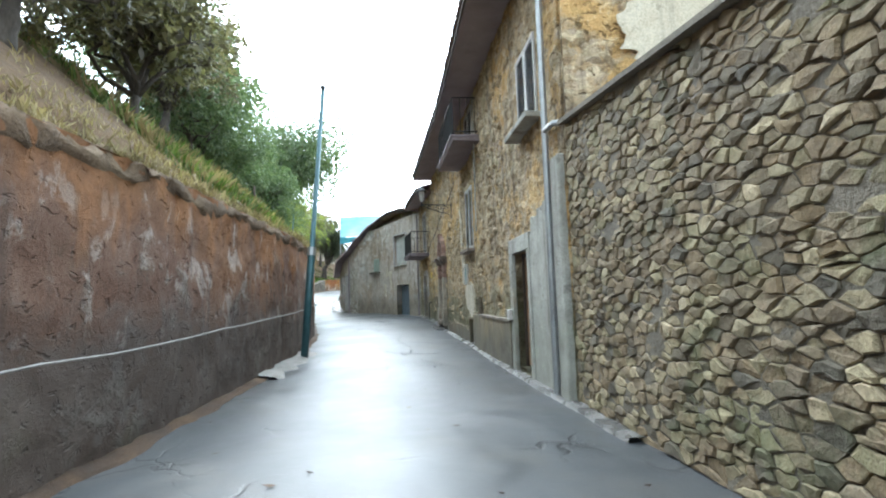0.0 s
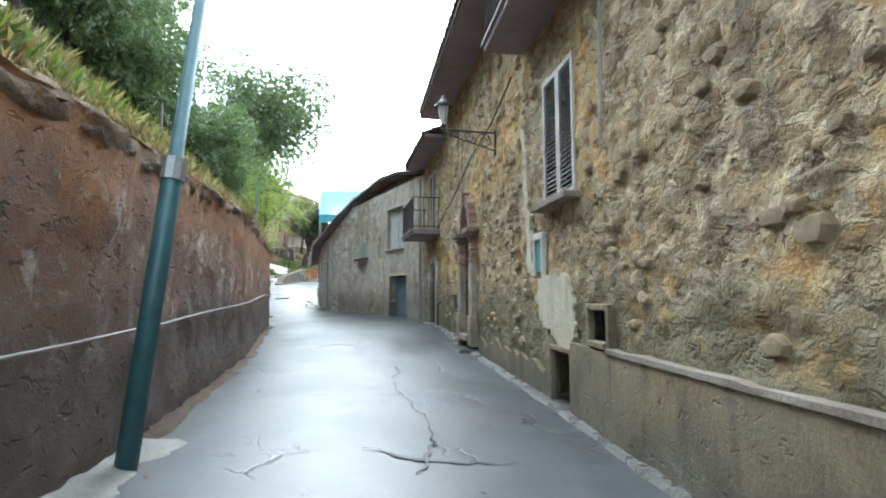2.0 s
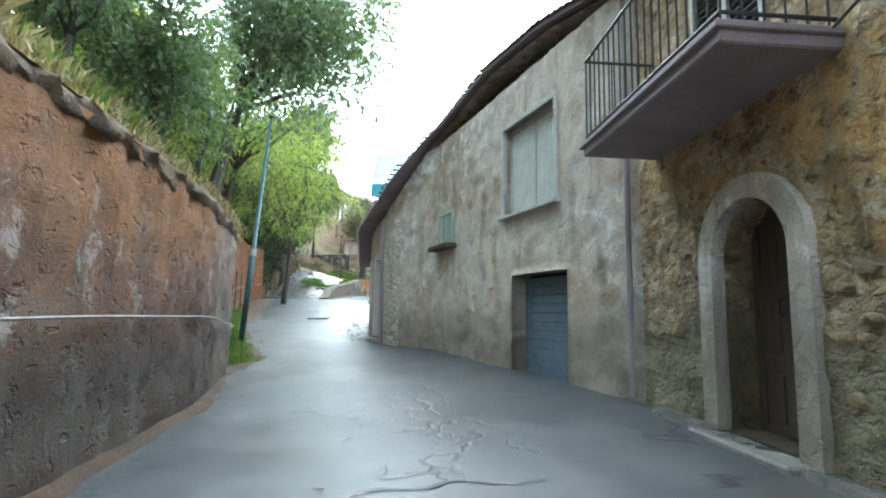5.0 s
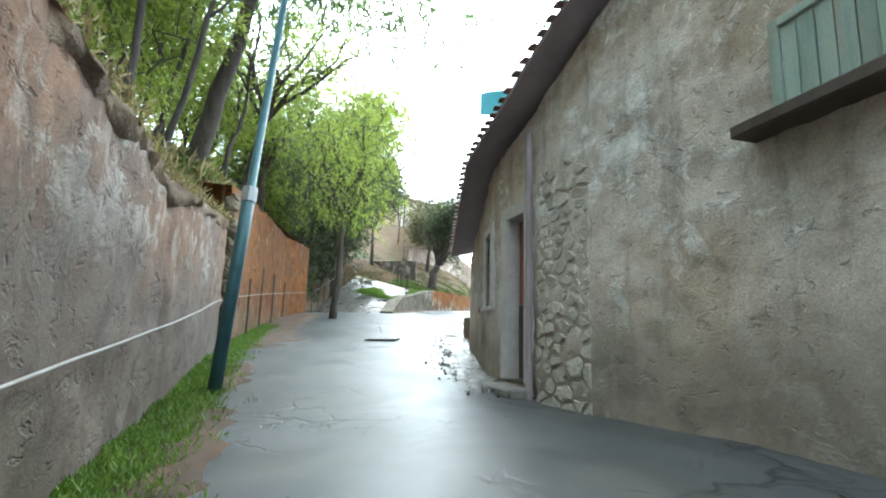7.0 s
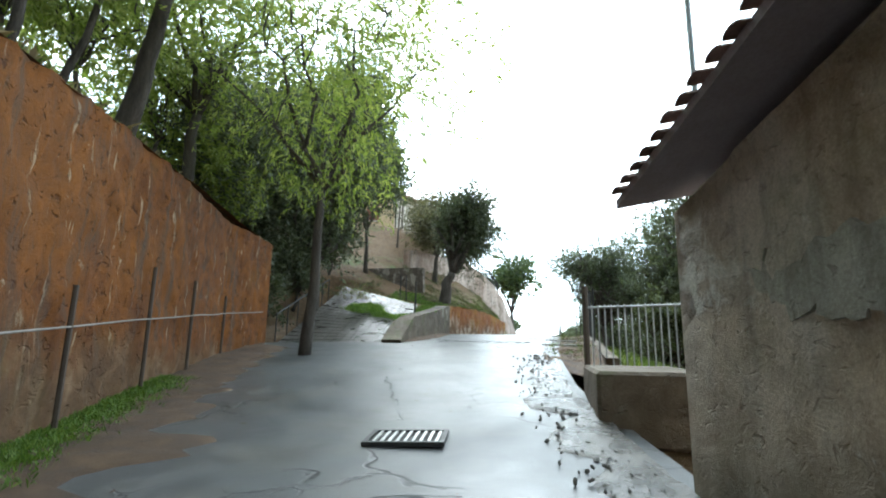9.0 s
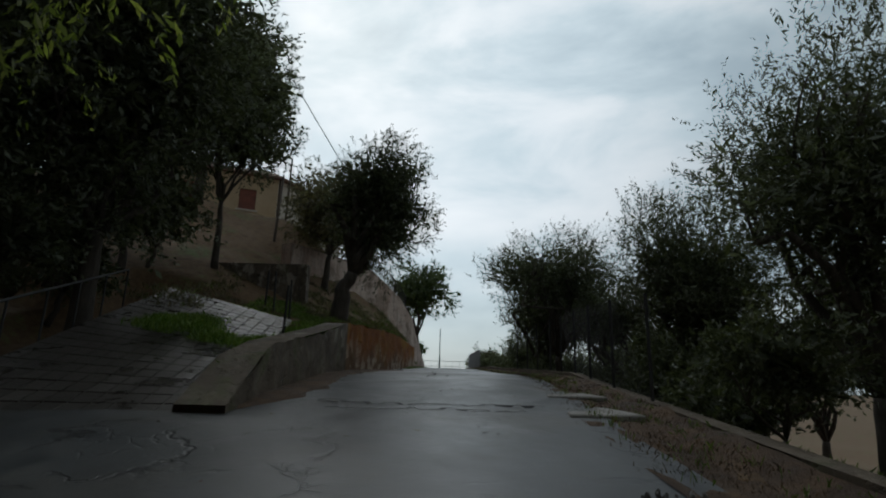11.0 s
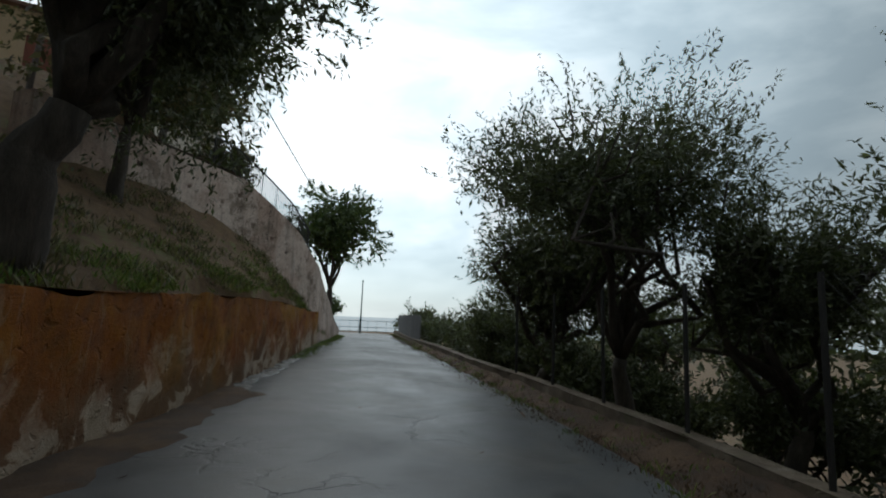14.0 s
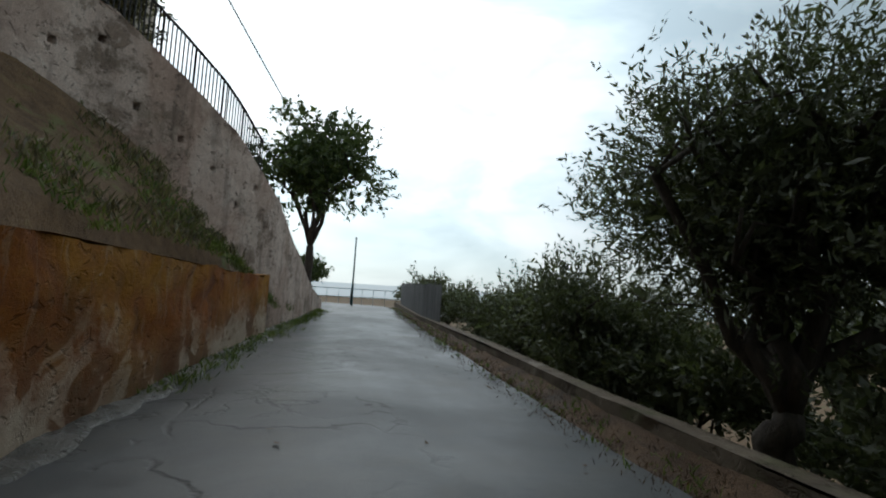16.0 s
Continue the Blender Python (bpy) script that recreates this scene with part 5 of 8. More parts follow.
for a, b, c, d in ((o[0] - 0.16, o[0], 0.0, o[3]), (o[1], o[1] + 0.2, 0.0, o[3]), (o[0] - 0.16, o[1] + 0.2, o[3], o[3] + 0.26)):
    bm = bmesh.new()
    facade.box(bm, a, b, c, d, -0.02, 0.065, 0.012)
    part("door_lintel" if c > 1 else "door_jamb", bm, M_PATCH, stone_house, "grey cement surround")


def patch(line, outline, n, name, mat, parent, label="", thick=0.03):
    """A raised skin of plaster with a ragged outline, given as (y, z) round its rim."""
    bm = bmesh.new()
    rim = []
    for (s0, z0), (s1, z1) in zip(outline, outline[1:] + outline[:1]):
        k = max(2, int(math.hypot(s1 - s0, z1 - z0) / 0.05))
        for i in range(k):
            u = i / k
            s, z = s0 + (s1 - s0) * u, z0 + (z1 - z0) * u
            rim.append((s + 0.11 * fbm(s * 5, z * 5, 1, 4), z + 0.11 * fbm(s * 5, z * 5, 8, 4)))
    front = [bm.verts.new(line.pt(s, n, z)) for s, z in rim]
    back = [bm.verts.new(line.pt(s, n - thick - 0.08, z)) for s, z in rim]
    bm.faces.new(front)
    m = len(rim)
    for i in range(m):
        bm.faces.new((front[i], front[(i + 1) % m], back[(i + 1) % m], back[i]))
    return part(name, bm, mat, parent, label)


sd0 = o[0]
patch(facade, [(fy(6.15), 0.0), (sd0 - 0.14, 0.0), (sd0 - 0.14, 2.2), (fy(7.3), 2.42), (fy(6.6), 2.62), (fy(6.15), 2.72)], 0.045, "plaster_patch", M_PATCH, stone_house, "smooth grey plaster beside the door")
# corner pier and drain pipe
bm = bmesh.new()
facade.box(bm, 0.02, 0.34, -0.05, 3.05, -0.02, 0.09, 0.02)
part("corner_pier", bm, M_PATCH, stone_house, "grey plastered corner pier")
bm = bmesh.new()
tube(bm, [facade.pt(0.42, 0.11, 0.05), facade.pt(0.40, 0.11, 2.2), facade.pt(0.36, 0.10, 6.3)], 0.045, 8)
part("drain_pipe", bm, M_STEEL, stone_house, "grey metal drain pipe")
bm = bmesh.new()
e = facade.pt(0.38, 0.11, 3.44)
tube(bm, [e, e + Vector((0.05, -0.22, 0.03)), e + Vector((0.5, -0.36, 0.05)), e + Vector((1.1, -0.38, 0.06))], 0.04, 8)
part("branch_pipe", bm, M_STEEL, stone_house, "short grey branch of the drain pipe")
bm = bmesh.new()
tube(bm, [facade.pt(fy(11.95), 0.07, 2.9), facade.pt(fy(11.8), 0.07, 6.3)], 0.02, 8)
part("drain_pipe", bm, M_PATCH, stone_house, "thin grey pipe")

# plinth with its ledge
bm = bmesh.new()
band(facade, bm, [fy(float(y)) for y in np.linspace(8.75, 12.85, 28)], lambda s: -0.1, lambda s: 0.86 + 0.015 * fbm(s * 2, 0, 0, 2), -0.02, 0.085)
part("plinth", bm, M_PLINTH, stone_house, "damp plastered plinth")
bm = bmesh.new()
band(facade, bm, [fy(float(y)) for y in np.linspace(8.75, 11.9, 28)], lambda s: 0.85, lambda s: 0.893 + 0.012 * fbm(s * 3, 5, 0, 2), -0.02, 0.108)
part("plinth_ledge", bm, M_PILASTER, stone_house, "pale ledge of the plinth")
bm = bmesh.new()
band(facade, bm, [fy(float(y)) for y in np.linspace(13.56, 17.5, 40)], lambda s: -0.05, lambda s: 0.5 + 0.16 * fbm(s * 1.4, 9, 0, 3), -0.02, 0.055)
part("plinth", bm, M_PLINTH, stone_house, "damp plastered plinth")
bm = bmesh.new()
facade.box(bm, fy(8.62), fy(8.80), 0.88, 1.06, 0.0, 0.12, 0.01)
part("meter_box", bm, M_FRAME, stone_house, "small grey meter box")

patch(facade, [(fy(12.85), 0.86), (fy(13.3), 0.78), (fy(13.75), 0.95), (fy(14.1), 1.3), (fy(14.0), 1.62), (fy(13.2), 1.66), (fy(12.82), 1.5)], 0.05, "plaster_patch", M_CREAM, stone_house, "cream patch of sound plaster")
patch(facade, [(fy(14.22), 1.65), (fy(14.3), 2.3), (fy(14.5), 3.9), (fy(14.62), 3.9), (fy(14.42), 2.2), (fy(14.4), 1.7)], 0.05, "plaster_patch", M_CREAM, stone_house, "cream run of plaster")

for key, label in (("hatch", "dark low cellar hatch"), ("vent", "small barred cellar vent")):
    o = OPEN[key]
    shade_panel(facade, o, 0.30, stone_house)
    bm = bmesh.new()
    w = 0.06
    facade.box(bm, o[0] - w, o[0], o[2] - (w if key == "vent" else 0), o[3] + w, -0.05, 0.075, 0.008)
    facade.box(bm, o[1], o[1] + w, o[2] - (w if key == "vent" else 0), o[3] + w, -0.05, 0.075, 0.008)
    facade.box(bm, o[0], o[1], o[3], o[3] + w, -0.05, 0.075, 0.008)
    if key == "vent":
        facade.box(bm, o[0], o[1], o[2] - w, o[2], -0.05, 0.10, 0.008)
    part("frame", bm, M_PLINTH, stone_house, "damp cement frame")
    for i in range(5 if key == "vent" else 0):
        bm = bmesh.new()
        s = o[0] + (o[1] - o[0]) * (i + 0.5) / 5
        tube(bm, [facade.pt(s, -0.06, o[2]), facade.pt(s, -0.06, o[3])], 0.008, 6)
        part("bar", bm, M_IRON, stone_house)
o = OPEN["hatch"]
bm = bmesh.new()
facade.box(bm, o[0] + 0.01, o[1] - 0.01, o[2], o[3] - 0.01, -0.24, -0.2, 0.006)
part("hatch_door", bm, M_DARKWOOD, stone_house, "dark cellar hatch")
o = OPEN["slot"]
bm = bmesh.new()
facade.box(bm, o[0], o[1], o[2], o[3], -0.05, 0.01, 0.005)
part("window_panel", bm, M_TEALP, stone_house, "teal painted panel")
bm = bmesh.new()
for a, b, c, d in ((o[0] - 0.07, o[0], o[2] - 0.06, o[3] + 0.10), (o[1], o[1] + 0.04, o[2] - 0.06, o[3] + 0.10), (o[0], o[1], o[3], o[3] + 0.10)):
    facade.box(bm, a, b, c, d, -0.05, 0.045, 0.012)
part("frame", bm, M_WHITE, stone_house, "whitewashed frame")

# louvred windows with sills
o = OPEN["shutter"]
shutters(facade, o, 0.03, stone_house, "pair of dark louvred shutters in worn white frames")
bm = bmesh.new()
facade.box(bm, o[0] - 0.1, o[1] + 0.1, o[2] - 0.09, o[2] - 0.01, -0.2, 0.20, 0.01)
part("sill", bm, M_DARKSTONE, stone_house, "projecting brown stone sill")
shade_panel(facade, o, 0.3, stone_house)
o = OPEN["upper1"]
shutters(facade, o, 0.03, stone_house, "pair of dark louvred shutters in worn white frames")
shade_panel(facade, o, 0.3, stone_house)
bm = bmesh.new()
facade.box(bm, o[0] - 0.12, o[1] + 0.12, o[2] - 0.10, o[2] - 0.01, -0.2, 0.24, 0.012)
part("sill", bm, M_PATCH, stone_house, "projecting stone sill")

# portal with pilasters and a round arch
o = OPEN["portal"]
sm, half, spring = (o[0] + o[1]) / 2, (o[1] - o[0]) / 2, 2.72
portal = new("portal")
portal.parent = stone_house
tagged(portal, "carved stone portal with pilasters and round arch")
for side in (-1, 1):
    e = sm + side * half
    a, b = (e - 0.34, e) if side < 0 else (e, e + 0.34)
    bm = bmesh.new()
    facade.box(bm, a, b, 0.30, 0.95, -0.05, 0.17, 0.015)
    facade.box(bm, a + 0.03, b - 0.02, 0.95, 2.04, -0.05, 0.14, 0.012)
    part("pilaster", bm, M_OLDSTONE, portal, "pilaster under old whitewash")
    for i in range(7):
        bm = bmesh.new()
        facade.box(bm, a + 0.035 + 0.006 * (i % 2), b - 0.025 - 0.006 * ((i + 1) % 2), 2.045 + i * 0.0735, 2.105 + i * 0.0735, -0.05, 0.125 + 0.01 * ((i * 5) % 3), 0.006)
        part("brick", bm, M_BRICK, portal)
    for i, (g, z0, z1) in enumerate(((0.02, 2.56, 2.62), (0.06, 2.62, 2.70), (0.12, 2.70, 2.80))):
        bm = bmesh.new()
        facade.box(bm, a - g + 0.02, b + g - 0.02, z0, z1, -0.05, 0.14 + g, 0.01)
        part("capital_moulding", bm, M_DARKSTONE, portal, "moulded brown capital")
for i in range(15):
    a0, a1 = math.pi * i / 15 + 0.006, math.pi * (i + 1) / 15 - 0.006
    key = i == 7
    r0, r1, n1 = half, half + (0.25 if key else 0.22), (0.18 if key else 0.15)
    bm = bmesh.new()
    q = [(r0, a0), (r0, a1), (r1, a1), (r1, a0)]
    cor = [(sm + r * math.cos(a), spring + 0.04 + r * math.sin(a) * (1.5 if r <= half else 1.32) + (0.04 if key and r > half + 0.2 else 0)) for r, a in q]
    hexa(bm, [facade.pt(s, -0.05, z) for s, z in cor] + [facade.pt(s, n1, z) for s, z in cor], 0.008)
    part("voussoir", bm, M_BRICK, portal)


def spandrels(line, o, spring, squash, house, mat):
    """Masonry between a round arch and its square opening."""
    sm, half = (o[0] + o[1]) / 2, (o[1] - o[0]) / 2
    bm = bmesh.new()
    n = 14
    for side in (-1, 1):
        pts = [(sm + side * half * math.cos(a), spring + half * squash * math.sin(a)) for a in (math.pi / 2 * k / n for k in range(n + 1))]
        for (s0, z0), (s1, z1) in zip(pts, pts[1:]):
            c = [(s0, z0), (s1, z1), (s1, o[3] + 0.01), (s0, o[3] + 0.01)]
            hexa(bm, [line.pt(s, -0.4, z) for s, z in c] + [line.pt(s, 0.0, z) for s, z in c])
    bmesh.ops.remove_doubles(bm, verts=bm.verts, dist=0.0005)
    part("arch_infill", bm, mat, house)


spandrels(facade, o, spring + 0.04, 1.5, stone_house, M_FACADE)
panel_door(facade, o[0] + 0.02, o[1] - 0.02, o[2] + 0.02, 2.55, -0.22, portal, "door", M_OLDWOOD, "weathered brown panelled double door", (0.22, 0.45, 0.72), 0)
bm = bmesh.new()
facade.box(bm, o[0], o[1], 2.55, 2.68, -0.26, -0.14, 0.01)
part("transom", bm, M_OLDWOOD, portal)
shade_panel(facade, (o[0], o[1], 2.66, 3.45), 0.3, stone_house)
bm = bmesh.new()
for i in range(7):
    a = math.pi * (i + 0.5) / 7
    tube(bm, [facade.pt(sm, -0.2, 2.68), facade.pt(sm + (half - 0.02) * math.cos(a), -0.2, 2.70 + (half * 1.5 - 0.02) * math.sin(a) * 0.95)], 0.012, 5)
part("fanlight_bars", bm, M_IRON, portal)
bm = bmesh.new()
facade.box(bm, o[0] + 0.02, o[1] - 0.02, 2.69, 3.42, -0.275, -0.255)
part("fanlight", bm, M_CURTPANE, portal, "dull yellowed fanlight glass")
bm = bmesh.new()
facade.box(bm, o[0] - 0.05, o[1] + 0.05, 0.40, 0.52, -0.4, 0.22, 0.012)
part("threshold", bm, M_PILASTER, portal, "pale stone threshold")
bm = bmesh.new()
facade.box(bm, o[0] - 0.40, o[1] + 0.45, -0.05, 0.26, -0.02, 0.42, 0.03)
part("step", bm, M_PAVER, portal, "worn stone step")

# plain arched doorway near the corner
o = OPEN["arch"]
spandrels(facade, o, 1.98, 1.0, stone_house, M_FACADE)
sm, half = (o[0] + o[1]) / 2, (o[1] - o[0]) / 2
bm = bmesh.new()
rim = [(half, 0.3)] + [(half, 1.98)]
prof = [(o[1] - sm, 0.3)] + [(half * math.cos(a), 1.98 + half * math.sin(a)) for a in (math.pi * k / 16 for k in range(17))] + [(-half, 0.3)]
outer = [(half + 0.2, 0.3)] + [((half + 0.2) * math.cos(a), 1.98 + (half + 0.2) * math.sin(a)) for a in (math.pi * k / 16 for k in range(17))] + [(-half - 0.2, 0.3)]
rings = [[bm.verts.new(facade.pt(sm + p[0], n, p[1])) for p, n in ((a, -0.05), (b, -0.05), (b, 0.075), (a, 0.075))] for a, b in zip(prof, outer)]
for a, b in zip(rings, rings[1:]):
    for k in range(4):
        bm.faces.new((a[k], a[(k + 1) % 4], b[(k + 1) % 4], b[k]))
bm.faces.new(rings[0])
bm.faces.new(rings[-1][::-1])
bmesh.ops.recalc_face_normals(bm, faces=bm.faces)
part("door_surround", bm, M_GREY, stone_house, "grey cement arch surround")
panel_door(facade, o[0] + 0.02, o[1] - 0.02, o[2] + 0.02, 2.42, -0.30, stone_house, "door", M_DARKWOOD, "dark wooden double door under an arch", (0.3, 0.6), 0)
bm = bmesh.new()
facade.box(bm, o[0] - 0.1, o[1] + 0.2, 0.2, 0.46, -0.35, 0.25, 0.02)
part("step", bm, M_CONC, stone_house, "worn concrete step")

bm = bmesh.new()
facade.box(bm, fy(21.5), fy(21.98), 2.19, 2.43, 0.05, 0.075, 0.004)
tagged(part("wall_sign", bm, M_YELLOW), "small yellow plate fixed to the stone wall", "sign")
shade_panel(facade, OPEN["hole"], 0.3, stone_house)
bm = bmesh.new()
tube(bm, [facade.pt(fy(22.3), 0.13, 0.33), facade.pt(fy(22.3), 0.12, 1.10), facade.pt(fy(22.3), 0.0, 1.15)], 0.022, 6)
part("standpipe", bm, M_IRON, stone_house, "rusty iron standpipe")
bm = bmesh.new()
facade.box(bm, fy(19.98), fy(20.18), 1.32, 1.37, 0.0, 0.13, 0.01)
facade.box(bm, fy(20.02), fy(20.14), 1.05, 1.32, 0.0, 0.07, 0.01)
part("gas_box", bm, M_PLINTH, stone_house, "small rusty box with a pale lid")


def balcony(line, s0, s1, z, out, house, label, bars, height=0.95, slab=0.13):
    """Slab on the facade with an iron railing of upright bars on three sides."""
    b = new("balcony")
    b.parent = house
    tagged(b, label)
    bm = bmesh.new()
    line.box(bm, s0, s1, z - slab, z, -0.1, out, 0.015)
    line.box(bm, s0 - 0.03, s1 + 0.03, z - 0.035, z + 0.02, -0.05, out + 0.04, 0.008)
    part("slab", bm, M_SOFFIT, b, "purple-grey plastered slab")
    for h in (0.1, height):
        bm = bmesh.new()
        tube(bm, [line.pt(s0 + 0.03, 0.0, z + h), line.pt(s0 + 0.03, out - 0.03, z + h), line.pt(s1 - 0.03, out - 0.03, z + h), line.pt(s1 - 0.03, 0.0, z + h)], 0.018, 6)
        part("rail", bm, M_IRON, b)
    path = [(s0 + 0.03, t) for t in np.linspace(0.05, out - 0.03, max(3, int(bars * out / (s1 - s0))))] + [(s, out - 0.03) for s in np.linspace(s0 + 0.03, s1 - 0.03, bars)][1:-1] + \
           [(s1 - 0.03, t) for t in np.linspace(out - 0.03, 0.05, max(3, int(bars * out / (s1 - s0))))]
    for s, t in path:
        bm = bmesh.new()
        tube(bm, [line.pt(float(s), float(t), z), line.pt(float(s), float(t), z + height)], 0.009, 5)
        part("baluster", bm, M_IRON, b)
    return b


balcony(facade, fy(11.6), fy(14.6), 5.2, 0.62, stone_house, "upper balcony with iron railing and plain slab", 24)
shutters(facade, OPEN["balcony1"], 0.02, stone_house, "pair of pale balcony shutters", 22)
shade_panel(facade, OPEN["balcony1"], 0.3, stone_house)
b2 = balcony(facade, fy(22.55), fy(25.0), 3.36, 0.85, stone_house, "balcony with tall iron bars and plain slab", 20, 1.0)
shutters(facade, OPEN["balcony2"], 0.02, stone_house, "pair of pale balcony shutters", 26)
shade_panel(facade, OPEN["balcony2"], 0.3, stone_house)

# street lamp on a scrolled bracket
lamp = thing("street_lamp", facade.pt(fy(16.1), 0, 4.3), "old iron wall lantern on a scrolled bracket", "street lamp")
sl_ = fy(16.2)
bm = bmesh.new()
tube(bm, [facade.pt(sl_, 0.0, 4.36), facade.pt(sl_, 1.02, 4.38)], 0.016, 6)
part("arm", bm, M_IRON, lamp)
bm = bmesh.new()
for cx, cz, r, turns in ((0.22, 4.20, 0.15, 1.6), (0.50, 4.25, 0.10, 1.5), (0.74, 4.29, 0.07, 1.4)):
    tube(bm, [facade.pt(sl_, cx + r * (1 - 0.75 * u) * math.cos(2 * math.pi * turns * u), cz + r * (1 - 0.75 * u) * math.sin(2 * math.pi * turns * u)) for u in np.linspace(0, 1, 22)], 0.010, 5)
tube(bm, [facade.pt(sl_, 0.0, 4.02), facade.pt(sl_, 0.35, 4.12), facade.pt(sl_, 0.75, 4.25), facade.pt(sl_, 1.0, 4.36)], 0.012, 5)
part("scrollwork", bm, M_IRON, lamp)
bm = bmesh.new()
facade.box(bm, sl_ - 0.03, sl_ + 0.03, 3.95, 4.45, 0.0, 0.03, 0.005)
part("wall_plate", bm, M_IRON, lamp)
c = facade.pt(sl_, 0.98, 0)
bm = bmesh.new()
tube(bm, [(c.x, c.y, 4.22), (c.x, c.y, 4.44), (c.x, c.y, 4.46)], [0.012, 0.014, 0.05], 8)
tube(bm, [(c.x, c.y, 4.80), (c.x, c.y, 4.84), (c.x, c.y, 4.95), (c.x, c.y, 5.02)], [0.17, 0.16, 0.05, 0.015], 8)
for k in range(4):
    a = math.pi / 2 * k + 0.4
    tube(bm, [(c.x + 0.07 * math.cos(a), c.y + 0.07 * math.sin(a), 4.46), (c.x + 0.14 * math.cos(a), c.y + 0.14 * math.sin(a), 4.81)], 0.008, 4)
part("lantern_frame", bm, M_IRON, lamp)
bm = bmesh.new()
tube(bm, [(c.x, c.y, 4.465), (c.x, c.y, 4.80)], [0.065, 0.13], 4)
part("lantern_glass", bm, M_FRAME, lamp, "milky lantern glass")
bm = bmesh.new()
sag = [(14.9, 4.85), (16.2, 4.5), (18.0, 4.32), (19.5, 3.95), (20.5, 3.74), (20.9, 3.74), (21.9, 3.56), (22.5, 3.35)]
tube(bm, [facade.pt(fy(y), 0.10, z) for y, z in sag], 0.012, 5)
tagged(part("cable", bm, M_BLACK), "black cable strung along the facade", "cable")

# ---- the garden wall of field stones ----
top_g = interp([(0, 2.75), (garden.of_y(-0.9), 3.0), (garden.length, 3.38)])
v, f = skin(garden, lambda s: -0.1, top_g, [], 0.2, 0.03, seed=40.0, thick=0.55)
garden_wall = data_part("wall_garden", v, f, M_MORTAR, None, "tall dry-laid field stone wall with mossy grey stones", True, "structure")
tagged(garden_wall, category="stone wall")
bm = bmesh.new()
n = 40
for i in range(n):
    a, b = garden.length * i / n, garden.length * (i + 1) / n
    za, zb = top_g(a), top_g(b)
    q = [garden.pt(a, -0.55), garden.pt(a, 0.10), garden.pt(b, 0.10), garden.pt(b, -0.55)]
    hexa(bm, [(q[0].x, q[0].y, za), (q[1].x, q[1].y, za), (q[2].x, q[2].y, zb), (q[3].x, q[3].y, zb), (q[0].x, q[0].y, za + 0.10), (q[1].x, q[1].y, za + 0.05), (q[2].x, q[2].y, zb + 0.05), (q[3].x, q[3].y, zb + 0.10)])
part("coping", bm, M_MORTAR, garden_wall, "cement coping")

# ---- the grey house on the bend ----
grey_house = thing("grey_house", (-3.6, 28.9, 0.5), "grey cement-rendered house following the bend", "house")
gyl = grey.of_y
foot_g = lambda s: grey.at(s)[3] - 0.25
top_y = interp([(0, 5.75), (gyl(24.4), 6.2), (gyl(26.3), 6.35), (gyl(29.1), 6.0), (gyl(30.2), 5.2), (gyl(31.2), 4.45), (gyl(32.8), 4.0), (gyl(36.4), 3.1)])
GO = {
    "window": (gyl(24.12), gyl(25.66), 3.23, 4.90),
    "garage": (gyl(23.88), gyl(25.41), 0.42, 2.13),
    "door": (gyl(31.50), gyl(32.12), 0.68, 3.08),
    "window3": (gyl(32.66), gyl(33.39), 1.76, 3.0),
}
v, f = skin(grey, foot_g, top_y, list(GO.values()), 0.12, 0.04, seed=50.0, thick=0.5)
data_part("wall", v, f, M_GREY, grey_house, "stained grey cement render", True)
endw = Line([(-7.2, 36.4, 0.9), (-3.0, 38.2, 0.9), (5.5, 37.6, 0.9)], 1)
v, f = skin(endw, lambda s: 0.6, lambda s: 3.1 + 0.14 * s, [], 0.2, 0.04, seed=52.0, thick=0.4)
data_part("end_wall", v, f, M_GREY, grey_house, "stained grey cement render", True)
# roof: courses of tiles over a sloping deck that overhangs more past the bend
over = interp([(0, 0.14), (gyl(28.4), 0.16), (gyl(30.4), 0.48), (grey.length, 0.48)])
bm = bmesh.new()
k = 40
rings = []
for i in range(k + 1):
    a = grey.length * i / k
    za = top_y(a)
    q0, q1 = grey.pt(a, over(a)), grey.pt(a, -3.6)
    rings.append([bm.verts.new(c) for c in ((q0.x, q0.y, za + 0.02), (q0.x, q0.y, za + 0.09), (q1.x, q1.y, za + 0.97), (q1.x, q1.y, za + 0.9))])
for a, b in zip(rings, rings[1:]):
    for j in range(4):
        bm.faces.new((a[j], a[(j + 1) % 4], b[(j + 1) % 4], b[j]))
bm.faces.new(rings[0])
bm.faces.new(rings[-1][::-1])
bmesh.ops.recalc_face_normals(bm, faces=bm.faces)
part("roof_deck", bm, M_SOFFIT, grey_house, "dark boarded roof underside")
tile_rows(grey, 0.1, gyl(29.0), lambda s: top_y(s) + 0.08, 0.20, 2, grey_house, 0.36, 0.17, 0.22)
tile_rows(grey, gyl(29.0), gyl(29.9), lambda s: top_y(s) + 0.08, 0.36, 2, grey_house, 0.36, 0.17, 0.22)
tile_rows(grey, gyl(29.9), grey.length, lambda s: top_y(s) + 0.08, 0.54, 3, grey_house, 0.36, 0.17, 0.22)
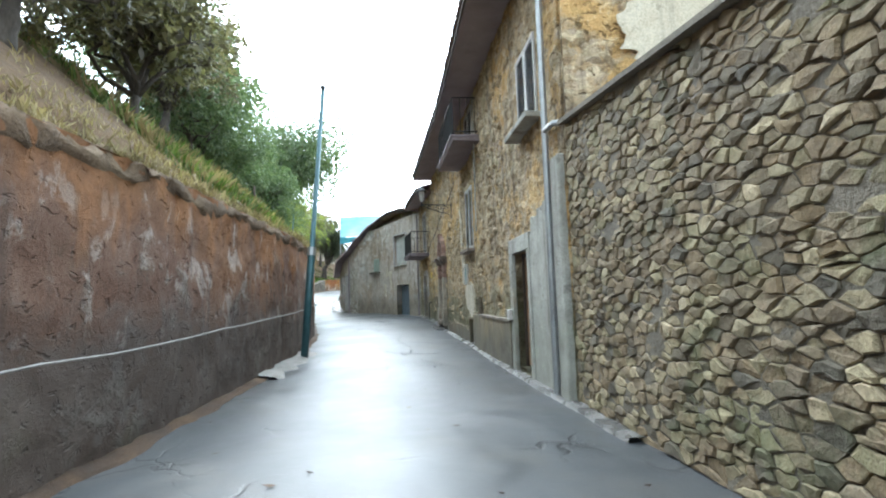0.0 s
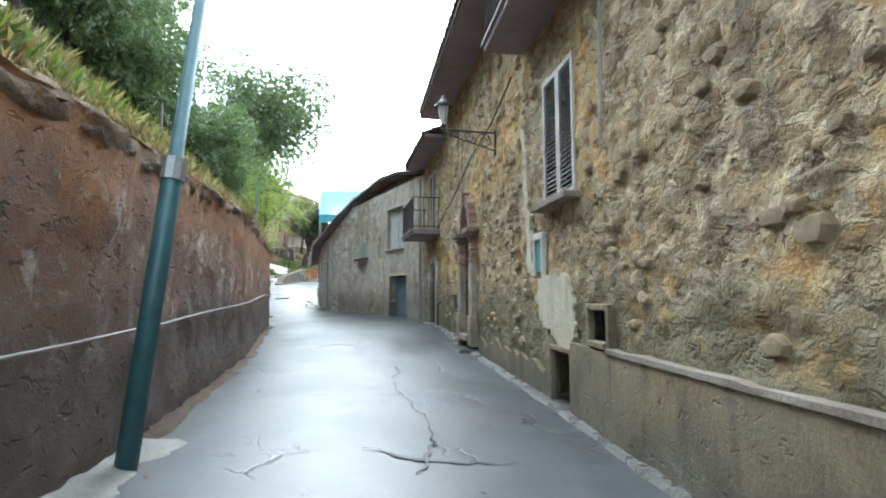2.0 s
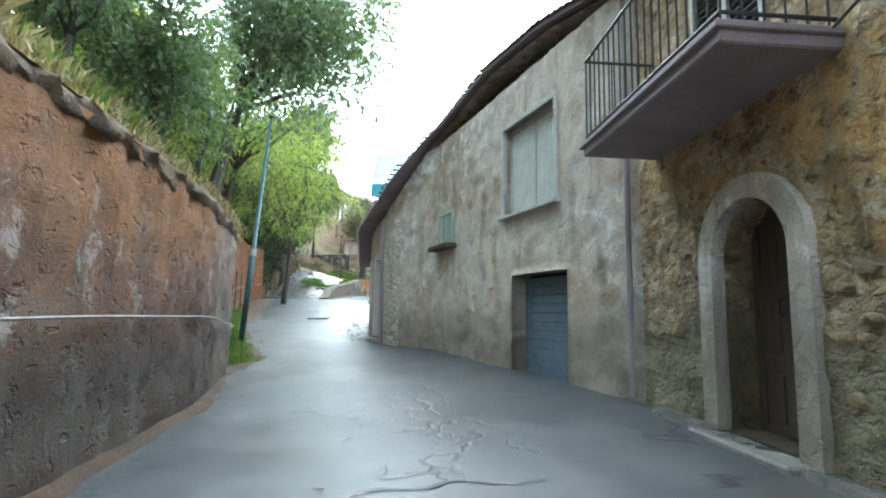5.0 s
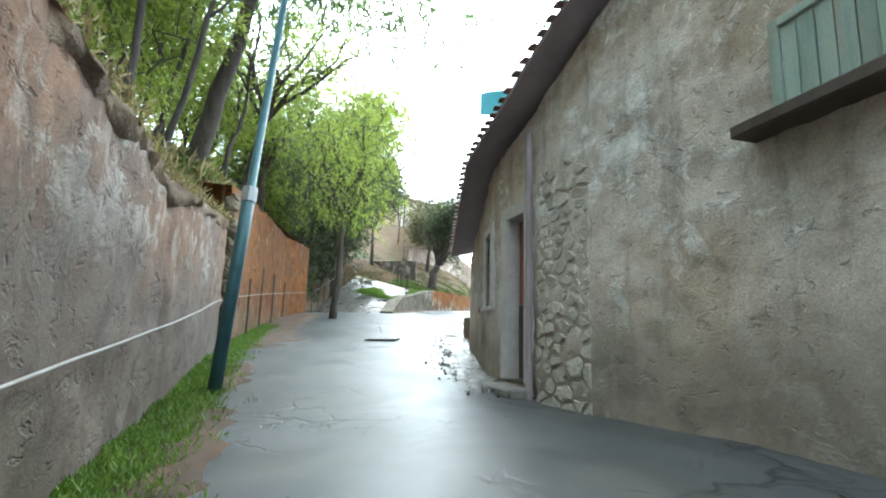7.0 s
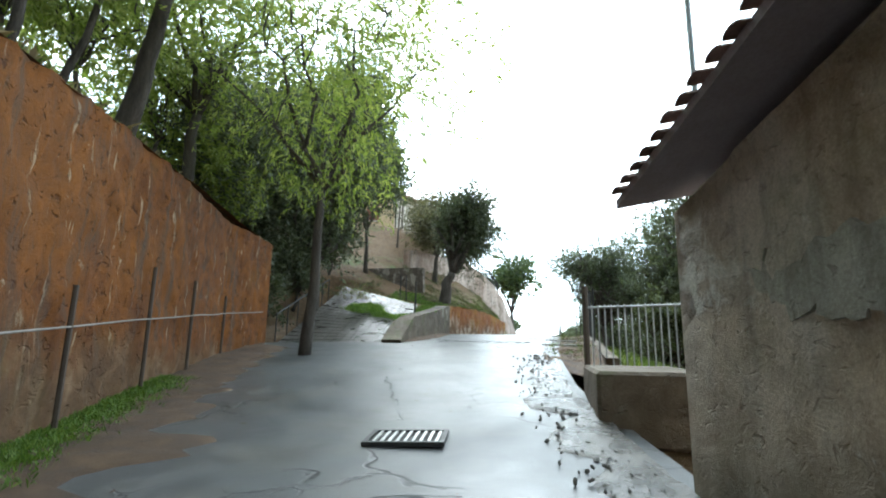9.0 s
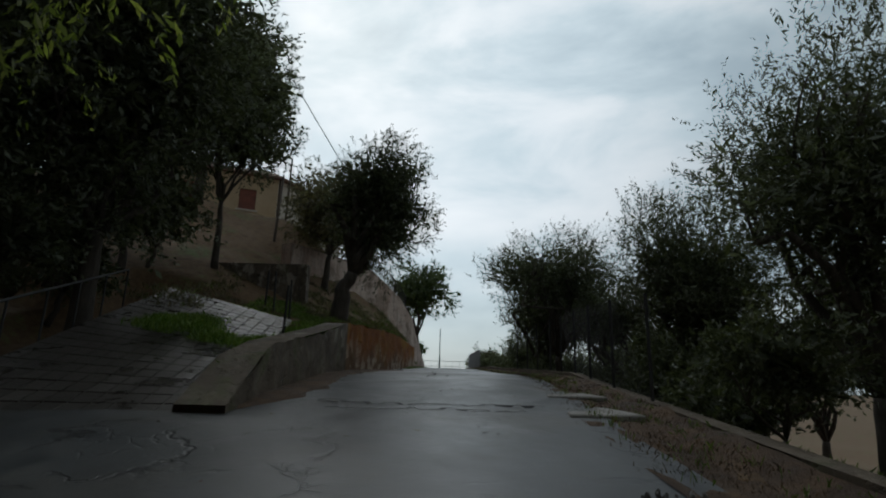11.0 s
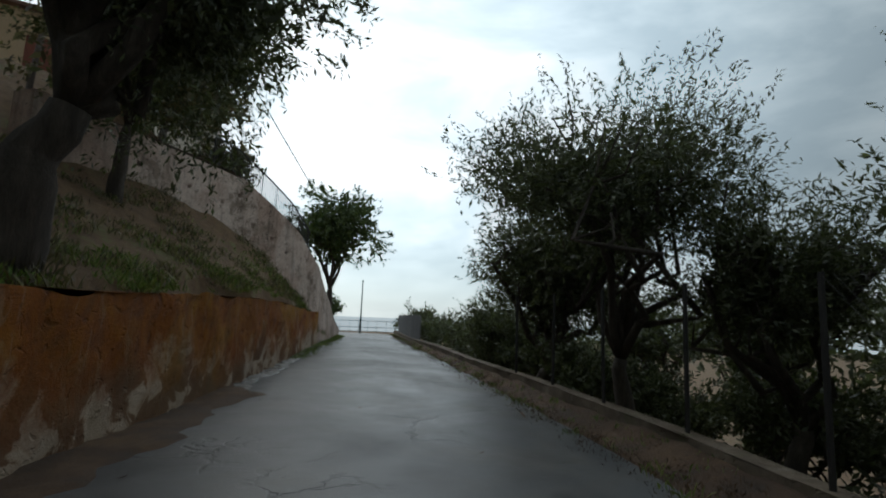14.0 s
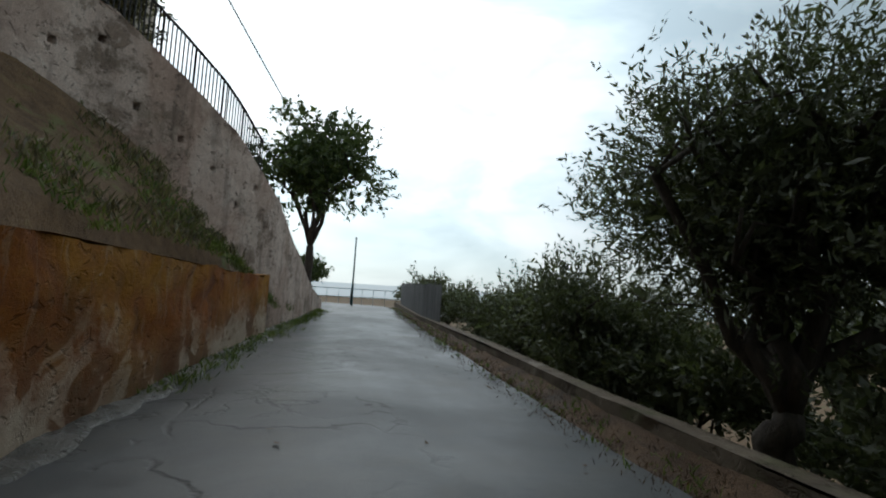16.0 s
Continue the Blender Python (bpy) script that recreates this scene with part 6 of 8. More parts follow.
# the body behind the front and its roof
BACK = [(7.6, 23.6), (5.5, 37.6)]
for name, mat in (("roof", M_TILE), ("back_wall", M_GREY)):
    bm = bmesh.new()
    rows = []
    for i in range(13):
        u = i / 12
        s = 0.05 + (grey.length - 0.1) * u
        bx, by = BACK[0][0] + (BACK[1][0] - BACK[0][0]) * u, BACK[0][1] + (BACK[1][1] - BACK[0][1]) * u
        z = top_y(s)
        if name == "roof":
            f0 = grey.pt(s, -0.3, z + 0.16)
            rows.append([bm.verts.new(q) for q in (f0, (bx, by, z + 0.5), (bx, by, z + 0.62), f0 + Vector((0, 0, 0.08)))])
        else:
            rows.append([bm.verts.new(q) for q in ((bx, by, -0.1), (bx - 0.3, by, -0.1), (bx - 0.3, by, z + 0.45), (bx, by, z + 0.45))])
    for a, b in zip(rows, rows[1:]):
        for k in range(4):
            bm.faces.new((a[k], a[(k + 1) % 4], b[(k + 1) % 4], b[k]))
    bm.faces.new(rows[0])
    bm.faces.new(rows[-1][::-1])
    bmesh.ops.recalc_face_normals(bm, faces=bm.faces)
    part(name, bm, mat, grey_house)
# window with pale frame and curtain
o = GO["window"]


def casement(line, o, n, house, label, mats=(M_FRAME, M_CURTAIN), bars=1, sill=0.12, trim=0.09, glass=True):
    w = new("window")
    w.parent = house
    tagged(w, label)
    s0, s1, z0, z1 = o
    bm = bmesh.new()
    for a, b, c, d in ((s0, s0 + 0.06, z0, z1), (s1 - 0.06, s1, z0, z1), (s0 + 0.06, s1 - 0.06, z0, z0 + 0.06), (s0 + 0.06, s1 - 0.06, z1 - 0.06, z1)):
        line.box(bm, a, b, c, d, n - 0.06, n)
    for i in range(bars):
        m = s0 + (s1 - s0) * (i + 1) / (bars + 1)
        line.box(bm, m - 0.035, m + 0.035, z0 + 0.06, z1 - 0.06, n - 0.055, n - 0.003)
    part("window_frame", bm, mats[0], w)
    for i in range(bars + 1):
        a = s0 + (s1 - s0) * i / (bars + 1) + 0.05
        b = s0 + (s1 - s0) * (i + 1) / (bars + 1) - 0.05
        if glass:
            bm = bmesh.new()
            line.box(bm, a, b, z0 + 0.05, z1 - 0.05, n - 0.035, n - 0.03)
            part("pane", bm, M_GLASS, w, "dull window glass")
        bm = bmesh.new()
        if mats[1] is None:
            # near-black panel in place of the room's shade
            line.box(bm, a - 0.05, b + 0.05, z0, z1, n - 0.3, n - 0.26)
            part("dark_interior", bm, M_SHADEBLACK, w)
            continue
        m = 14
        for j in range(m):
            u0, u1 = a + (b - a) * j / m, a + (b - a) * (j + 1) / m
            d0, d1 = (0.008 if j % 2 else -0.008), (-0.008 if j % 2 else 0.008)
            p = [line.pt(u0, n - 0.022 + d0, z0 + 0.07), line.pt(u1, n - 0.022 + d1, z0 + 0.07), line.pt(u1, n - 0.022 + d1, z1 - 0.07), line.pt(u0, n - 0.022 + d0, z1 - 0.07)]
            bm.faces.new([bm.verts.new(q) for q in p])
        part("blind", bm, mats[1], w, "pale ribbed blind")
    if trim:
        for nm, a, b, c, d in (("jamb", s0 - trim, s0, z0, z1), ("jamb", s1, s1 + trim, z0, z1), ("head", s0 - trim, s1 + trim, z1, z1 + trim)):
            bm = bmesh.new()
            line.box(bm, a, b, c, d, -0.05, 0.05, 0.006)
            part(nm, bm, M_FRAME, w, "worn white surround")
    bm = bmesh.new()
    line.box(bm, s0 - 0.1, s1 + 0.1, z0 - 0.06, z0, -0.15, sill, 0.008)
    part("sill", bm, M_FRAME if trim else M_DARKWOOD, w, "thin projecting sill")
    return w


casement(grey, o, -0.12, grey_house, "tall window with white frame and pale ribbed blind", bars=1)
o = GO["garage"]
shade_panel(grey, o, 0.40, grey_house)
gdoor = new("garage_door")
gdoor.parent = grey_house
tagged(gdoor, "faded blue-grey slatted garage door")
for i in range(11):
    z = o[2] + (o[3] - o[2] - 0.05) * i / 11
    bm = bmesh.new()
    grey.box(bm, o[0] + 0.02, o[1] - 0.02, z, z + (o[3] - o[2]) / 11 - 0.012, -0.32, -0.27, 0.006)
    part("slat", bm, M_BLUEGREY, gdoor)
bm = bmesh.new()
grey.box(bm, gyl(27.8), gyl(28.95), 2.95, 3.06, -0.2, 0.26, 0.015)
part("sill", bm, M_DARKWOOD, grey_house, "dark projecting sill")
shut = new("shutter")
shut.parent = grey_house
tagged(shut, "closed board shutter in washed-out sea-green paint")
s0, s1 = gyl(28.02), gyl(28.66)
for i in range(5):
    bm = bmesh.new()
    grey.box(bm, s0 + (s1 - s0) * i / 5 + 0.006, s0 + (s1 - s0) * (i + 1) / 5 - 0.006, 3.08, 3.8, -0.03, 0.03 + 0.004 * (i % 2), 0.004)
    part("board", bm, M_SEAGREEN, shut)
for a, b, c, d in ((s0 - 0.09, s0, 3.06, 3.88), (s1, s1 + 0.09, 3.06, 3.88), (s0, s1, 3.8, 3.88)):
    bm = bmesh.new()
    grey.box(bm, a, b, c, d, -0.03, 0.055, 0.01)
    part("frame", bm, M_SEAGREEN, shut)
# door with pale frame, red upper half
o = GO["door"]
gd = new("door")
gd.parent = grey_house
tagged(gd, "pale framed door with rust-red upper half")
bm = bmesh.new()
grey.box(bm, o[0] + 0.06, o[1] - 0.06, o[2] + 0.02, 1.75, -0.22, -0.17, 0.006)
part("lower_leaf", bm, M_DARKWOOD, gd, "dark lower half")
bm = bmesh.new()
grey.box(bm, o[0] + 0.06, o[1] - 0.06, 1.76, o[3] - 0.06, -0.22, -0.18, 0.006)
part("upper_leaf", bm, M_REDPAINT, gd, "rust-red upper half")
bm = bmesh.new()
for a, b, c, d in ((o[0] - 0.12, o[0] + 0.05, o[2], o[3] + 0.13), (o[1] - 0.05, o[1] + 0.12, o[2], o[3] + 0.13), (o[0] + 0.05, o[1] - 0.05, o[3] - 0.05, o[3] + 0.13)):
    grey.box(bm, a, b, c, d, -0.24, 0.05, 0.01)
part("door_frame", bm, M_FRAME, gd, "wide pale frame")
bm = bmesh.new()
grey.box(bm, o[0] - 0.15, o[1] + 0.15, 0.30, 0.63, -0.3, 0.35, 0.03)
part("step", bm, M_CONC, gd, "concrete doorstep")
casement(grey, GO["window3"], -0.14, grey_house, "dark glazed window with wide pale surround", (M_DARKWOOD, None), bars=1, sill=0.10, trim=0.13)
# ragged remnants of old pale plaster
for pts in ([(25.98, 1.96), (26.27, 1.91), (26.31, 2.43), (26.51, 2.95), (26.08, 2.99), (26.12, 2.42)], [(26.57, 2.67), (26.88, 2.62), (26.84, 3.09), (26.63, 3.14)], [(26.88, 1.45), (27.08, 1.51), (27.13, 2.22), (26.94, 2.21)]):
    patch(grey, [(gyl(y), z) for y, z in pts], 0.03, "plaster_patch", M_CREAM, grey_house, "ragged remnant of pale plaster")
for pts in ([(33.82, 2.45), (33.86, 1.5), (34.0, 1.05), (34.25, 1.1), (34.2, 1.9), (34.55, 1.75), (34.7, 2.15), (35.3, 2.2), (35.6, 2.5), (34.9, 2.55), (34.4, 2.65)], [(33.85, 0.98), (34.4, 0.95), (34.45, 0.72), (33.9, 0.75)]):
    patch(grey, [(gyl(y), z) for y, z in pts], 0.022, "plaster_patch", M_PATCH, grey_house, "pale crusted salt bloom on the render")
# drain pipe beside bare stones
bm = bmesh.new()
tube(bm, [grey.pt(gyl(31.32), 0.09, 0.25), grey.pt(gyl(31.32), 0.09, 4.1)], 0.045, 8)
part("drain_pipe", bm, M_SOFFIT, grey_house, "dull drain pipe")
bm = bmesh.new()
tube(bm, [grey.pt(0.12, 0.09, 0.5), grey.pt(0.12, 0.09, 5.6)], 0.035, 8)
part("drain_pipe", bm, M_SOFFIT, grey_house, "dull drain pipe")

# teal tarpaulin lean-to that rises behind the eave of the house
shelter = thing("tarpaulin_shelter", (-6.5, 33.9, 4.0), "teal tarpaulin sloping on a light metal frame behind the eave", "shelter")
Q = [(-6.62, 33.8, 6.0), (-3.9, 33.5, 6.0), (-4.0, 36.0, 7.9), (-7.05, 36.1, 7.9)]
for x, y, z in Q:
    bm = bmesh.new()
    tube(bm, [(x, y, 4.0), (x, y, z + 0.03)], 0.022, 6)
    part("post", bm, M_STEEL, shelter)
for a, b in ((0, 1), (1, 2), (2, 3), (3, 0)):
    bm = bmesh.new()
    tube(bm, [Q[a], Q[b]], 0.018, 6)
    part("rail", bm, M_STEEL, shelter)
bm = bmesh.new()
nn = 14
g = [[None] * (nn + 1) for _ in range(nn + 1)]
for i in range(nn + 1):
    for j in range(nn + 1):
        u, w = i / nn, j / nn
        p = Vector(Q[0]).lerp(Vector(Q[1]), u).lerp(Vector(Q[3]).lerp(Vector(Q[2]), u), w)
        g[i][j] = bm.verts.new((p.x, p.y, p.z + 0.03 - 0.10 * math.sin(u * math.pi) * math.sin(w * math.pi) + 0.03 * fbm(p.x * 2, p.y * 2, 0, 2)))
for i in range(nn):
    for j in range(nn):
        bm.faces.new((g[i][j], g[i + 1][j], g[i + 1][j + 1], g[i][j + 1]))
part("tarpaulin", bm, M_TEAL, shelter, "teal tarpaulin", True)
bm = bmesh.new()
p, q = Q[0], Q[1]
rows = []
for k in range(17):
    u = k / 16
    x, y = p[0] + (q[0] - p[0]) * u, p[1] + (q[1] - p[1]) * u
    d = 0.03 * math.sin(u * 22)
    rows.append((bm.verts.new((x + d, y - 0.03 + d, 5.55 + 0.03 * fbm(x * 3, 0, 0, 2))), bm.verts.new((x, y - 0.02, 6.02))))
for r0, r1 in zip(rows, rows[1:]):
    bm.faces.new((r0[0], r1[0], r1[1], r0[1]))
part("side_flap", bm, M_TEAL, shelter, "teal front flap", True)

rng = np.random.default_rng(7)

# ---- poles and wires ----
def lamp_pole(base, top, r0, r1, label, collar=None, head=None):
    pole = thing("street_lamp" if head else "utility_pole", base, label, "street lamp" if head else "pole", "poles along the lane")
    b, t = Vector(base), Vector(top)
    bm = bmesh.new()
    tube(bm, [b - (t - b).normalized() * 0.15, b.lerp(t, 0.36), b.lerp(t, 0.365), t], [r0, r0, r1, r1 * 0.8], 10)
    part("shaft", bm, M_POLE, pole, "", True)
    if collar:
        bm = bmesh.new()
        tube(bm, [b.lerp(t, 0.35), b.lerp(t, 0.38)], r0 * 1.18, 10)
        part("collar", bm, M_STEEL, pole, "grey metal collar")
    bm = bmesh.new()
    tube(bm, [t, t + Vector((0, 0, 0.10))], [r1 * 0.8, r1 * 1.3], 8)
    part("cap", bm, M_IRON, pole)
    return pole


lamp_pole((-2.34, 8.25, 0.12), (-2.05, 9.05, 6.6), 0.085, 0.06, "tall blue-green painted steel pole leaning slightly", True)
lamp_pole((-9.25, 30.05, 0.6), (-9.2, 30.9, 7.4), 0.085, 0.06, "tall blue-green painted steel pole on the grass verge", True)
lamp_pole((-9.8, 89.6, 2.45), (-9.8, 89.6, 6.3), 0.07, 0.05, "dark steel pole at the bend")


def plain_pole(base, top, r, label, mat):
    bm = bmesh.new()
    tube(bm, [Vector(base) - Vector((0, 0, 0.3)), base, top], [r, r, r * 0.7], 8)
    ob = part("utility_pole", bm, mat, None, label, True)
    return tagged(ob, category="pole")


plain_pole((-21.0, 75.0, terrain_z(-21.0, 75.0)), (-20.9, 75.0, 17.3), 0.10, "dark utility pole behind the hill house", M_DARKWOOD)
plain_pole((-18.6, 66.0, terrain_z(-18.6, 66.0)), (-18.5, 66.2, 12.6), 0.075, "thin wooden pole beside the house yard", M_DARKWOOD)
plain_pole((-10.1, 22.1, terrain_z(-10.1, 22.1)), (-10.0, 22.1, 9.2), 0.06, "thin grey post on the hillside", M_STEEL)
plain_pole((-6.2, 15.6, terrain_z(-6.2, 15.6)), (-6.2, 15.6, terrain_z(-6.2, 15.6) + 1.3), 0.05, "short wooden post on the slope", M_DARKWOOD)
bm = bmesh.new()
A, B = Vector((-19.2, 66.7, 19.4)), Vector((-13.4, 86.5, 12.0))
tube(bm, [A.lerp(B, u) - Vector((0, 0, 0.5 * u * (1 - u))) for u in np.linspace(0, 1, 14)], 0.03, 5)
tagged(part("cable", bm, M_BLACK), "black overhead cable sagging between pole and tree", "cable")
bm = bmesh.new()
A, B = Vector((-20.9, 75.0, 17.2)), Vector((-48, 62, 22))
tube(bm, [A.lerp(B, u) - Vector((0, 0, 1.4 * u * (1 - u))) for u in np.linspace(0, 1, 14)], 0.02, 4)
tagged(part("cable", bm, M_BLACK), "black overhead cable sagging over the hillside", "cable")

# ---- the house on the hill ----
hill = thing("hill_house", (-23, 76, 9), "two-storey beige house with a hipped roof on the hill", "house")
C = Vector((-21.7, 75.0))
W = Vector((-0.92, -0.40)).normalized()   # along the front, away from the corner
D = Vector((0.40, 0.92)).normalized()     # along the side
hl = Line([(C.x, C.y), (C.x + W.x * 9, C.y + W.y * 9)], 1 if Vector((-W.y, W.x)).dot(Vector((0, -1))) > 0 else -1)
hs = Line([(C.x, C.y), (C.x + D.x * 8, C.y + D.y * 8)], -1 if Vector((-D.y, D.x)).dot(Vector((1, 0))) < 0 else 1)
HZ, HE = 8.3, 15.6
win = (1.4, 2.5, 13.1, 14.6)
v, f = skin(hl, lambda s: HZ, lambda s: HE, [win, (5.4, 6.5, 13.1, 14.6), (2.2, 4.6, 8.6, 10.8)], 0.5, 0.01, thick=0.3)
data_part("wall", v, f, M_HOUSE, hill, "beige plaster")
v, f = skin(hs, lambda s: HZ, lambda s: HE, [(5, 6, 12.9, 14.3)], 0.5, 0.01, thick=0.3)
data_part("wall", v, f, M_HOUSE2, hill, "pale plaster")
for w_ in (win, (5.4, 6.5, 13.1, 14.6)):
    bm = bmesh.new()
    hl.box(bm, w_[0], w_[1], w_[2], w_[3], -0.16, -0.1, 0.02)
    part("shutter", bm, M_REDPAINT, hill, "dark red closed shutter")
    bm = bmesh.new()
    hl.box(bm, w_[0] - 0.15, w_[1] + 0.15, w_[2] - 0.1, w_[2], -0.1, 0.12)
    part("sill", bm, M_HOUSE2, hill)
bm = bmesh.new()
hl.box(bm, -0.2, 9.0, 11.6, 11.85, -0.1, 1.1, 0.02)
part("balcony_slab", bm, M_HOUSE2, hill, "pale balcony slab")
bm = bmesh.new()
hl.box(bm, 0.2, 9.0, 11.85, 12.6, 1.0, 1.08)
part("balcony_parapet", bm, M_HOUSE, hill)
shade_panel(hl, (2.2, 4.6, 8.6, 10.8), 0.25, hill)
bm = bmesh.new()
h0, h1 = C - D * 0.5 - W * 0.6, C + W * 9.6 - D * 0.5
e0, e1 = h0 + D * 9, h1 + D * 9
r0, r1 = (h0 + e0) / 2 + W * 3.5, (h1 + e1) / 2 - W * 3.5
q = [bm.verts.new((p.x, p.y, z)) for p, z in ((h0, HE), (h1, HE), (e1, HE), (e0, HE), (h0, HE + 0.16), (h1, HE + 0.16), (e1, HE + 0.16), (e0, HE + 0.16), (r0, HE + 1.5), (r1, HE + 1.5))]
for fc in ((0, 1, 2, 3), (0, 1, 5, 4), (1, 2, 6, 5), (2, 3, 7, 6), (3, 0, 4, 7), (4, 5, 9, 8), (5, 6, 9), (6, 7, 8, 9), (7, 4, 8)):
    bm.faces.new([q[k] for k in fc])
bmesh.ops.recalc_face_normals(bm, faces=bm.faces)
part("roof", bm, M_TILE, hill, "brown tiled hipped roof")
bm = bmesh.new()
tube(bm, [hs.pt(0.1, 0.06, HZ), hs.pt(0.1, 0.06, HE + 0.3)], 0.07, 8)
part("drain_pipe", bm, M_DARKWOOD, hill, "dark corner drain pipe")

# ---- paved ramp up to the house ----
ramp_t = thing("paved_ramp", (-14.5, 48, 2.2), "steep ramp of wet grey stone pavers", "ramp", kind="structure")
A0, A1 = Vector((-16.4, 46.5, 2.02)), Vector((-12.75, 46.7, 2.08))
B0, B1 = Vector((-18.2, 56.0, 4.9)), Vector((-13.75, 53.4, 3.75))
bm = bmesh.new()
hexa(bm, [A0 - Vector((0, 0, 0.4)), A1 - Vector((0, 0, 0.4)), B1 - Vector((0, 0, 0.4)), B0 - Vector((0, 0, 0.4)), A0, A1, B1, B0])
part("bed", bm, M_PAVER, ramp_t)
rows_n, cols_n = 22, 13
for i in range(rows_n):
    for j in range(cols_n):
        if i * cols_n + j >= 290:
            break
        u0, u1 = i / rows_n + 0.002, (i + 1) / rows_n - 0.003
        w0, w1 = j / cols_n + 0.003, (j + 1) / cols_n - 0.004
        P = [A0.lerp(A1, w).lerp(B0.lerp(B1, w), u) for u, w in ((u0, w0), (u0, w1), (u1, w1), (u1, w0))]
        lift = random.uniform(0.005, 0.012)
        bm = bmesh.new()
        hexa(bm, [p - Vector((0, 0, 0.02)) for p in P] + [p + Vector((0, 0, lift + random.uniform(-0.002, 0.003))) for p in P])
        part("paver", bm, M_PAVER, ramp_t)
rr = thing("handrail", (-16.2, 47, 2.2), "short dark metal handrail beside the ramp", "railing")
for i in range(7):
    p = A0.lerp(B0, i / 9)
    bm = bmesh.new()
    tube(bm, [p + Vector((-0.05, 0, -0.1)), p + Vector((-0.05, 0, 0.9))], 0.02, 6)
    part("post", bm, M_IRON, rr)
bm = bmesh.new()
tube(bm, [A0 + Vector((-0.05, 0, 0.9)), A0.lerp(B0, 6 / 9) + Vector((-0.05, 0, 0.9))], 0.025, 6)
part("rail", bm, M_IRON, rr)
# yard posts on the grass by the ramp
for x, y in ((-13.9, 53.7), (-14.6, 54.6), (-15.2, 55.6), (-13.4, 51.6)):
    z = max(terrain_z(x, y), 3.2)
    bm = bmesh.new()
    tube(bm, [(x, y, z - 0.2), (x + random.uniform(-0.05, 0.05), y, z + 1.15)], 0.03, 6)
    tagged(part("fence_post", bm, M_IRON), "thin dark fence post on the grass bank", "post", "posts by the ramp")
# the dark stained material also stands in for the balcony's shade
bm = bmesh.new()
box(bm, -20.5, 58.5, 4.2, -14.8, 58.9, 6.2)
tagged(part("yard_wall", bm, M_BANKWALL, None, "stained grey plastered yard wall below the house, toned dark for balcony shade", False, "structure"), category="wall")

# ---- drain grate in the road ----
grate = thing("drain_grate", (-9.6, 37.2, 1.1), "rectangular iron drain grate set in the asphalt", "grate")
gz = max(road_z(-9.95, 37.1), road_z(-9.25, 37.25)) + 0.012
ax_, ay_ = Vector((0.985, 0.10, 0.03)).normalized(), Vector((-0.10, 0.985, 0.06)).normalized()
o_ = Vector((-10.02, 36.95, gz))
P = lambda u, w, h=0.0: o_ + ax_ * u + ay_ * w + Vector((0, 0, h))
bm = bmesh.new()
for a, b, c, d in ((0, 0.8, 0, 0.05), (0, 0.8, 0.5, 0.55), (0, 0.05, 0.05, 0.5), (0.75, 0.8, 0.05, 0.5)):
    hexa(bm, [P(a, c, -0.03), P(b, c, -0.03), P(b, d, -0.03), P(a, d, -0.03), P(a, c, 0.012), P(b, c, 0.012), P(b, d, 0.012), P(a, d, 0.012)])
part("grate_frame", bm, M_IRON, grate)
for i in range(9):
    u = 0.09 + i * 0.077
    bm = bmesh.new()
    hexa(bm, [P(u, 0.05, -0.02), P(u + 0.03, 0.05, -0.02), P(u + 0.03, 0.5, -0.02), P(u, 0.5, -0.02), P(u, 0.05, 0.008), P(u + 0.03, 0.05, 0.008), P(u + 0.03, 0.5, 0.008), P(u, 0.5, 0.008)])
    part("bar", bm, M_STEEL, grate)
# flat near-black plate painted as the shade beneath the bars
bm = bmesh.new()
hexa(bm, [P(0.03, 0.03, -0.03), P(0.77, 0.03, -0.03), P(0.77, 0.52, -0.03), P(0.03, 0.52, -0.03), P(0.03, 0.03, -0.005), P(0.77, 0.03, -0.005), P(0.77, 0.52, -0.005), P(0.03, 0.52, -0.005)])
part("pit", bm, M_SHADEBLACK, grate)

# ---- gutter strip at the foot of the stone house, verge of cement on the left ----
vv, ff = [], []
ys = np.arange(1.3, 22.3, 0.3)
for y in ys:
    p = facade.pt(facade.of_y(float(y)), 0) if y > 2.9 else garden.pt(garden.of_y(float(y)), 0)
    z = road_z(p.x - 0.2, p.y) + 0.02
    w = 0.16 + 0.05 * fbm(y * 2, 0, 0, 2)
    vv += [(p.x + 0.1, y, z + 0.03), (p.x - w, y, z + 0.025 + 0.01 * fbm(y * 3, 1, 0, 2)), (p.x - w - 0.03, y, z - 0.05)]
for i in range(len(ys) - 1):
    for j in range(2):
        q = i * 3 + j
        ff.append((q, q + 1, q + 4, q + 3))
tagged(data_part("gutter_strip", vv, ff, M_WETGRIT, None, "pale cement strip along the foot of the house", True, "structure"), category="kerb")
vv, ff = [], []
ys = np.arange(5.3, 9.0, 0.12)
for y in ys:
    p = crest1.pt(crest1.of_y(float(y)), 0)
    z = road_z(p.x + 0.3, p.y) + 0.025
    w = 0.40 + 0.3 * fbm(y * 1.4, 2, 0, 4)
    for j in range(5):
        u = j / 4
        vv.append((p.x - 0.1 + (w + 0.1) * u, y + 0.05 * fbm(y, u, 0, 2), z + 0.08 * (1 - u) ** 1.5 + 0.04 * fbm(y * 5, u * 3, 2, 3) - (0.06 if j == 4 else 0)))
for i in range(len(ys) - 1):
    for j in range(4):
        q = i * 5 + j
        ff.append((q, q + 1, q + 6, q + 5))
tagged(data_part("cement_verge", vv, ff, M_CONC, None, "crumbling pale cement verge at the wall foot", True, "structure"), category="verge")

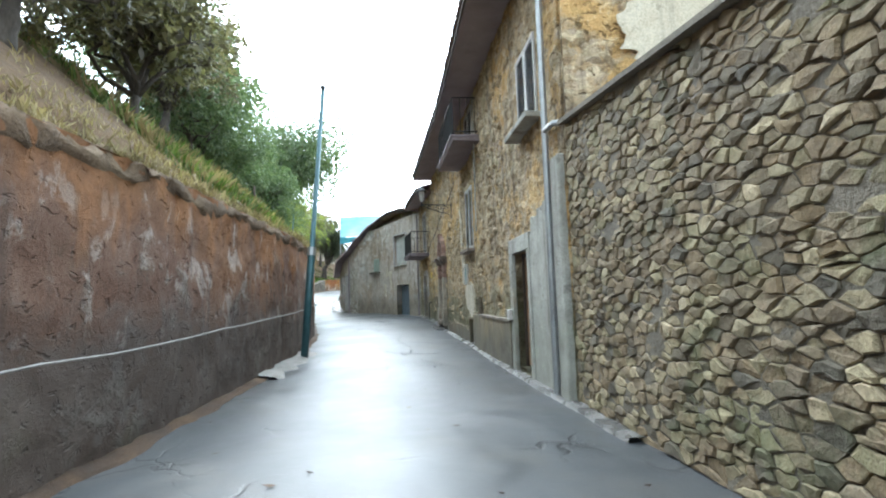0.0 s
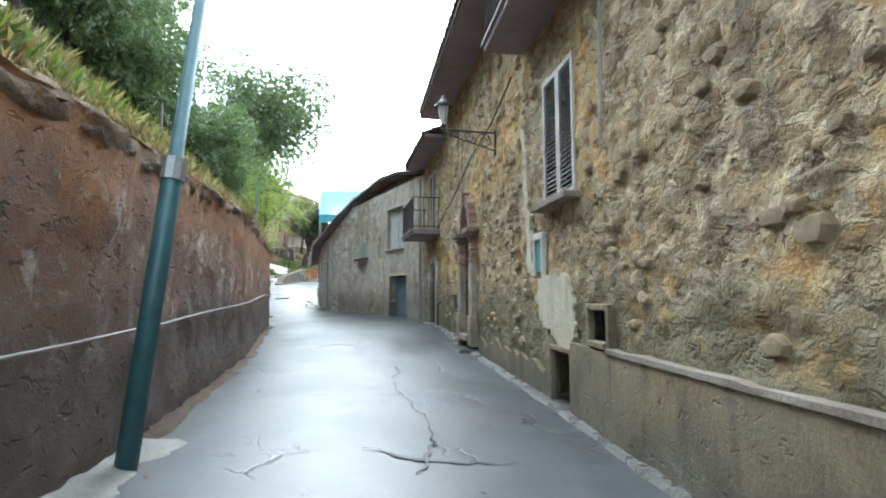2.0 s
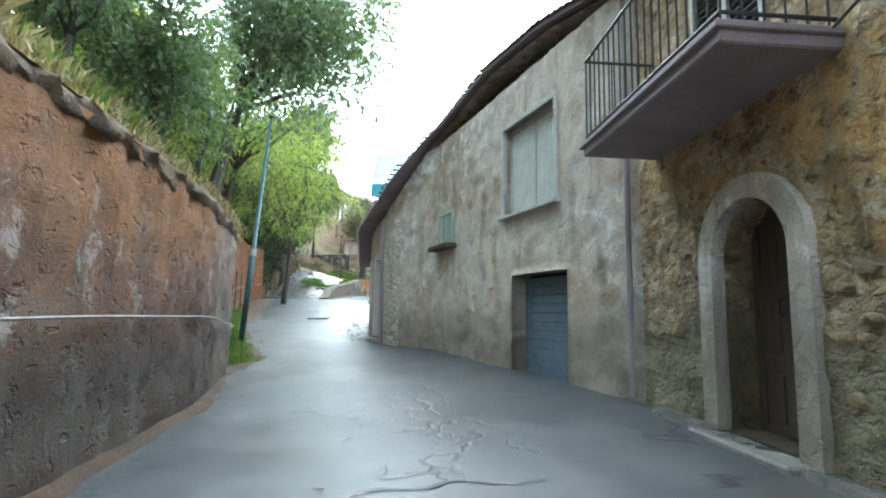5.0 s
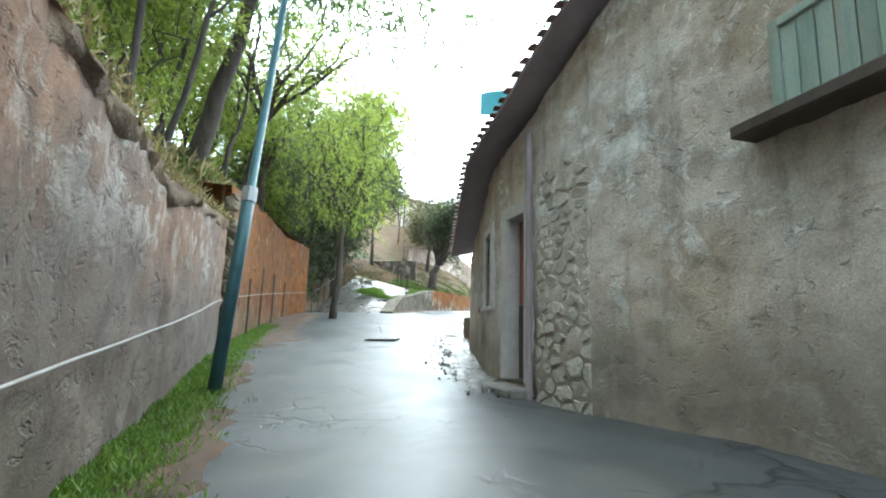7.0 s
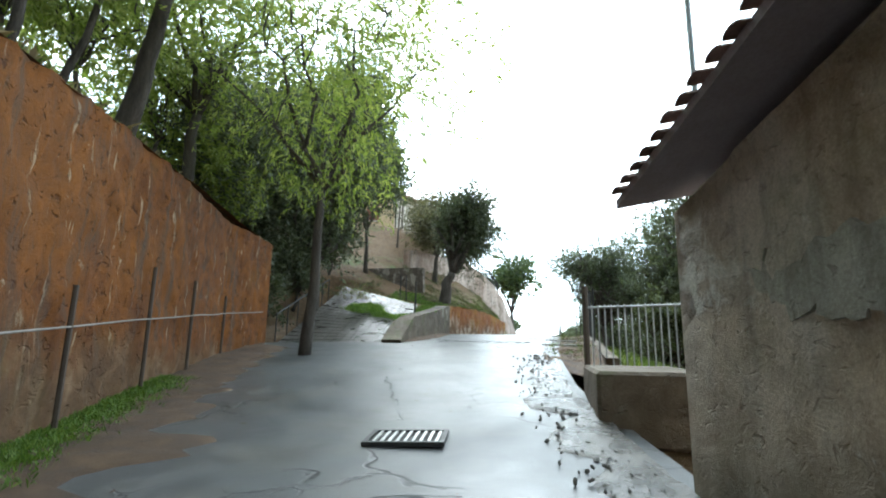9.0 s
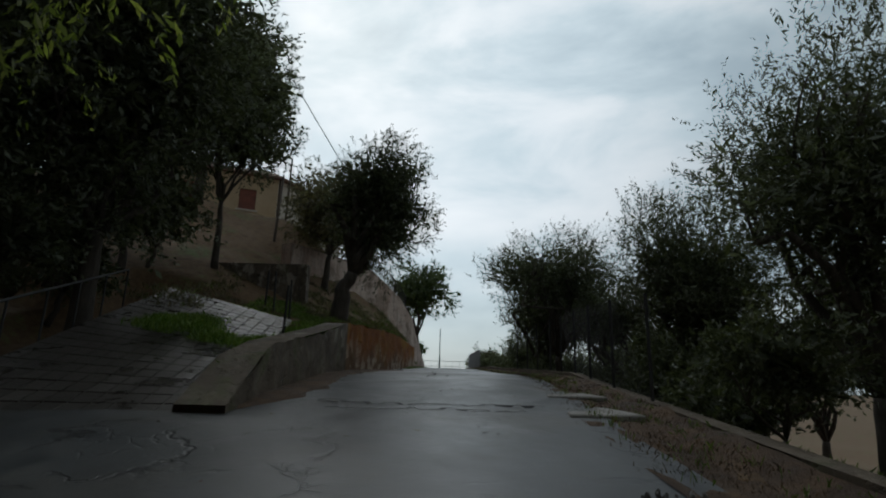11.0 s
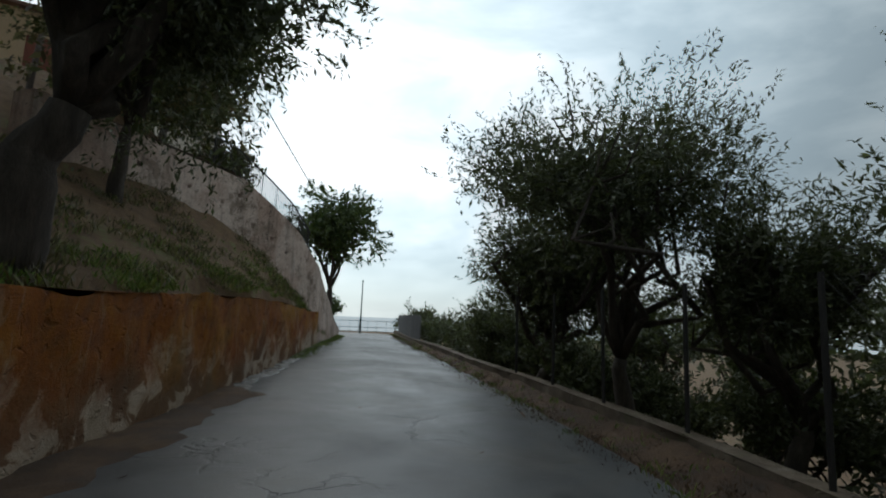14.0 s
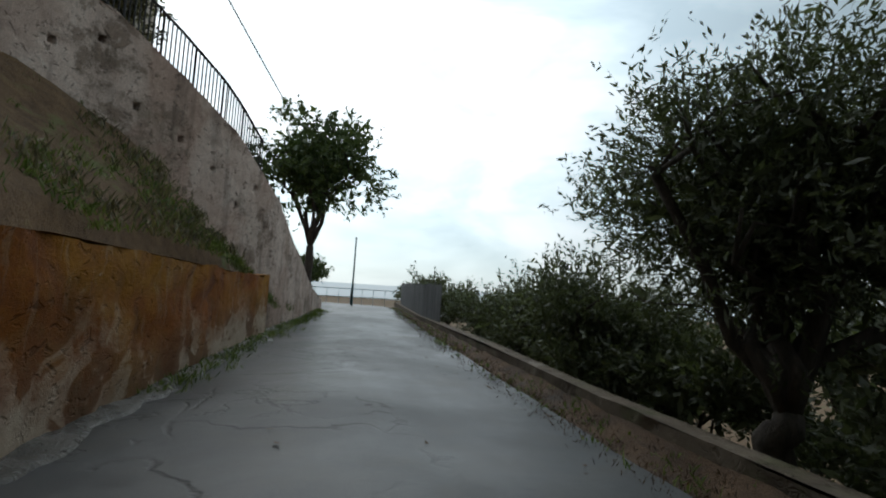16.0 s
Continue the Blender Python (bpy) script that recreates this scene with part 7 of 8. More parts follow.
def strip(line, y0, y1, width, rough_w, lift, material, name, label, category, step=0.2, seed=0.0, side=1):
    """A ragged strip of loose stuff lying on the road along a wall foot."""
    vv, ff = [], []
    ys = np.arange(y0, y1, step)
    for i, y in enumerate(ys):
        p, t, o, _ = line.at(line.of_y(float(y)))
        fade = min(1.0, i / 6, (len(ys) - 1 - i) / 6)
        w = max(0.05, (width + rough_w * fbm(y * 1.1, seed, 0, 4)) * fade)
        for j in range(6):
            u = j / 5
            q = p + o * (-0.1 + (w + 0.1) * u)
            z = road_z(q.x, q.y) + lift * (1 - u ** 2) + 0.02 * fbm(q.x * 4, q.y * 4, seed, 3) * (1 - u * 0.7) - (0.05 if j == 5 else 0.0) + 0.008
            vv.append((q.x, q.y, z))
    for i in range(len(ys) - 1):
        for j in range(5):
            q = i * 6 + j
            f = (q, q + 1, q + 7, q + 6)
            ff.append(f if line.side < 0 else f[::-1])
    return tagged(data_part(name, vv, ff, material, None, label, True, "structure"), category=category)


strip(crest1, 25.0, 33.2, 0.85, 0.45, 0.05, M_LITTER, "dirt_verge", "brown soil washed onto the road along the wall", "verge", seed=2.0)
strip(crest2, 33.4, 46.0, 1.5, 0.8, 0.05, M_LITTER, "dirt_verge", "brown soil washed onto the road along the wall", "verge", seed=5.0)
strip(left3, 47.0, 62.0, 0.65, 0.35, 0.05, M_LITTER, "dirt_verge", "dark wet soil along the low wall", "verge", seed=8.0)
strip(left3, 60.0, 79.0, 0.28, 0.25, 0.04, M_WETGRIT, "cement_verge", "thin wet cement strip at the foot of the rust wall", "verge", seed=11.0)
strip(crest1, -3.0, 25.4, 0.18, 0.14, 0.05, M_LITTER, "dirt_verge", "dark wet soil at the wall foot", "verge", seed=14.0)
pebbles = Line([(-5.5, 31.3), (-6.5, 33.0), (-7.35, 36.4), (-8.0, 40.5), (-8.2, 44.5)], 1)
strip(pebbles, 31.2, 44.0, 0.6, 0.5, 0.05, M_WETGRIT, "broken_verge", "broken wet concrete and gravel at the road edge", "verge", seed=17.0)
bm = bmesh.new()
for _ in range(600):
    s = rng.uniform(0, pebbles.length)
    p = pebbles.pt(s, min(abs(rng.normal()) * 0.35, 0.85))
    r = rng.uniform(0.01, 0.03)
    bmesh.ops.create_icosphere(bm, subdivisions=1, radius=1.0, matrix=Matrix.Translation((p.x, p.y, road_z(p.x, p.y) + 0.03)) @ Euler(tuple(rng.uniform(0, 3, 3))).to_matrix().to_4x4() @ Matrix.Diagonal((r * 1.4, r, r * 0.7, 1)))
tagged(part("gravel", bm, M_WETGRIT, None, "loose wet gravel along the road edge", False, "stuff"), category="gravel")


def crack(pts, width, label="dark ragged crack in the asphalt"):
    """A ragged line of broken asphalt lying in the road."""
    pts = [Vector(p) for p in pts]
    L = Line([(p.x, p.y) for p in pts], 1)
    n = int(L.length / 0.07)
    vv, ff = [], []
    for i in range(n + 1):
        s = L.length * i / n
        p, t, o, _ = L.at(s)
        j = 0.10 * fbm(p.x * 2.3, p.y * 2.3, 7, 4)
        w = width * (0.35 + 0.9 * abs(fbm(p.x * 3, p.y * 3, 3, 3))) * min(1, i / 4 + 0.1, (n - i) / 4 + 0.1)
        for e in (-w, 0.0, w):
            q = p + o * (j + e)
            vv.append((q.x, q.y, road_z(q.x, q.y) + 0.012 - (0.004 if e == 0 else 0)))
    for i in range(n):
        for k in (0, 1):
            q = i * 3 + k
            ff.append((q, q + 3, q + 4, q + 1))
    tagged(data_part("asphalt_crack", vv, ff, M_BLACK, None, label, True), category="crack", group="cracks in the road")


crack([(-11.7, 47.75), (-10.8, 47.6), (-9.9, 47.72), (-8.6, 47.86)], 0.05, "dark ragged joint across the asphalt")
crack([(-11.5, 47.3), (-10.4, 47.25), (-8.9, 47.5)], 0.025, "thin crack across the asphalt")
crack([(-3.00, 19.40), (-2.30, 19.70), (-1.70, 19.80)], 0.03)
crack([(-0.60, 13.20), (-0.50, 11.30), (0.00, 9.50), (-0.05, 8.10)], 0.025)
crack([(-2.50, 15.60), (-2.30, 16.10), (-1.90, 16.00), (-1.60, 15.50)], 0.02)
crack([(-1.85, 16.30), (-1.45, 17.30), (-1.70, 17.90)], 0.03)
crack([(-0.60, 8.70), (0.20, 8.30), (0.70, 8.40)], 0.035)
crack([(0.30, 7.30), (0.75, 6.70), (0.60, 6.10)], 0.035)
crack([(-11.1, 41.0), (-10.2, 38.8)], 0.02)
crack([(-9.5, 35.75), (-8.86, 35.9)], 0.02)
crack([(-10.3, 51.5), (-10.1, 53.0), (-10.25, 55.2)], 0.018)

# block and gate beyond the grey house
bm = bmesh.new()
box(bm, -7.7, 38.3, 0.9, -6.4, 40.6, 1.75, 0.04)
tagged(part("concrete_block", bm, M_BANKWALL), "low mossy concrete block beside the lane", "block")
gate = thing("metal_gate", (-7.2, 42.5, 1.6), "weathered open-barred metal gate between dark posts", "gate")
for x, y in ((-7.45, 43.2), (-5.6, 42.4)):
    bm = bmesh.new()
    tube(bm, [(x, y, 1.2), (x, y, 3.3)], 0.06, 8)
    part("post", bm, M_DARKWOOD, gate)
for i in range(14):
    u = (i + 1) / 15
    x, y = -7.45 + 1.85 * u, 43.2 - 0.8 * u
    bm = bmesh.new()
    tube(bm, [(x, y, 1.55), (x, y, 2.9)], 0.016, 5)
    part("bar", bm, M_STEEL, gate)
for z in (1.62, 2.85):
    bm = bmesh.new()
    tube(bm, [(-7.45, 43.2, z), (-5.6, 42.4, z)], 0.022, 6)
    part("rail", bm, M_STEEL, gate)

# ---- plants ----


def leaves_mesh(name, centres, dirs, size, aspect, material, parent, label="", kind="stuff"):
    """Many small leaf blades, four corners each, at the given centres and pointing along dirs."""
    n = len(centres)
    d = np.asarray(dirs)
    d = d / np.linalg.norm(d, axis=1)[:, None]
    e = np.cross(d, rng.normal(size=(n, 3)))
    e /= np.linalg.norm(e, axis=1)[:, None]
    L = (np.asarray(size) * rng.uniform(0.6, 1.3, n))[:, None]
    c = np.asarray(centres)
    v = np.stack([c - d * L * 0.5, c + e * L * aspect * 0.5, c + d * L * 0.5, c - e * L * aspect * 0.5], 1).reshape(-1, 3)
    me = bpy.data.meshes.new(name)
    me.vertices.add(4 * n)
    me.vertices.foreach_set("co", v.ravel())
    me.loops.add(4 * n)
    me.loops.foreach_set("vertex_index", np.arange(4 * n, dtype=np.int32))
    me.polygons.add(n)
    me.polygons.foreach_set("loop_start", np.arange(0, 4 * n, 4, dtype=np.int32))
    me.polygons.foreach_set("loop_total", np.full(n, 4, dtype=np.int32))
    me.materials.append(material)
    me.update()
    me.validate()
    ob = new(name, me)
    if parent is not None:
        ob.parent = parent
    return tagged(ob, label, "", "", kind)


def crooked(bm, a, b, r0, r1, sides, wander, steps=6):
    """A limb that wanders on its way."""
    pts, off = [], Vector((0, 0, 0))
    for i in range(steps + 1):
        u = i / steps
        if 0 < i < steps:
            off = off * 0.6 + Vector(rng.normal(size=3)) * wander
        pts.append(a.lerp(b, u) + off * math.sin(u * math.pi) + Vector((0, 0, wander * 1.2 * math.sin(u * math.pi))))
    tube(bm, pts, [r0 + (r1 - r0) * (i / steps) ** 0.8 for i in range(steps + 1)], sides)
    return pts


def tree(x, y, height, crown, label, material, leaf=0.10, aspect=0.35, count=9000, trunk_r=0.16, fork=0.35, z=None, droop=0.2, limbs=7, lean=(0, 0), category="tree", low=0.0, spiky=0.0, core=1.0, gnarl=0.10, lobe_n=9, el0=-0.35):
    """A tapered trunk, crooked limbs and twigs, and a crown of leafy shoots with an uneven outline. crown: radii across, across, up."""
    count, leaf = count * (0.56 if material is M_OLIVE and count > 25000 else 0.40), leaf * 1.2
    z0 = terrain_z(x, y) - 0.1 if z is None else z
    top = thing("tree" if category == "tree" else "bush", (x, y, z0), label, category, "trees along the lane" if category == "tree" else "bushes along the lane")
    base = Vector((x, y, z0))
    cx, cy, cz = x + lean[0], y + lean[1], z0 + height - crown[2]
    R = np.array(crown)
    fork_p = base.lerp(Vector((cx, cy, z0 + height)), fork) + Vector((rng.normal() * 0.1, rng.normal() * 0.1, 0))
    bm = bmesh.new()
    crooked(bm, base, fork_p, trunk_r * 1.4, trunk_r * 0.8, 10, gnarl * 0.3, 7)
    part("trunk", bm, M_BARK, top, "", True)
    tips = []
    for k in range(limbs):
        bm = bmesh.new()
        a = 2 * math.pi * (k + rng.uniform(-0.3, 0.3)) / limbs
        el = rng.uniform(-0.15, 0.95)
        r = rng.uniform(0.55, 0.85)
        tip = Vector((cx + crown[0] * r * math.cos(a) * math.cos(el), cy + crown[1] * r * math.sin(a) * math.cos(el), cz + crown[2] * r * math.sin(el)))
        pts = crooked(bm, fork_p, tip, trunk_r * 0.6, trunk_r * 0.1, 7, gnarl * 2.0, 8)
        tips.append(tip)
        for _ in range(5):
            s = pts[int(rng.integers(3, 8))]
            q = s + Vector((rng.normal() * crown[0] * 0.30, rng.normal() * crown[1] * 0.30, rng.uniform(-0.1, 0.5) * crown[2]))
            v = Vector((q.x - cx, q.y - cy, q.z - cz))
            far_out = math.sqrt((v.x / crown[0]) ** 2 + (v.y / crown[1]) ** 2 + (v.z / crown[2]) ** 2)
            if far_out > 0.85:
                q = Vector((cx, cy, cz)) + v * (0.85 / far_out)
            crooked(bm, s, q, trunk_r * 0.18, trunk_r * 0.03, 5, gnarl, 4)
            tips.append(q)
        part("limb", bm, M_BARK, top, "", True)

    # clumps: round the tips and in uneven lobes of the crown
    clumps = [np.array(t) for t in tips]
    lobes = [(np.array([cx, cy, cz]), R * 0.68)]
    for q in range(lobe_n):
        a, el = 2.4 * q + rng.uniform(-0.5, 0.5), rng.uniform(el0, 1.1)
        d = np.array([math.cos(a) * math.cos(el), math.sin(a) * math.cos(el), math.sin(el)])
        f = rng.uniform(0.34, 0.52)
        lobes.append((np.array([cx, cy, cz]) + R * d * (1.06 - f * 0.8), R * f))
    per = 13
    want = int(count / (per * 9))
    tries = 0
    while len(clumps) < want and tries < 9000:
        tries += 1
        d = rng.normal(size=3)
        d /= np.linalg.norm(d)
        lc, lr = lobes[int(rng.integers(0, len(lobes)))] if rng.uniform() > 0.25 else lobes[0]
        p = lc + lr * d * (rng.uniform(0.1, 1.0) ** 0.4) * (0.92 + 0.35 * fbm(d[0] * 1.7 + x, d[1] * 1.7 + y, d[2] * 1.7, 3))
        if fbm(p[0] * 0.9, p[1] * 0.9, p[2] * 0.9 + x, 2) > -0.34 and p[2] > z0 + low:
            clumps.append(p)
    C = np.array(clumps)
    C = C[C[:, 2] > z0 + low]
    # shoots start in a clump and point outwards and up (or hang), with leaves along them
    k = 9
    size = 0.13 * (crown[0] + crown[2]) / 2
    S = np.repeat(C, k, 0) + np.clip(rng.normal(size=(len(C) * k, 3)), -1.25, 1.25) * size * np.array([1, 1, 0.8])
    O = (S - np.array([cx, cy, cz])) / R
    rad = np.linalg.norm(O, axis=1)[:, None]
    O = O / (rad + 1e-6)
    D = O * 0.8 + rng.normal(size=S.shape) * 0.5
    D[:, 2] += 0.25 + spiky * (0.6 + 0.9 * np.clip(O[:, 2], 0, 1)) - droop
    D /= np.linalg.norm(D, axis=1)[:, None]
    # long shoots stand out at the upper outline
    length = (leaf * 2.8 * rng.uniform(0.7, 1.3, len(S)) * (1 + spiky * 1.2 * np.clip(O[:, 2] + 0.2, 0, 1) * (rad[:, 0] > 0.75)))[:, None]
    U = (np.arange(per) + 0.5) / per
    P = S[:, None, :] + D[:, None, :] * (length * U[None, :])[:, :, None] + rng.normal(size=(len(S), per, 3)) * leaf * 0.28
    P[:, :, 2] -= (droop * leaf * 1.8) * (U[None, :] ** 2)
    LD = D[:, None, :] * 0.85 + rng.normal(size=P.shape) * 0.55
    LD[:, :, 2] -= droop * 0.7
    P, LD = P.reshape(-1, 3), LD.reshape(-1, 3)
    sizes = np.full(len(P), leaf)
    if core:
        # the dense inside of the crown
        m = int(len(C) * 20 * core)
        idx = rng.integers(0, len(C), m)
        Q = np.array([cx, cy, cz]) + (C[idx] - np.array([cx, cy, cz])) * rng.uniform(0.25, 0.88, m)[:, None] + rng.normal(size=(m, 3)) * size
        Q = Q[Q[:, 2] > z0 + low]
        P, LD, sizes = np.vstack([P, Q]), np.vstack([LD, rng.normal(size=Q.shape)]), np.concatenate([sizes, np.full(len(Q), leaf * 2.1)])
    leaves_mesh("crown", P, LD, sizes, aspect, material, top)
    return top


OL = "olive tree with silvery dark foliage and gnarled limbs"
# right of the upper road
tree(-2.6, 49.3, 8.6, (2.7, 2.8, 3.4), OL, M_OLIVE, 0.10, 0.26, 76000, 0.22, 0.2, limbs=9, spiky=0.8, low=1.2, gnarl=0.16)
tree(-2.6, 55.4, 6.8, (2.4, 2.2, 2.8), OL, M_OLIVE, 0.095, 0.28, 84000, 0.17, 0.3, limbs=9, spiky=0.9, low=0.9, gnarl=0.16)
tree(-3.8, 58.9, 4.3, (1.3, 1.2, 1.1), OL, M_OLIVE, 0.10, 0.26, 26000, 0.14, 0.3, limbs=7, spiky=0.9, low=1.2, gnarl=0.16)
tree(-5.2, 60.9, 6.7, (2.8, 2.9, 2.0), OL, M_OLIVE, 0.09, 0.27, 64000, 0.145, 0.24, lean=(-0.1, 0.2), limbs=11, spiky=0.8, low=3.0, gnarl=0.22)
tree(-5.0, 65.7, 5.2, (2.6, 2.5, 1.9), OL, M_OLIVE, 0.09, 0.29, 84000, 0.20, 0.22, lean=(0.5, 0.2), limbs=10, spiky=0.6, low=1.5, gnarl=0.2)
tree(-4.4, 70.8, 3.2, (2.0, 2.2, 1.4), OL, M_OLIVE, 0.12, 0.28, 30000, 0.16, 0.25, spiky=0.6, low=0.6)
tree(-4.2, 75.4, 3.0, (2.0, 2.2, 1.4), OL, M_OLIVE, 0.13, 0.30, 20000, 0.15, 0.25, spiky=0.6, low=0.4)
tree(-4.3, 80.5, 2.8, (1.8, 2.4, 1.3), OL, M_OLIVE, 0.14, 0.32, 16000, 0.15, 0.25, spiky=0.5, low=0.4)
tree(-4.9, 86.5, 2.7, (1.7, 2.2, 1.2), OL, M_OLIVE, 0.15, 0.35, 12000, 0.14, 0.25, spiky=0.5, low=0.3)
tree(-5.4, 92.0, 3.2, (1.6, 1.8, 1.3), OL, M_OLIVE, 0.16, 0.38, 9000, 0.12, 0.25, spiky=0.5, low=0.3)
for x, y, h, r in ((0.4, 52.3, 6.2, 2.6), (0.8, 58.0, 5.5, 2.7), (0.2, 63.6, 6.0, 2.6), (0.6, 69.6, 5.6, 2.5), (1.0, 77.0, 4.6, 2.8), (5.5, 55.0, 7.4, 3.6), (6.0, 62.5, 7.2, 3.4), (6.0, 70.5, 7.0, 3.2), (0.5, 86.0, 4.8, 2.8), (0.3, 46.0, 5.5, 2.8)):
    tree(x, y, h, (r, r, 2.2), OL, M_OLIVE, 0.17, 0.36, 11000, 0.17, 0.25, low=0.8, spiky=0.5)
# undergrowth below the kerb wall
for i in range(12):
    y = 49.5 + i * 3.3 + rng.uniform(-0.6, 0.6)
    tree(-4.2 + rng.uniform(-0.2, 1.4), y, rng.uniform(1.2, 2.1) + (0.7 if y < 60 else 0), (1.2, 1.4, 0.85), "dark tangled bush beneath the olive trees", M_OLIVE, 0.11, 0.36, 7000, 0.05, 0.2, category="bush", limbs=5, spiky=0.4)
for x, y in ((-4.1, 51.2), (-3.6, 52.8), (-4.2, 54.3), (-3.4, 56.6), (-4.7, 63.6), (-4.3, 67.9), (-4.8, 69.6), (-1.6, 60.5), (-1.2, 64.8), (-1.5, 68.5), (-0.8, 56.2), (-1.4, 73.0)):
    tree(x, y, rng.uniform(1.5, 2.2), (1.3, 1.5, 0.95), "dark tangled bush beneath the olive trees", M_OLIVE, 0.12, 0.38, 6500, 0.05, 0.2, category="bush", limbs=5, spiky=0.4)
# olive on the left bank
tree(-13.5, 57.8, 6.7, (1.75, 1.9, 2.7), OL, M_OLIVE, 0.09, 0.30, 80000, 0.25, 0.26, limbs=10, lean=(1.3, 0.2), spiky=0.0, low=1.1, gnarl=0.18, lobe_n=13, el0=-0.8)
# broad-leaved tree at the bend
tree(-11.9, 84.2, 9.6, (3.2, 3.0, 3.4), "broad-leaved tree with dark green foliage at the bend", M_WALNUT, 0.17, 0.48, 28000, 0.2, 0.3, z=2.5, low=2.6)
tree(-12.6, 88.3, 2.6, (1.6, 1.4, 1.2), "low dark bush at the bend", M_WALNUT, 0.14, 0.5, 6000, 0.08, 0.3, category="bush")
# trees above the left walls
GT = "tall tree with light green drooping foliage above the wall"
tree(-13.1, 33.8, 12.4, (4.6, 4.2, 5.7), GT, M_GREYGREEN, 0.14, 0.30, 110000, 0.17, 0.34, lean=(3.6, -0.5), droop=0.5, limbs=11, low=0.9, core=0.9)
tree(-15.6, 39.2, 9.6, (3.6, 3.6, 4.2), GT, M_GREEN, 0.12, 0.26, 44000, 0.15, 0.3, lean=(2.3, -0.4), droop=0.7, limbs=10, low=2.0, core=0.12)
tree(-17.6, 43.2, 9.0, (3.6, 3.4, 4.2), GT, M_GREEN, 0.14, 0.26, 30000, 0.15, 0.28, droop=0.7, limbs=9, low=1.6, core=0.12)
tree(-14.1, 43.8, 11.6, (3.9, 3.6, 5.0), GT, M_GREEN, 0.12, 0.26, 62000, 0.12, 0.36, z=1.65, lean=(0.7, -0.8), droop=0.7, limbs=9, low=2.7, core=0.1)
tree(-15.0, 28.6, 9.6, (3.4, 3.4, 4.2), GT, M_GREYGREEN, 0.14, 0.28, 34000, 0.16, 0.32, droop=0.5, low=1.6, core=0.6)
GG = "bushy hillside tree with grey-green leaves"
tree(-11.0, 21.3, 8.2, (2.9, 2.9, 3.5), GG, M_GREYGREEN, 0.15, 0.32, 30000, 0.15, 0.3, low=1.0, droop=0.3)
tree(-9.0, 15.7, 6.8, (2.6, 2.6, 2.9), GG, M_GREYGREEN, 0.14, 0.32, 28000, 0.14, 0.28, low=0.5, droop=0.3)
tree(-13.1, 14.1, 8.6, (3.0, 3.0, 3.4), GG, M_GREYGREEN, 0.17, 0.36, 16000, 0.14, 0.28)
SH = "dense dusty hillside shrub with brownish leaves"
tree(-6.8, 10.5, 4.4, (2.1, 2.1, 1.9), SH, M_DUSTY, 0.12, 0.38, 24000, 0.12, 0.25, category="shrub")
tree(-5.0, 6.1, 3.9, (1.8, 2.0, 1.8), SH, M_DUSTY, 0.11, 0.38, 24000, 0.1, 0.22, category="shrub")
tree(-4.5, 2.7, 3.9, (1.7, 2.0, 1.9), SH, M_DUSTY, 0.11, 0.38, 26000, 0.1, 0.22, category="shrub")
tree(-4.8, -0.5, 3.9, (1.8, 2.0, 1.9), SH, M_DUSTY, 0.11, 0.38, 24000, 0.1, 0.22, category="shrub")
TD = "tall hillside tree with dusty foliage"
tree(-8.2, 2.1, 6.4, (2.8, 2.8, 2.8), TD, M_DUSTY, 0.15, 0.40, 22000, 0.15, 0.28)
tree(-10.1, 7.6, 6.8, (3.0, 3.0, 3.0), TD, M_DUSTY, 0.15, 0.40, 22000, 0.15, 0.28)
# leafy growth that hides the hillside behind the walls
for i in range(16):
    y = 12.2 + i * 2.18 + rng.uniform(-0.5, 0.5)
    k = float(np.interp(y, [c[1] for c in CREST[1:14]], [c[0] for c in CREST[1:14]]))
    green = y > 27
    tree(k - (2.1 if y > 21 else 3.6) - rng.uniform(0, 0.8), y, rng.uniform(3.2, 4.6) + (1.4 if green else 0), (2.0, 2.0, 1.9 + (0.6 if green else 0)), "leafy hillside shrub with light green foliage" if green else "leafy hillside shrub with grey-green foliage", M_GREEN if green else M_GREYGREEN, 0.12, 0.30, 22000 if green else 26000, 0.06, 0.25, droop=0.5, category="shrub", limbs=6, core=0.15 if green else 0.4)
    tree(k - 6.4 - rng.uniform(0, 1.5), y + 1.0, rng.uniform(7.0, 9.0), (2.7, 2.7, 3.4), "tall leafy tree on the hillside", M_GREEN if green else M_GREYGREEN, 0.20, 0.34, 8000 if green else 10000, 0.08, 0.28, droop=0.5, limbs=7, core=0.1 if green else 0.5)
# slim bare trunks that stand on the slope
for x, y, h, lx in ((-10.9, 29.6, 4.6, 0.5), (-11.6, 31.2, 5.0, 0.7), (-13.0, 32.4, 4.6, 0.4), (-14.0, 36.0, 4.4, 0.3), (-15.6, 37.9, 4.6, 0.5)):
    zb = terrain_z(x, y) - 0.15
    slim = thing("tree", (x, y, zb), "slim leaning tree with a bare grey-brown trunk", "tree", "slim trees on the slope")
    bm = bmesh.new()
    pts = crooked(bm, Vector((x, y, zb)), Vector((x + lx, y + 0.5, zb + h)), 0.07, 0.03, 8, 0.07, 7)
    for _ in range(4):
        s = pts[int(rng.integers(4, 7))]
        crooked(bm, s, s + Vector((rng.normal() * 0.6, rng.normal() * 0.6, rng.uniform(0.6, 1.6))), 0.035, 0.01, 5, 0.07, 4)
    part("trunk", bm, M_BARK, slim, "", True)
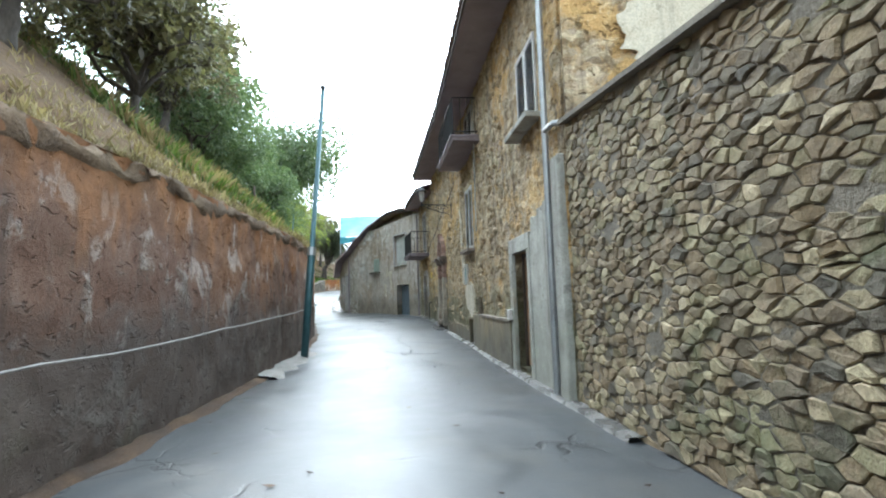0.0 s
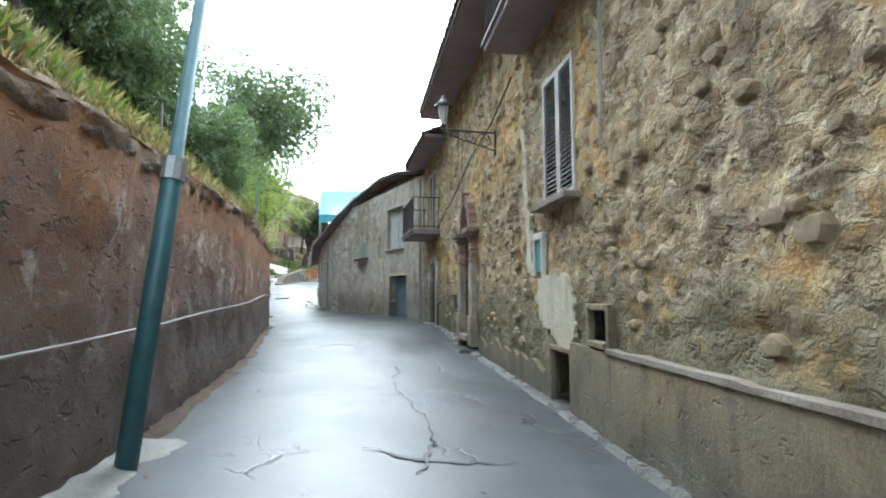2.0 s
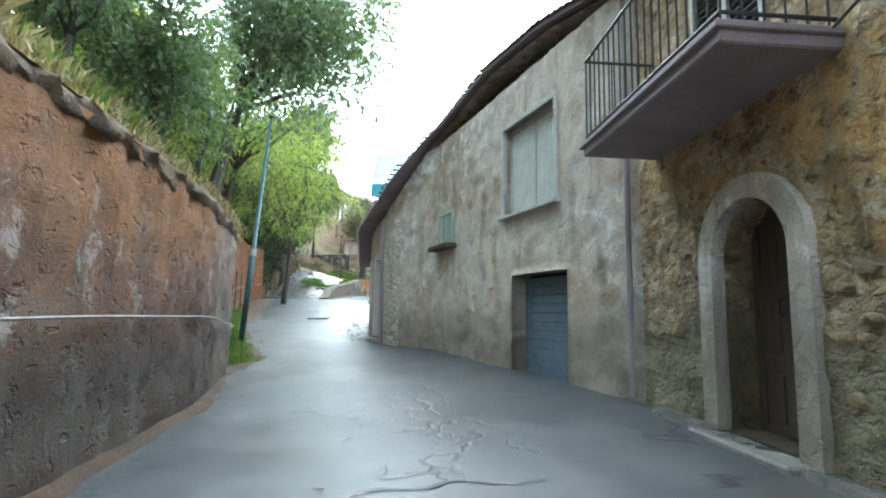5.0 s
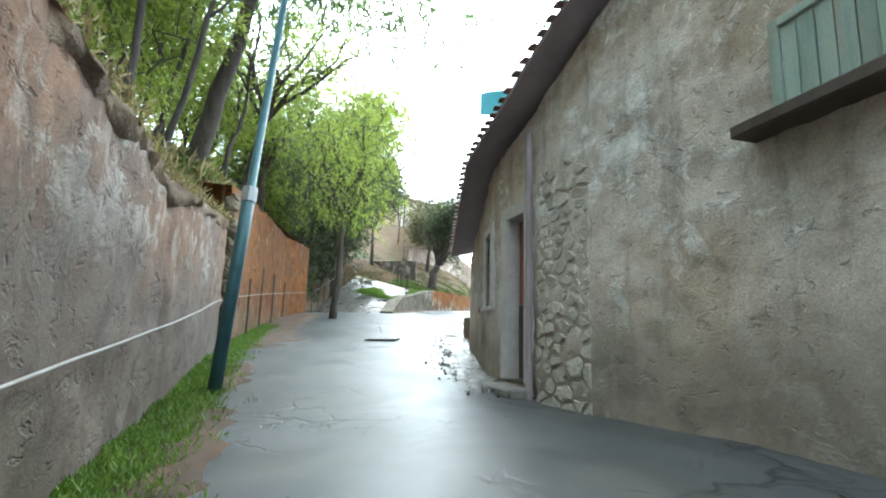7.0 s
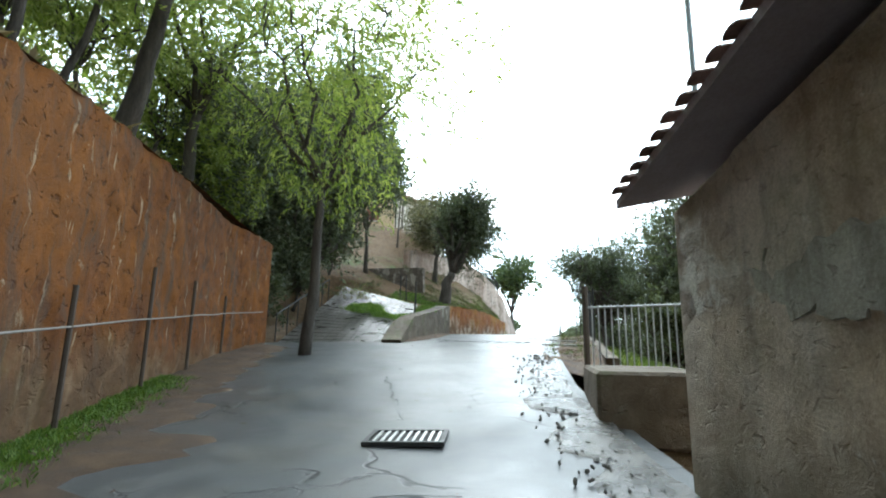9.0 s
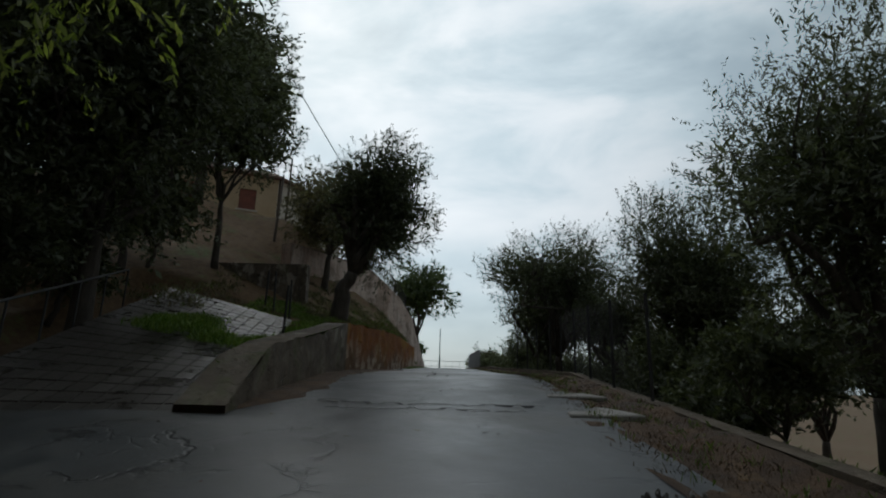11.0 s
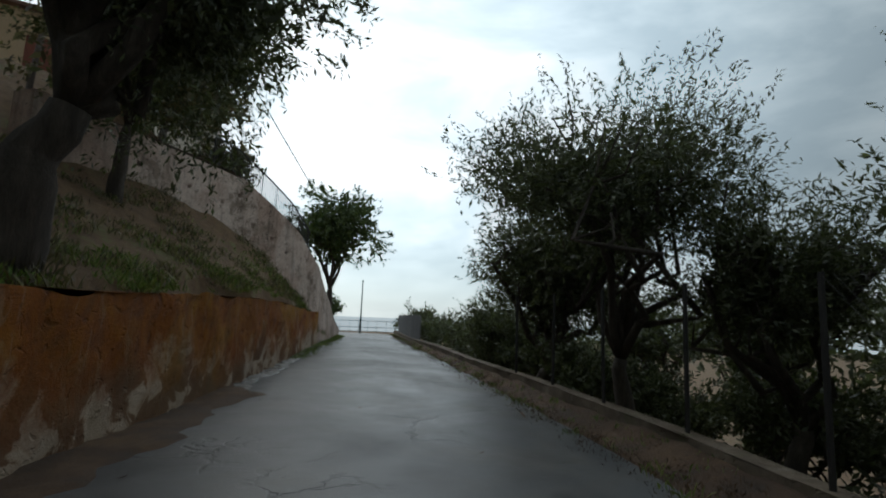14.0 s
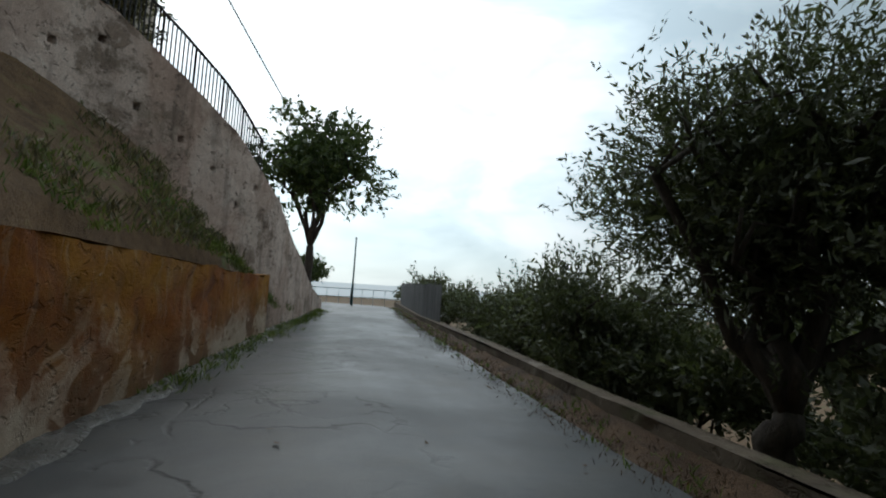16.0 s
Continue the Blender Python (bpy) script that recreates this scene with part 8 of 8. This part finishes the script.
# dark trees round the ramp and the yard
DT = "tall dark tree beside the yard of the hill house"
tree(-24.6, 57.0, 11.5, (4.0, 3.8, 3.6), DT, M_OLIVE, 0.16, 0.36, 34000, 0.2, 0.35, limbs=9)
tree(-17.9, 58.0, 14.2 - terrain_z(-17.9, 58.0), (2.2, 2.2, 2.7), DT, M_OLIVE, 0.13, 0.36, 52000, 0.10, 0.3, limbs=9, low=3.2)
tree(-17.6, 51.4, 11.5, (3.0, 3.0, 5.4), DT, M_OLIVE, 0.13, 0.36, 84000, 0.2, 0.25, limbs=9, low=0.6)
tree(-21.5, 54.0, 11.0, (3.6, 3.6, 4.8), DT, M_OLIVE, 0.18, 0.38, 26000, 0.2, 0.25, limbs=9)
tree(-19.2, 47.0, 10.5, (3.4, 3.4, 5.2), DT, M_OLIVE, 0.13, 0.34, 48000, 0.2, 0.25, limbs=9, low=0.4)
for x, y, h in ((-18.2, 47.4, 2.8), (-18.7, 49.8, 3.2), (-19.2, 52.6, 3.2), (-19.4, 56.6, 3.0)):
    tree(x, y, h, (1.5, 1.7, 1.5), "dense dark bush beside the ramp", M_OLIVE, 0.13, 0.36, 12000, 0.06, 0.25, category="bush", limbs=5)
tree(-20.6, 50.6, 6.0, (2.8, 3.2, 3.0), "dense dark bush below the hill house", M_OLIVE, 0.15, 0.36, 24000, 0.1, 0.25, category="bush")
tree(-19.6, 55.6, 6.0, (2.6, 2.4, 3.0), "dense dark bush below the hill house", M_OLIVE, 0.14, 0.36, 26000, 0.1, 0.25, category="bush")
tree(-16.6, 69.4, 7.4, (3.0, 2.9, 3.5), "dark leafy tree above the pale wall", M_DUSTY, 0.11, 0.40, 60000, 0.14, 0.3, z=7.3)
tree(-15.4, 64.0, 6.2, (2.3, 2.4, 2.7), "dark leafy tree above the pale wall", M_DUSTY, 0.11, 0.40, 40000, 0.14, 0.3, z=5.9)
tree(-24.6, 69.5, 24.6 - terrain_z(-24.6, 69.5), (5.4, 4.2, 4.3), DT, M_OLIVE, 0.22, 0.40, 40000, 0.25, 0.3, limbs=10, low=1.0)
tree(-15.2, 71.4, 2.6, (1.2, 1.2, 1.2), "dark bush above the pale wall", M_DUSTY, 0.11, 0.40, 12000, 0.08, 0.3, category="bush", z=7.4)


def tufts(region, n, h, material, name, label, spread=0.06):
    """Blades of grass: n tufts at places that region() gives."""
    V = []
    for _ in range(n):
        p = region()
        if p is None:
            continue
        for _ in range(6):
            b = np.array(p) + np.append(rng.normal(size=2) * spread, 0)
            t = b + np.append(rng.normal(size=2) * h * 0.45, h * rng.uniform(0.5, 1.2))
            w = np.append(rng.normal(size=2), 0)
            w = w / (np.linalg.norm(w) + 1e-6) * h * 0.06
            m = (b + t) / 2 + np.append(rng.normal(size=2) * h * 0.08, h * 0.12)
            V.append([b - w, b + w, m + w * 0.7, t])
    V = np.array(V)
    c = len(V)
    me = bpy.data.meshes.new(name)
    me.vertices.add(4 * c)
    me.vertices.foreach_set("co", V.reshape(-1))
    me.loops.add(4 * c)
    me.loops.foreach_set("vertex_index", np.arange(4 * c, dtype=np.int32))
    me.polygons.add(c)
    me.polygons.foreach_set("loop_start", np.arange(0, 4 * c, 4, dtype=np.int32))
    me.polygons.foreach_set("loop_total", np.full(c, 4, dtype=np.int32))
    me.materials.append(material)
    me.update()
    me.validate()
    return tagged(new(name, me), label, "grass", "", "stuff")


def on_crest():
    s = rng.uniform(0, crest1.length)
    n = -abs(rng.normal()) * 0.7 + 0.06
    p = crest1.pt(s, n)
    return (p.x, p.y, max(terrain_z(p.x, p.y), top1(s) - 0.05) if n < -0.75 else top1(s) + 0.02)


def on_verge():
    y = rng.uniform(26.0, 40.0)
    L = crest1 if y < 33 else crest2
    p = L.pt(L.of_y(float(y)), abs(rng.normal()) * 0.24)
    return (p.x, p.y, road_z(p.x, p.y) + 0.03)


def on_slope():
    y = rng.uniform(5.0, 46.0)
    k = np.interp(y, [c[1] for c in CREST[1:14]], [c[0] for c in CREST[1:14]])
    x = k - 0.8 - abs(rng.normal()) * 2.4
    return (x, y, terrain_z(x, float(y)))


def on_bank():
    y = rng.uniform(47.5, 76.0)
    k = np.interp(y, [48, 55, 64, 79], [-12.6, -12.4, -11.9, -10.9])
    x = k - 0.35 - abs(rng.normal()) * 0.75
    if fbm(x * 0.8, y * 0.8, 4.0, 2) < (-0.1 if y < 56 else 0.05):
        return None
    if y < 54 and x < -13.0:
        return None
    return (x, y, max(terrain_z(x, float(y)), 2.6))


def on_bank_wide():
    y = rng.uniform(53.0, 74.0)
    k = np.interp(y, [48, 55, 64, 79], [-12.6, -12.4, -11.9, -10.9])
    x = k - 0.4 - rng.uniform(0, 1) * 5.0
    if fbm(x * 0.6, y * 0.6, 9.0, 3) < 0.0:
        return None
    return (x, y, terrain_z(x, float(y)))


def on_right():
    y = rng.uniform(44.0, 88.0)
    x = np.interp(y, [44, 60, 90], [-6.5, -5.5, -6.2]) + abs(rng.normal()) * 2.2
    return (x, y, terrain_z(x, float(y)))


def on_kerbline():
    y = rng.uniform(66.0, 82.0)
    p = left3.pt(left3.of_y(float(y)), abs(rng.normal()) * 0.2)
    return (p.x, p.y, road_z(p.x, p.y))


def on_ramp_bank():
    while True:
        x, y = rng.uniform(-15.8, -12.9), rng.uniform(49.5, 57.5)
        if fbm(x * 0.8, y * 0.8, 3, 3) > -0.1:
            return (x, y, terrain_z(x, y) - 0.01)


tufts(on_crest, 6500, 0.11, M_STRAW, "dry_grass", "dry straw-coloured grass along the wall top")
tufts(on_verge, 5200, 0.08, M_VERGE, "verge_grass", "short bright green grass at the wall foot")
tufts(on_slope, 9000, 0.26, M_GRASS, "slope_grass", "rough green grass on the hillside")
tufts(on_slope, 4000, 0.32, M_STRAW, "dry_grass", "dry straw-coloured grass on the hillside")
tufts(on_bank, 3400, 0.11, M_GRASS, "bank_grass", "short green grass on the bank")
tufts(on_ramp_bank, 3000, 0.13, M_VERGE, "bank_grass", "lush green grass on the bank above the low wall", 0.08)
tufts(on_bank_wide, 800, 0.13, M_GRASS, "bank_grass", "patchy green grass on the earth bank", 0.09)
tufts(on_bank_wide, 4200, 0.15, M_DUSTY, "bank_weeds", "dry brown weeds on the earth bank", 0.09)
def on_litter():
    y = rng.uniform(44.0, 90.0)
    k = np.argmin(abs(ROAD[:, 1, 1] - y))
    a, b = ROAD[k, 1], kerb.pt(kerb.of_y(float(y)), 0.0)
    u = rng.uniform(0.03, 0.97)
    return (a[0] * (1 - u) + b.x * u, y, a[2] + 0.02 - 0.10 * math.sin(u * math.pi))


tufts(on_litter, 3600, 0.05, M_FALLEN, "leaf_litter", "brown fallen leaves along the verge", 0.12)
tufts(on_litter, 500, 0.09, M_GRASS, "verge_grass", "sparse green grass along the verge", 0.05)
tufts(on_right, 3000, 0.30, M_GRASS, "field_grass", "rough grass under the olive trees")
tufts(on_kerbline, 420, 0.10, M_GRASS, "verge_grass", "thin green grass at the wall foot")

# single fallen leaves lying on the wet asphalt
lv, lf = [], []
for _ in range(420):
    row = ROAD[int(rng.integers(0, len(ROAD)))]
    u = float(np.clip(rng.beta(0.7, 0.7), 0.03, 0.97))
    p = row[0] * (1 - u) + row[1] * u + rng.normal(size=3) * 0.12
    if not -4 < p[1] < 88:
        continue
    z, a, r = road_z(p[0], p[1]) + 0.012, rng.uniform(0, 6.3), rng.uniform(0.025, 0.055)
    k = len(lv)
    for d, w, h in ((-1.0, 0, 0.004), (-0.2, 0.42, 0.0), (1.0, 0, 0.012), (-0.1, -0.40, 0.006)):
        lv.append((p[0] + r * (d * math.cos(a) - w * math.sin(a)), p[1] + r * (d * math.sin(a) + w * math.cos(a)), z + h))
    lf.append((k, k + 1, k + 2, k + 3))
tagged(data_part("fallen_leaves", lv, lf, M_FALLEN, None, "scattered brown leaves lying on the wet road", False, "stuff"), category="leaves")

# ---- stones of the garden wall and of the facade, one piece each ----
def stone_mesh(seed):
    r = random.Random(seed)
    bm = bmesh.new()
    n = r.randint(6, 8)
    ang = sorted(2 * math.pi * (k + r.uniform(-0.28, 0.28)) / n for k in range(n))
    def ring(sc, h, jit):
        out = []
        for a in ang:
            c, s = math.cos(a), math.sin(a)
            k = 1 / max(abs(c), abs(s)) ** 0.75
            out.append(bm.verts.new((0.5 * c * k * sc + r.uniform(-jit, jit), 0.5 * s * k * sc + r.uniform(-jit, jit), h + r.uniform(-jit, jit))))
        return out
    a, b, c = ring(1.0, -0.5, 0.02), ring(1.0, 0.25, 0.04), ring(0.78, 0.5, 0.05)
    for p, q in ((a, b), (b, c)):
        for k in range(n):
            bm.faces.new((p[k], p[(k + 1) % n], q[(k + 1) % n], q[k]))
    mid = bm.verts.new((r.uniform(-0.1, 0.1), r.uniform(-0.1, 0.1), 0.56))
    for k in range(n):
        bm.faces.new((c[k], c[(k + 1) % n], mid))
    return mesh_of(bm, "stone", M_STONE)




def lay(line, s, z, w, h, parent, proud, extra=None):
    p, t, o, _ = line.at(s)
    T, O = Vector((t.x, t.y, 0)), Vector((o.x, o.y, 0))
    U = Vector((0, 0, 1))
    m = Matrix((T, U, T.cross(U) if T.cross(U).dot(O) > 0 else -T.cross(U))).transposed().to_4x4()
    if m.determinant() < 0:
        m = Matrix((-T, U, O)).transposed().to_4x4()
    m.translation = Vector((p.x, p.y, z)) + O * proud
    return m @ Euler((0, 0, random.uniform(-0.12, 0.12))).to_matrix().to_4x4() @ Matrix.Diagonal((w, h, 0.16, 1))


def clip(poly, p, q, gap):
    """The part of a polygon nearer to p than to q, less half a joint."""
    mx, mz = (p[0] + q[0]) / 2, (p[1] + q[1]) / 2
    dx, dz = q[0] - p[0], q[1] - p[1]
    L = math.hypot(dx, dz)
    dx, dz = dx / L, dz / L
    off = lambda v: (v[0] - mx) * dx + (v[1] - mz) * dz + gap
    out = []
    for a, b in zip(poly, poly[1:] + poly[:1]):
        da, db = off(a), off(b)
        if da <= 0:
            out.append(a)
        if (da < 0) != (db < 0):
            u = da / (da - db)
            out.append((a[0] + (b[0] - a[0]) * u, a[1] + (b[1] - a[1]) * u))
    return out


def rubble(line, s0, s1, z0, ztop, size, squash, gap, rnd):
    """Outlines of fitted rubble stones on a wall, as lists of (s, z)."""
    seeds = []
    tries = 0
    while tries < 9000:
        tries += 1
        r = size * rnd.choice((0.55, 0.75, 1.0, 1.0, 1.35))
        p = (rnd.uniform(s0, s1), rnd.uniform(z0, ztop((s0 + s1) / 2) + 0.5) * squash, r)
        if all(math.hypot(p[0] - q[0], p[1] - q[1]) > (p[2] + q[2]) * 0.46 for q in seeds):
            seeds.append(p)
    out = []
    for i, p in enumerate(seeds):
        poly = [(p[0] - 0.5, p[1] - 0.5), (p[0] + 0.5, p[1] - 0.5), (p[0] + 0.5, p[1] + 0.5), (p[0] - 0.5, p[1] + 0.5)]
        for j, q in enumerate(seeds):
            if i != j and math.hypot(p[0] - q[0], p[1] - q[1]) < 1.0:
                poly = clip(poly, p, q, gap)
                if len(poly) < 3:
                    break
        if len(poly) < 3:
            continue
        poly = [(min(max(a, s0), s1), min(max(b / squash, z0), ztop(min(max(a, s0), s1)))) for a, b in poly]
        if max(b for _, b in poly) - min(b for _, b in poly) < 0.05 or max(a for a, _ in poly) - min(a for a, _ in poly) < 0.05:
            continue
        out.append(poly)
    return out


def rubble_stone(line, poly, proud, rnd):
    """One fitted stone: roughened outline, sloping shoulders, slightly tilted face."""
    cs, cz = sum(p[0] for p in poly) / len(poly), sum(p[1] for p in poly) / len(poly)
    pts = []
    for a, b in zip(poly, poly[1:] + poly[:1]):
        pts.append(a)
        if math.hypot(a[0] - b[0], a[1] - b[1]) > 0.11:
            m = ((a[0] + b[0]) / 2 + rnd.uniform(-0.022, 0.022), (a[1] + b[1]) / 2 + rnd.uniform(-0.022, 0.022))
            pts.append(m)
    clean = []
    for p in pts:
        if not clean or math.hypot(p[0] - clean[-1][0], p[1] - clean[-1][1]) > 0.012:
            clean.append(p)
    pts = clean
    if len(pts) < 3:
        return None
    tx, tz = rnd.uniform(-0.08, 0.08), rnd.uniform(-0.12, 0.08)
    n = len(pts)
    v = []
    for sc, d in ((1.0, -0.06), (0.985, proud * 0.5), (rnd.uniform(0.80, 0.90), proud)):
        for s, z in pts:
            ds, dz = s - cs, z - cz
            q = line.pt(cs + ds * sc, d + (tx * ds + tz * dz if d > 0 else 0) + rnd.uniform(-0.006, 0.006), cz + dz * sc)
            v.append(tuple(q))
    v.append(tuple(line.pt(cs, proud + rnd.uniform(-0.006, 0.012), cz)))
    f = []
    for r in range(2):
        for k in range(n):
            a, b = r * n + k, r * n + (k + 1) % n
            f.append((a, b, b + n, a + n))
    for k in range(n):
        f.append((2 * n + k, 2 * n + (k + 1) % n, 3 * n))
    return v, f


def lay_rubble(line, polys, parent, material, limit, near, proud, seed):
    rnd = random.Random(seed)
    polys = sorted(polys, key=lambda p: abs(sum(q[0] for q in p) / len(p) - near))
    rv_, rf_ = [], []
    for i, p in enumerate(polys):
        r = rubble_stone(line, p, rnd.uniform(*proud), rnd)
        if r is None:
            continue
        v, f = r
        area = sum(v[k][0] for k in range(3))
        if i < limit:
            me = bpy.data.meshes.new("stone")
            me.from_pydata(v, [], f if line.side > 0 else [q[::-1] for q in f])
            me.materials.append(material)
            me.update()
            new("stone", me).parent = parent
        else:
            k = len(rv_)
            rv_ += v
            rf_ += [tuple(k + j for j in q) for q in f]
    if rv_:
        data_part("rubble", rv_, rf_, M_RUBBLE if material is M_STONE else material, parent, "", False, "stuff")


rnd = random.Random(5)
random.seed(11)
lay_rubble(garden, rubble(garden, garden.of_y(-5.4), garden.length - 0.02, 0.0, top_g, 0.145, 1.9, 0.009, rnd), garden_wall, M_STONE, 300, garden.of_y(1.3), (0.008, 0.036), 3)

# bare stones of the facade
M_FSTONE = simple("ochre_field_stone", [(0.25, (0.27, 0.19, 0.11)), (0.5, (0.42, 0.31, 0.18)), (0.75, (0.52, 0.42, 0.28))], 3.0, (0.75, 0.95), 0, 30.0, 0.9, 0.02, 0.5, 0.2)
FST = []
for i in range(14):
    me = stone_mesh(100 + i)
    me.materials[0] = M_FSTONE
    FST.append(me)
done = 0
while done < 290:
    y = random.choice((random.uniform(8.8, 12.8), random.uniform(12.9, 17.4), random.uniform(13.5, 17.4), random.uniform(19.6, 22.9)))
    z = random.uniform(0.7, 5.6) ** 1.0
    s = fy(y)
    if any(o[0] - 0.35 < s < o[1] + 0.35 and o[2] - 0.35 < z < o[3] + 0.4 for o in OPEN.values()):
        continue
    if fbm(y * 0.9, z * 0.9, 3.0, 2) < 0.0 or (y < 13 and z < 1.05) or (12.7 < y < 14.3 and z < 1.75):
        continue
    w = random.uniform(0.08, 0.24)
    m = lay(facade, s, z, w, w * random.uniform(0.4, 0.75), wall_main, random.uniform(-0.06, -0.03))
    ob = new("stone", random.choice(FST))
    ob.matrix_world = m
    ob.parent = wall_main
    done += 1
# bare stones beside the drain pipe of the grey house
M_GSTONE = simple("pale_rubble_stone", [(0.25, (0.30, 0.26, 0.20)), (0.5, (0.42, 0.38, 0.31)), (0.75, (0.50, 0.46, 0.39))], 3.0, (0.75, 0.95), 0, 30.0, 0.9, 0.02, 0.5, 0.2)
lay_rubble(grey, rubble(grey, gyl(30.45), gyl(31.25), 0.45, lambda s: 3.5, 0.25, 1.3, 0.03, rnd), grey_house, M_GSTONE, 220, gyl(31.0), (0.008, 0.03), 9)
# every thing stands at its own base
for ob in list(scene.objects):
    if ob.type == "EMPTY" and ob.parent is None and "base" in ob.keys():
        b = Vector(ob["base"])
        del ob["base"]
        ob.location = b
        for c in ob.children:
            c.matrix_parent_inverse = Matrix.Translation(-b)
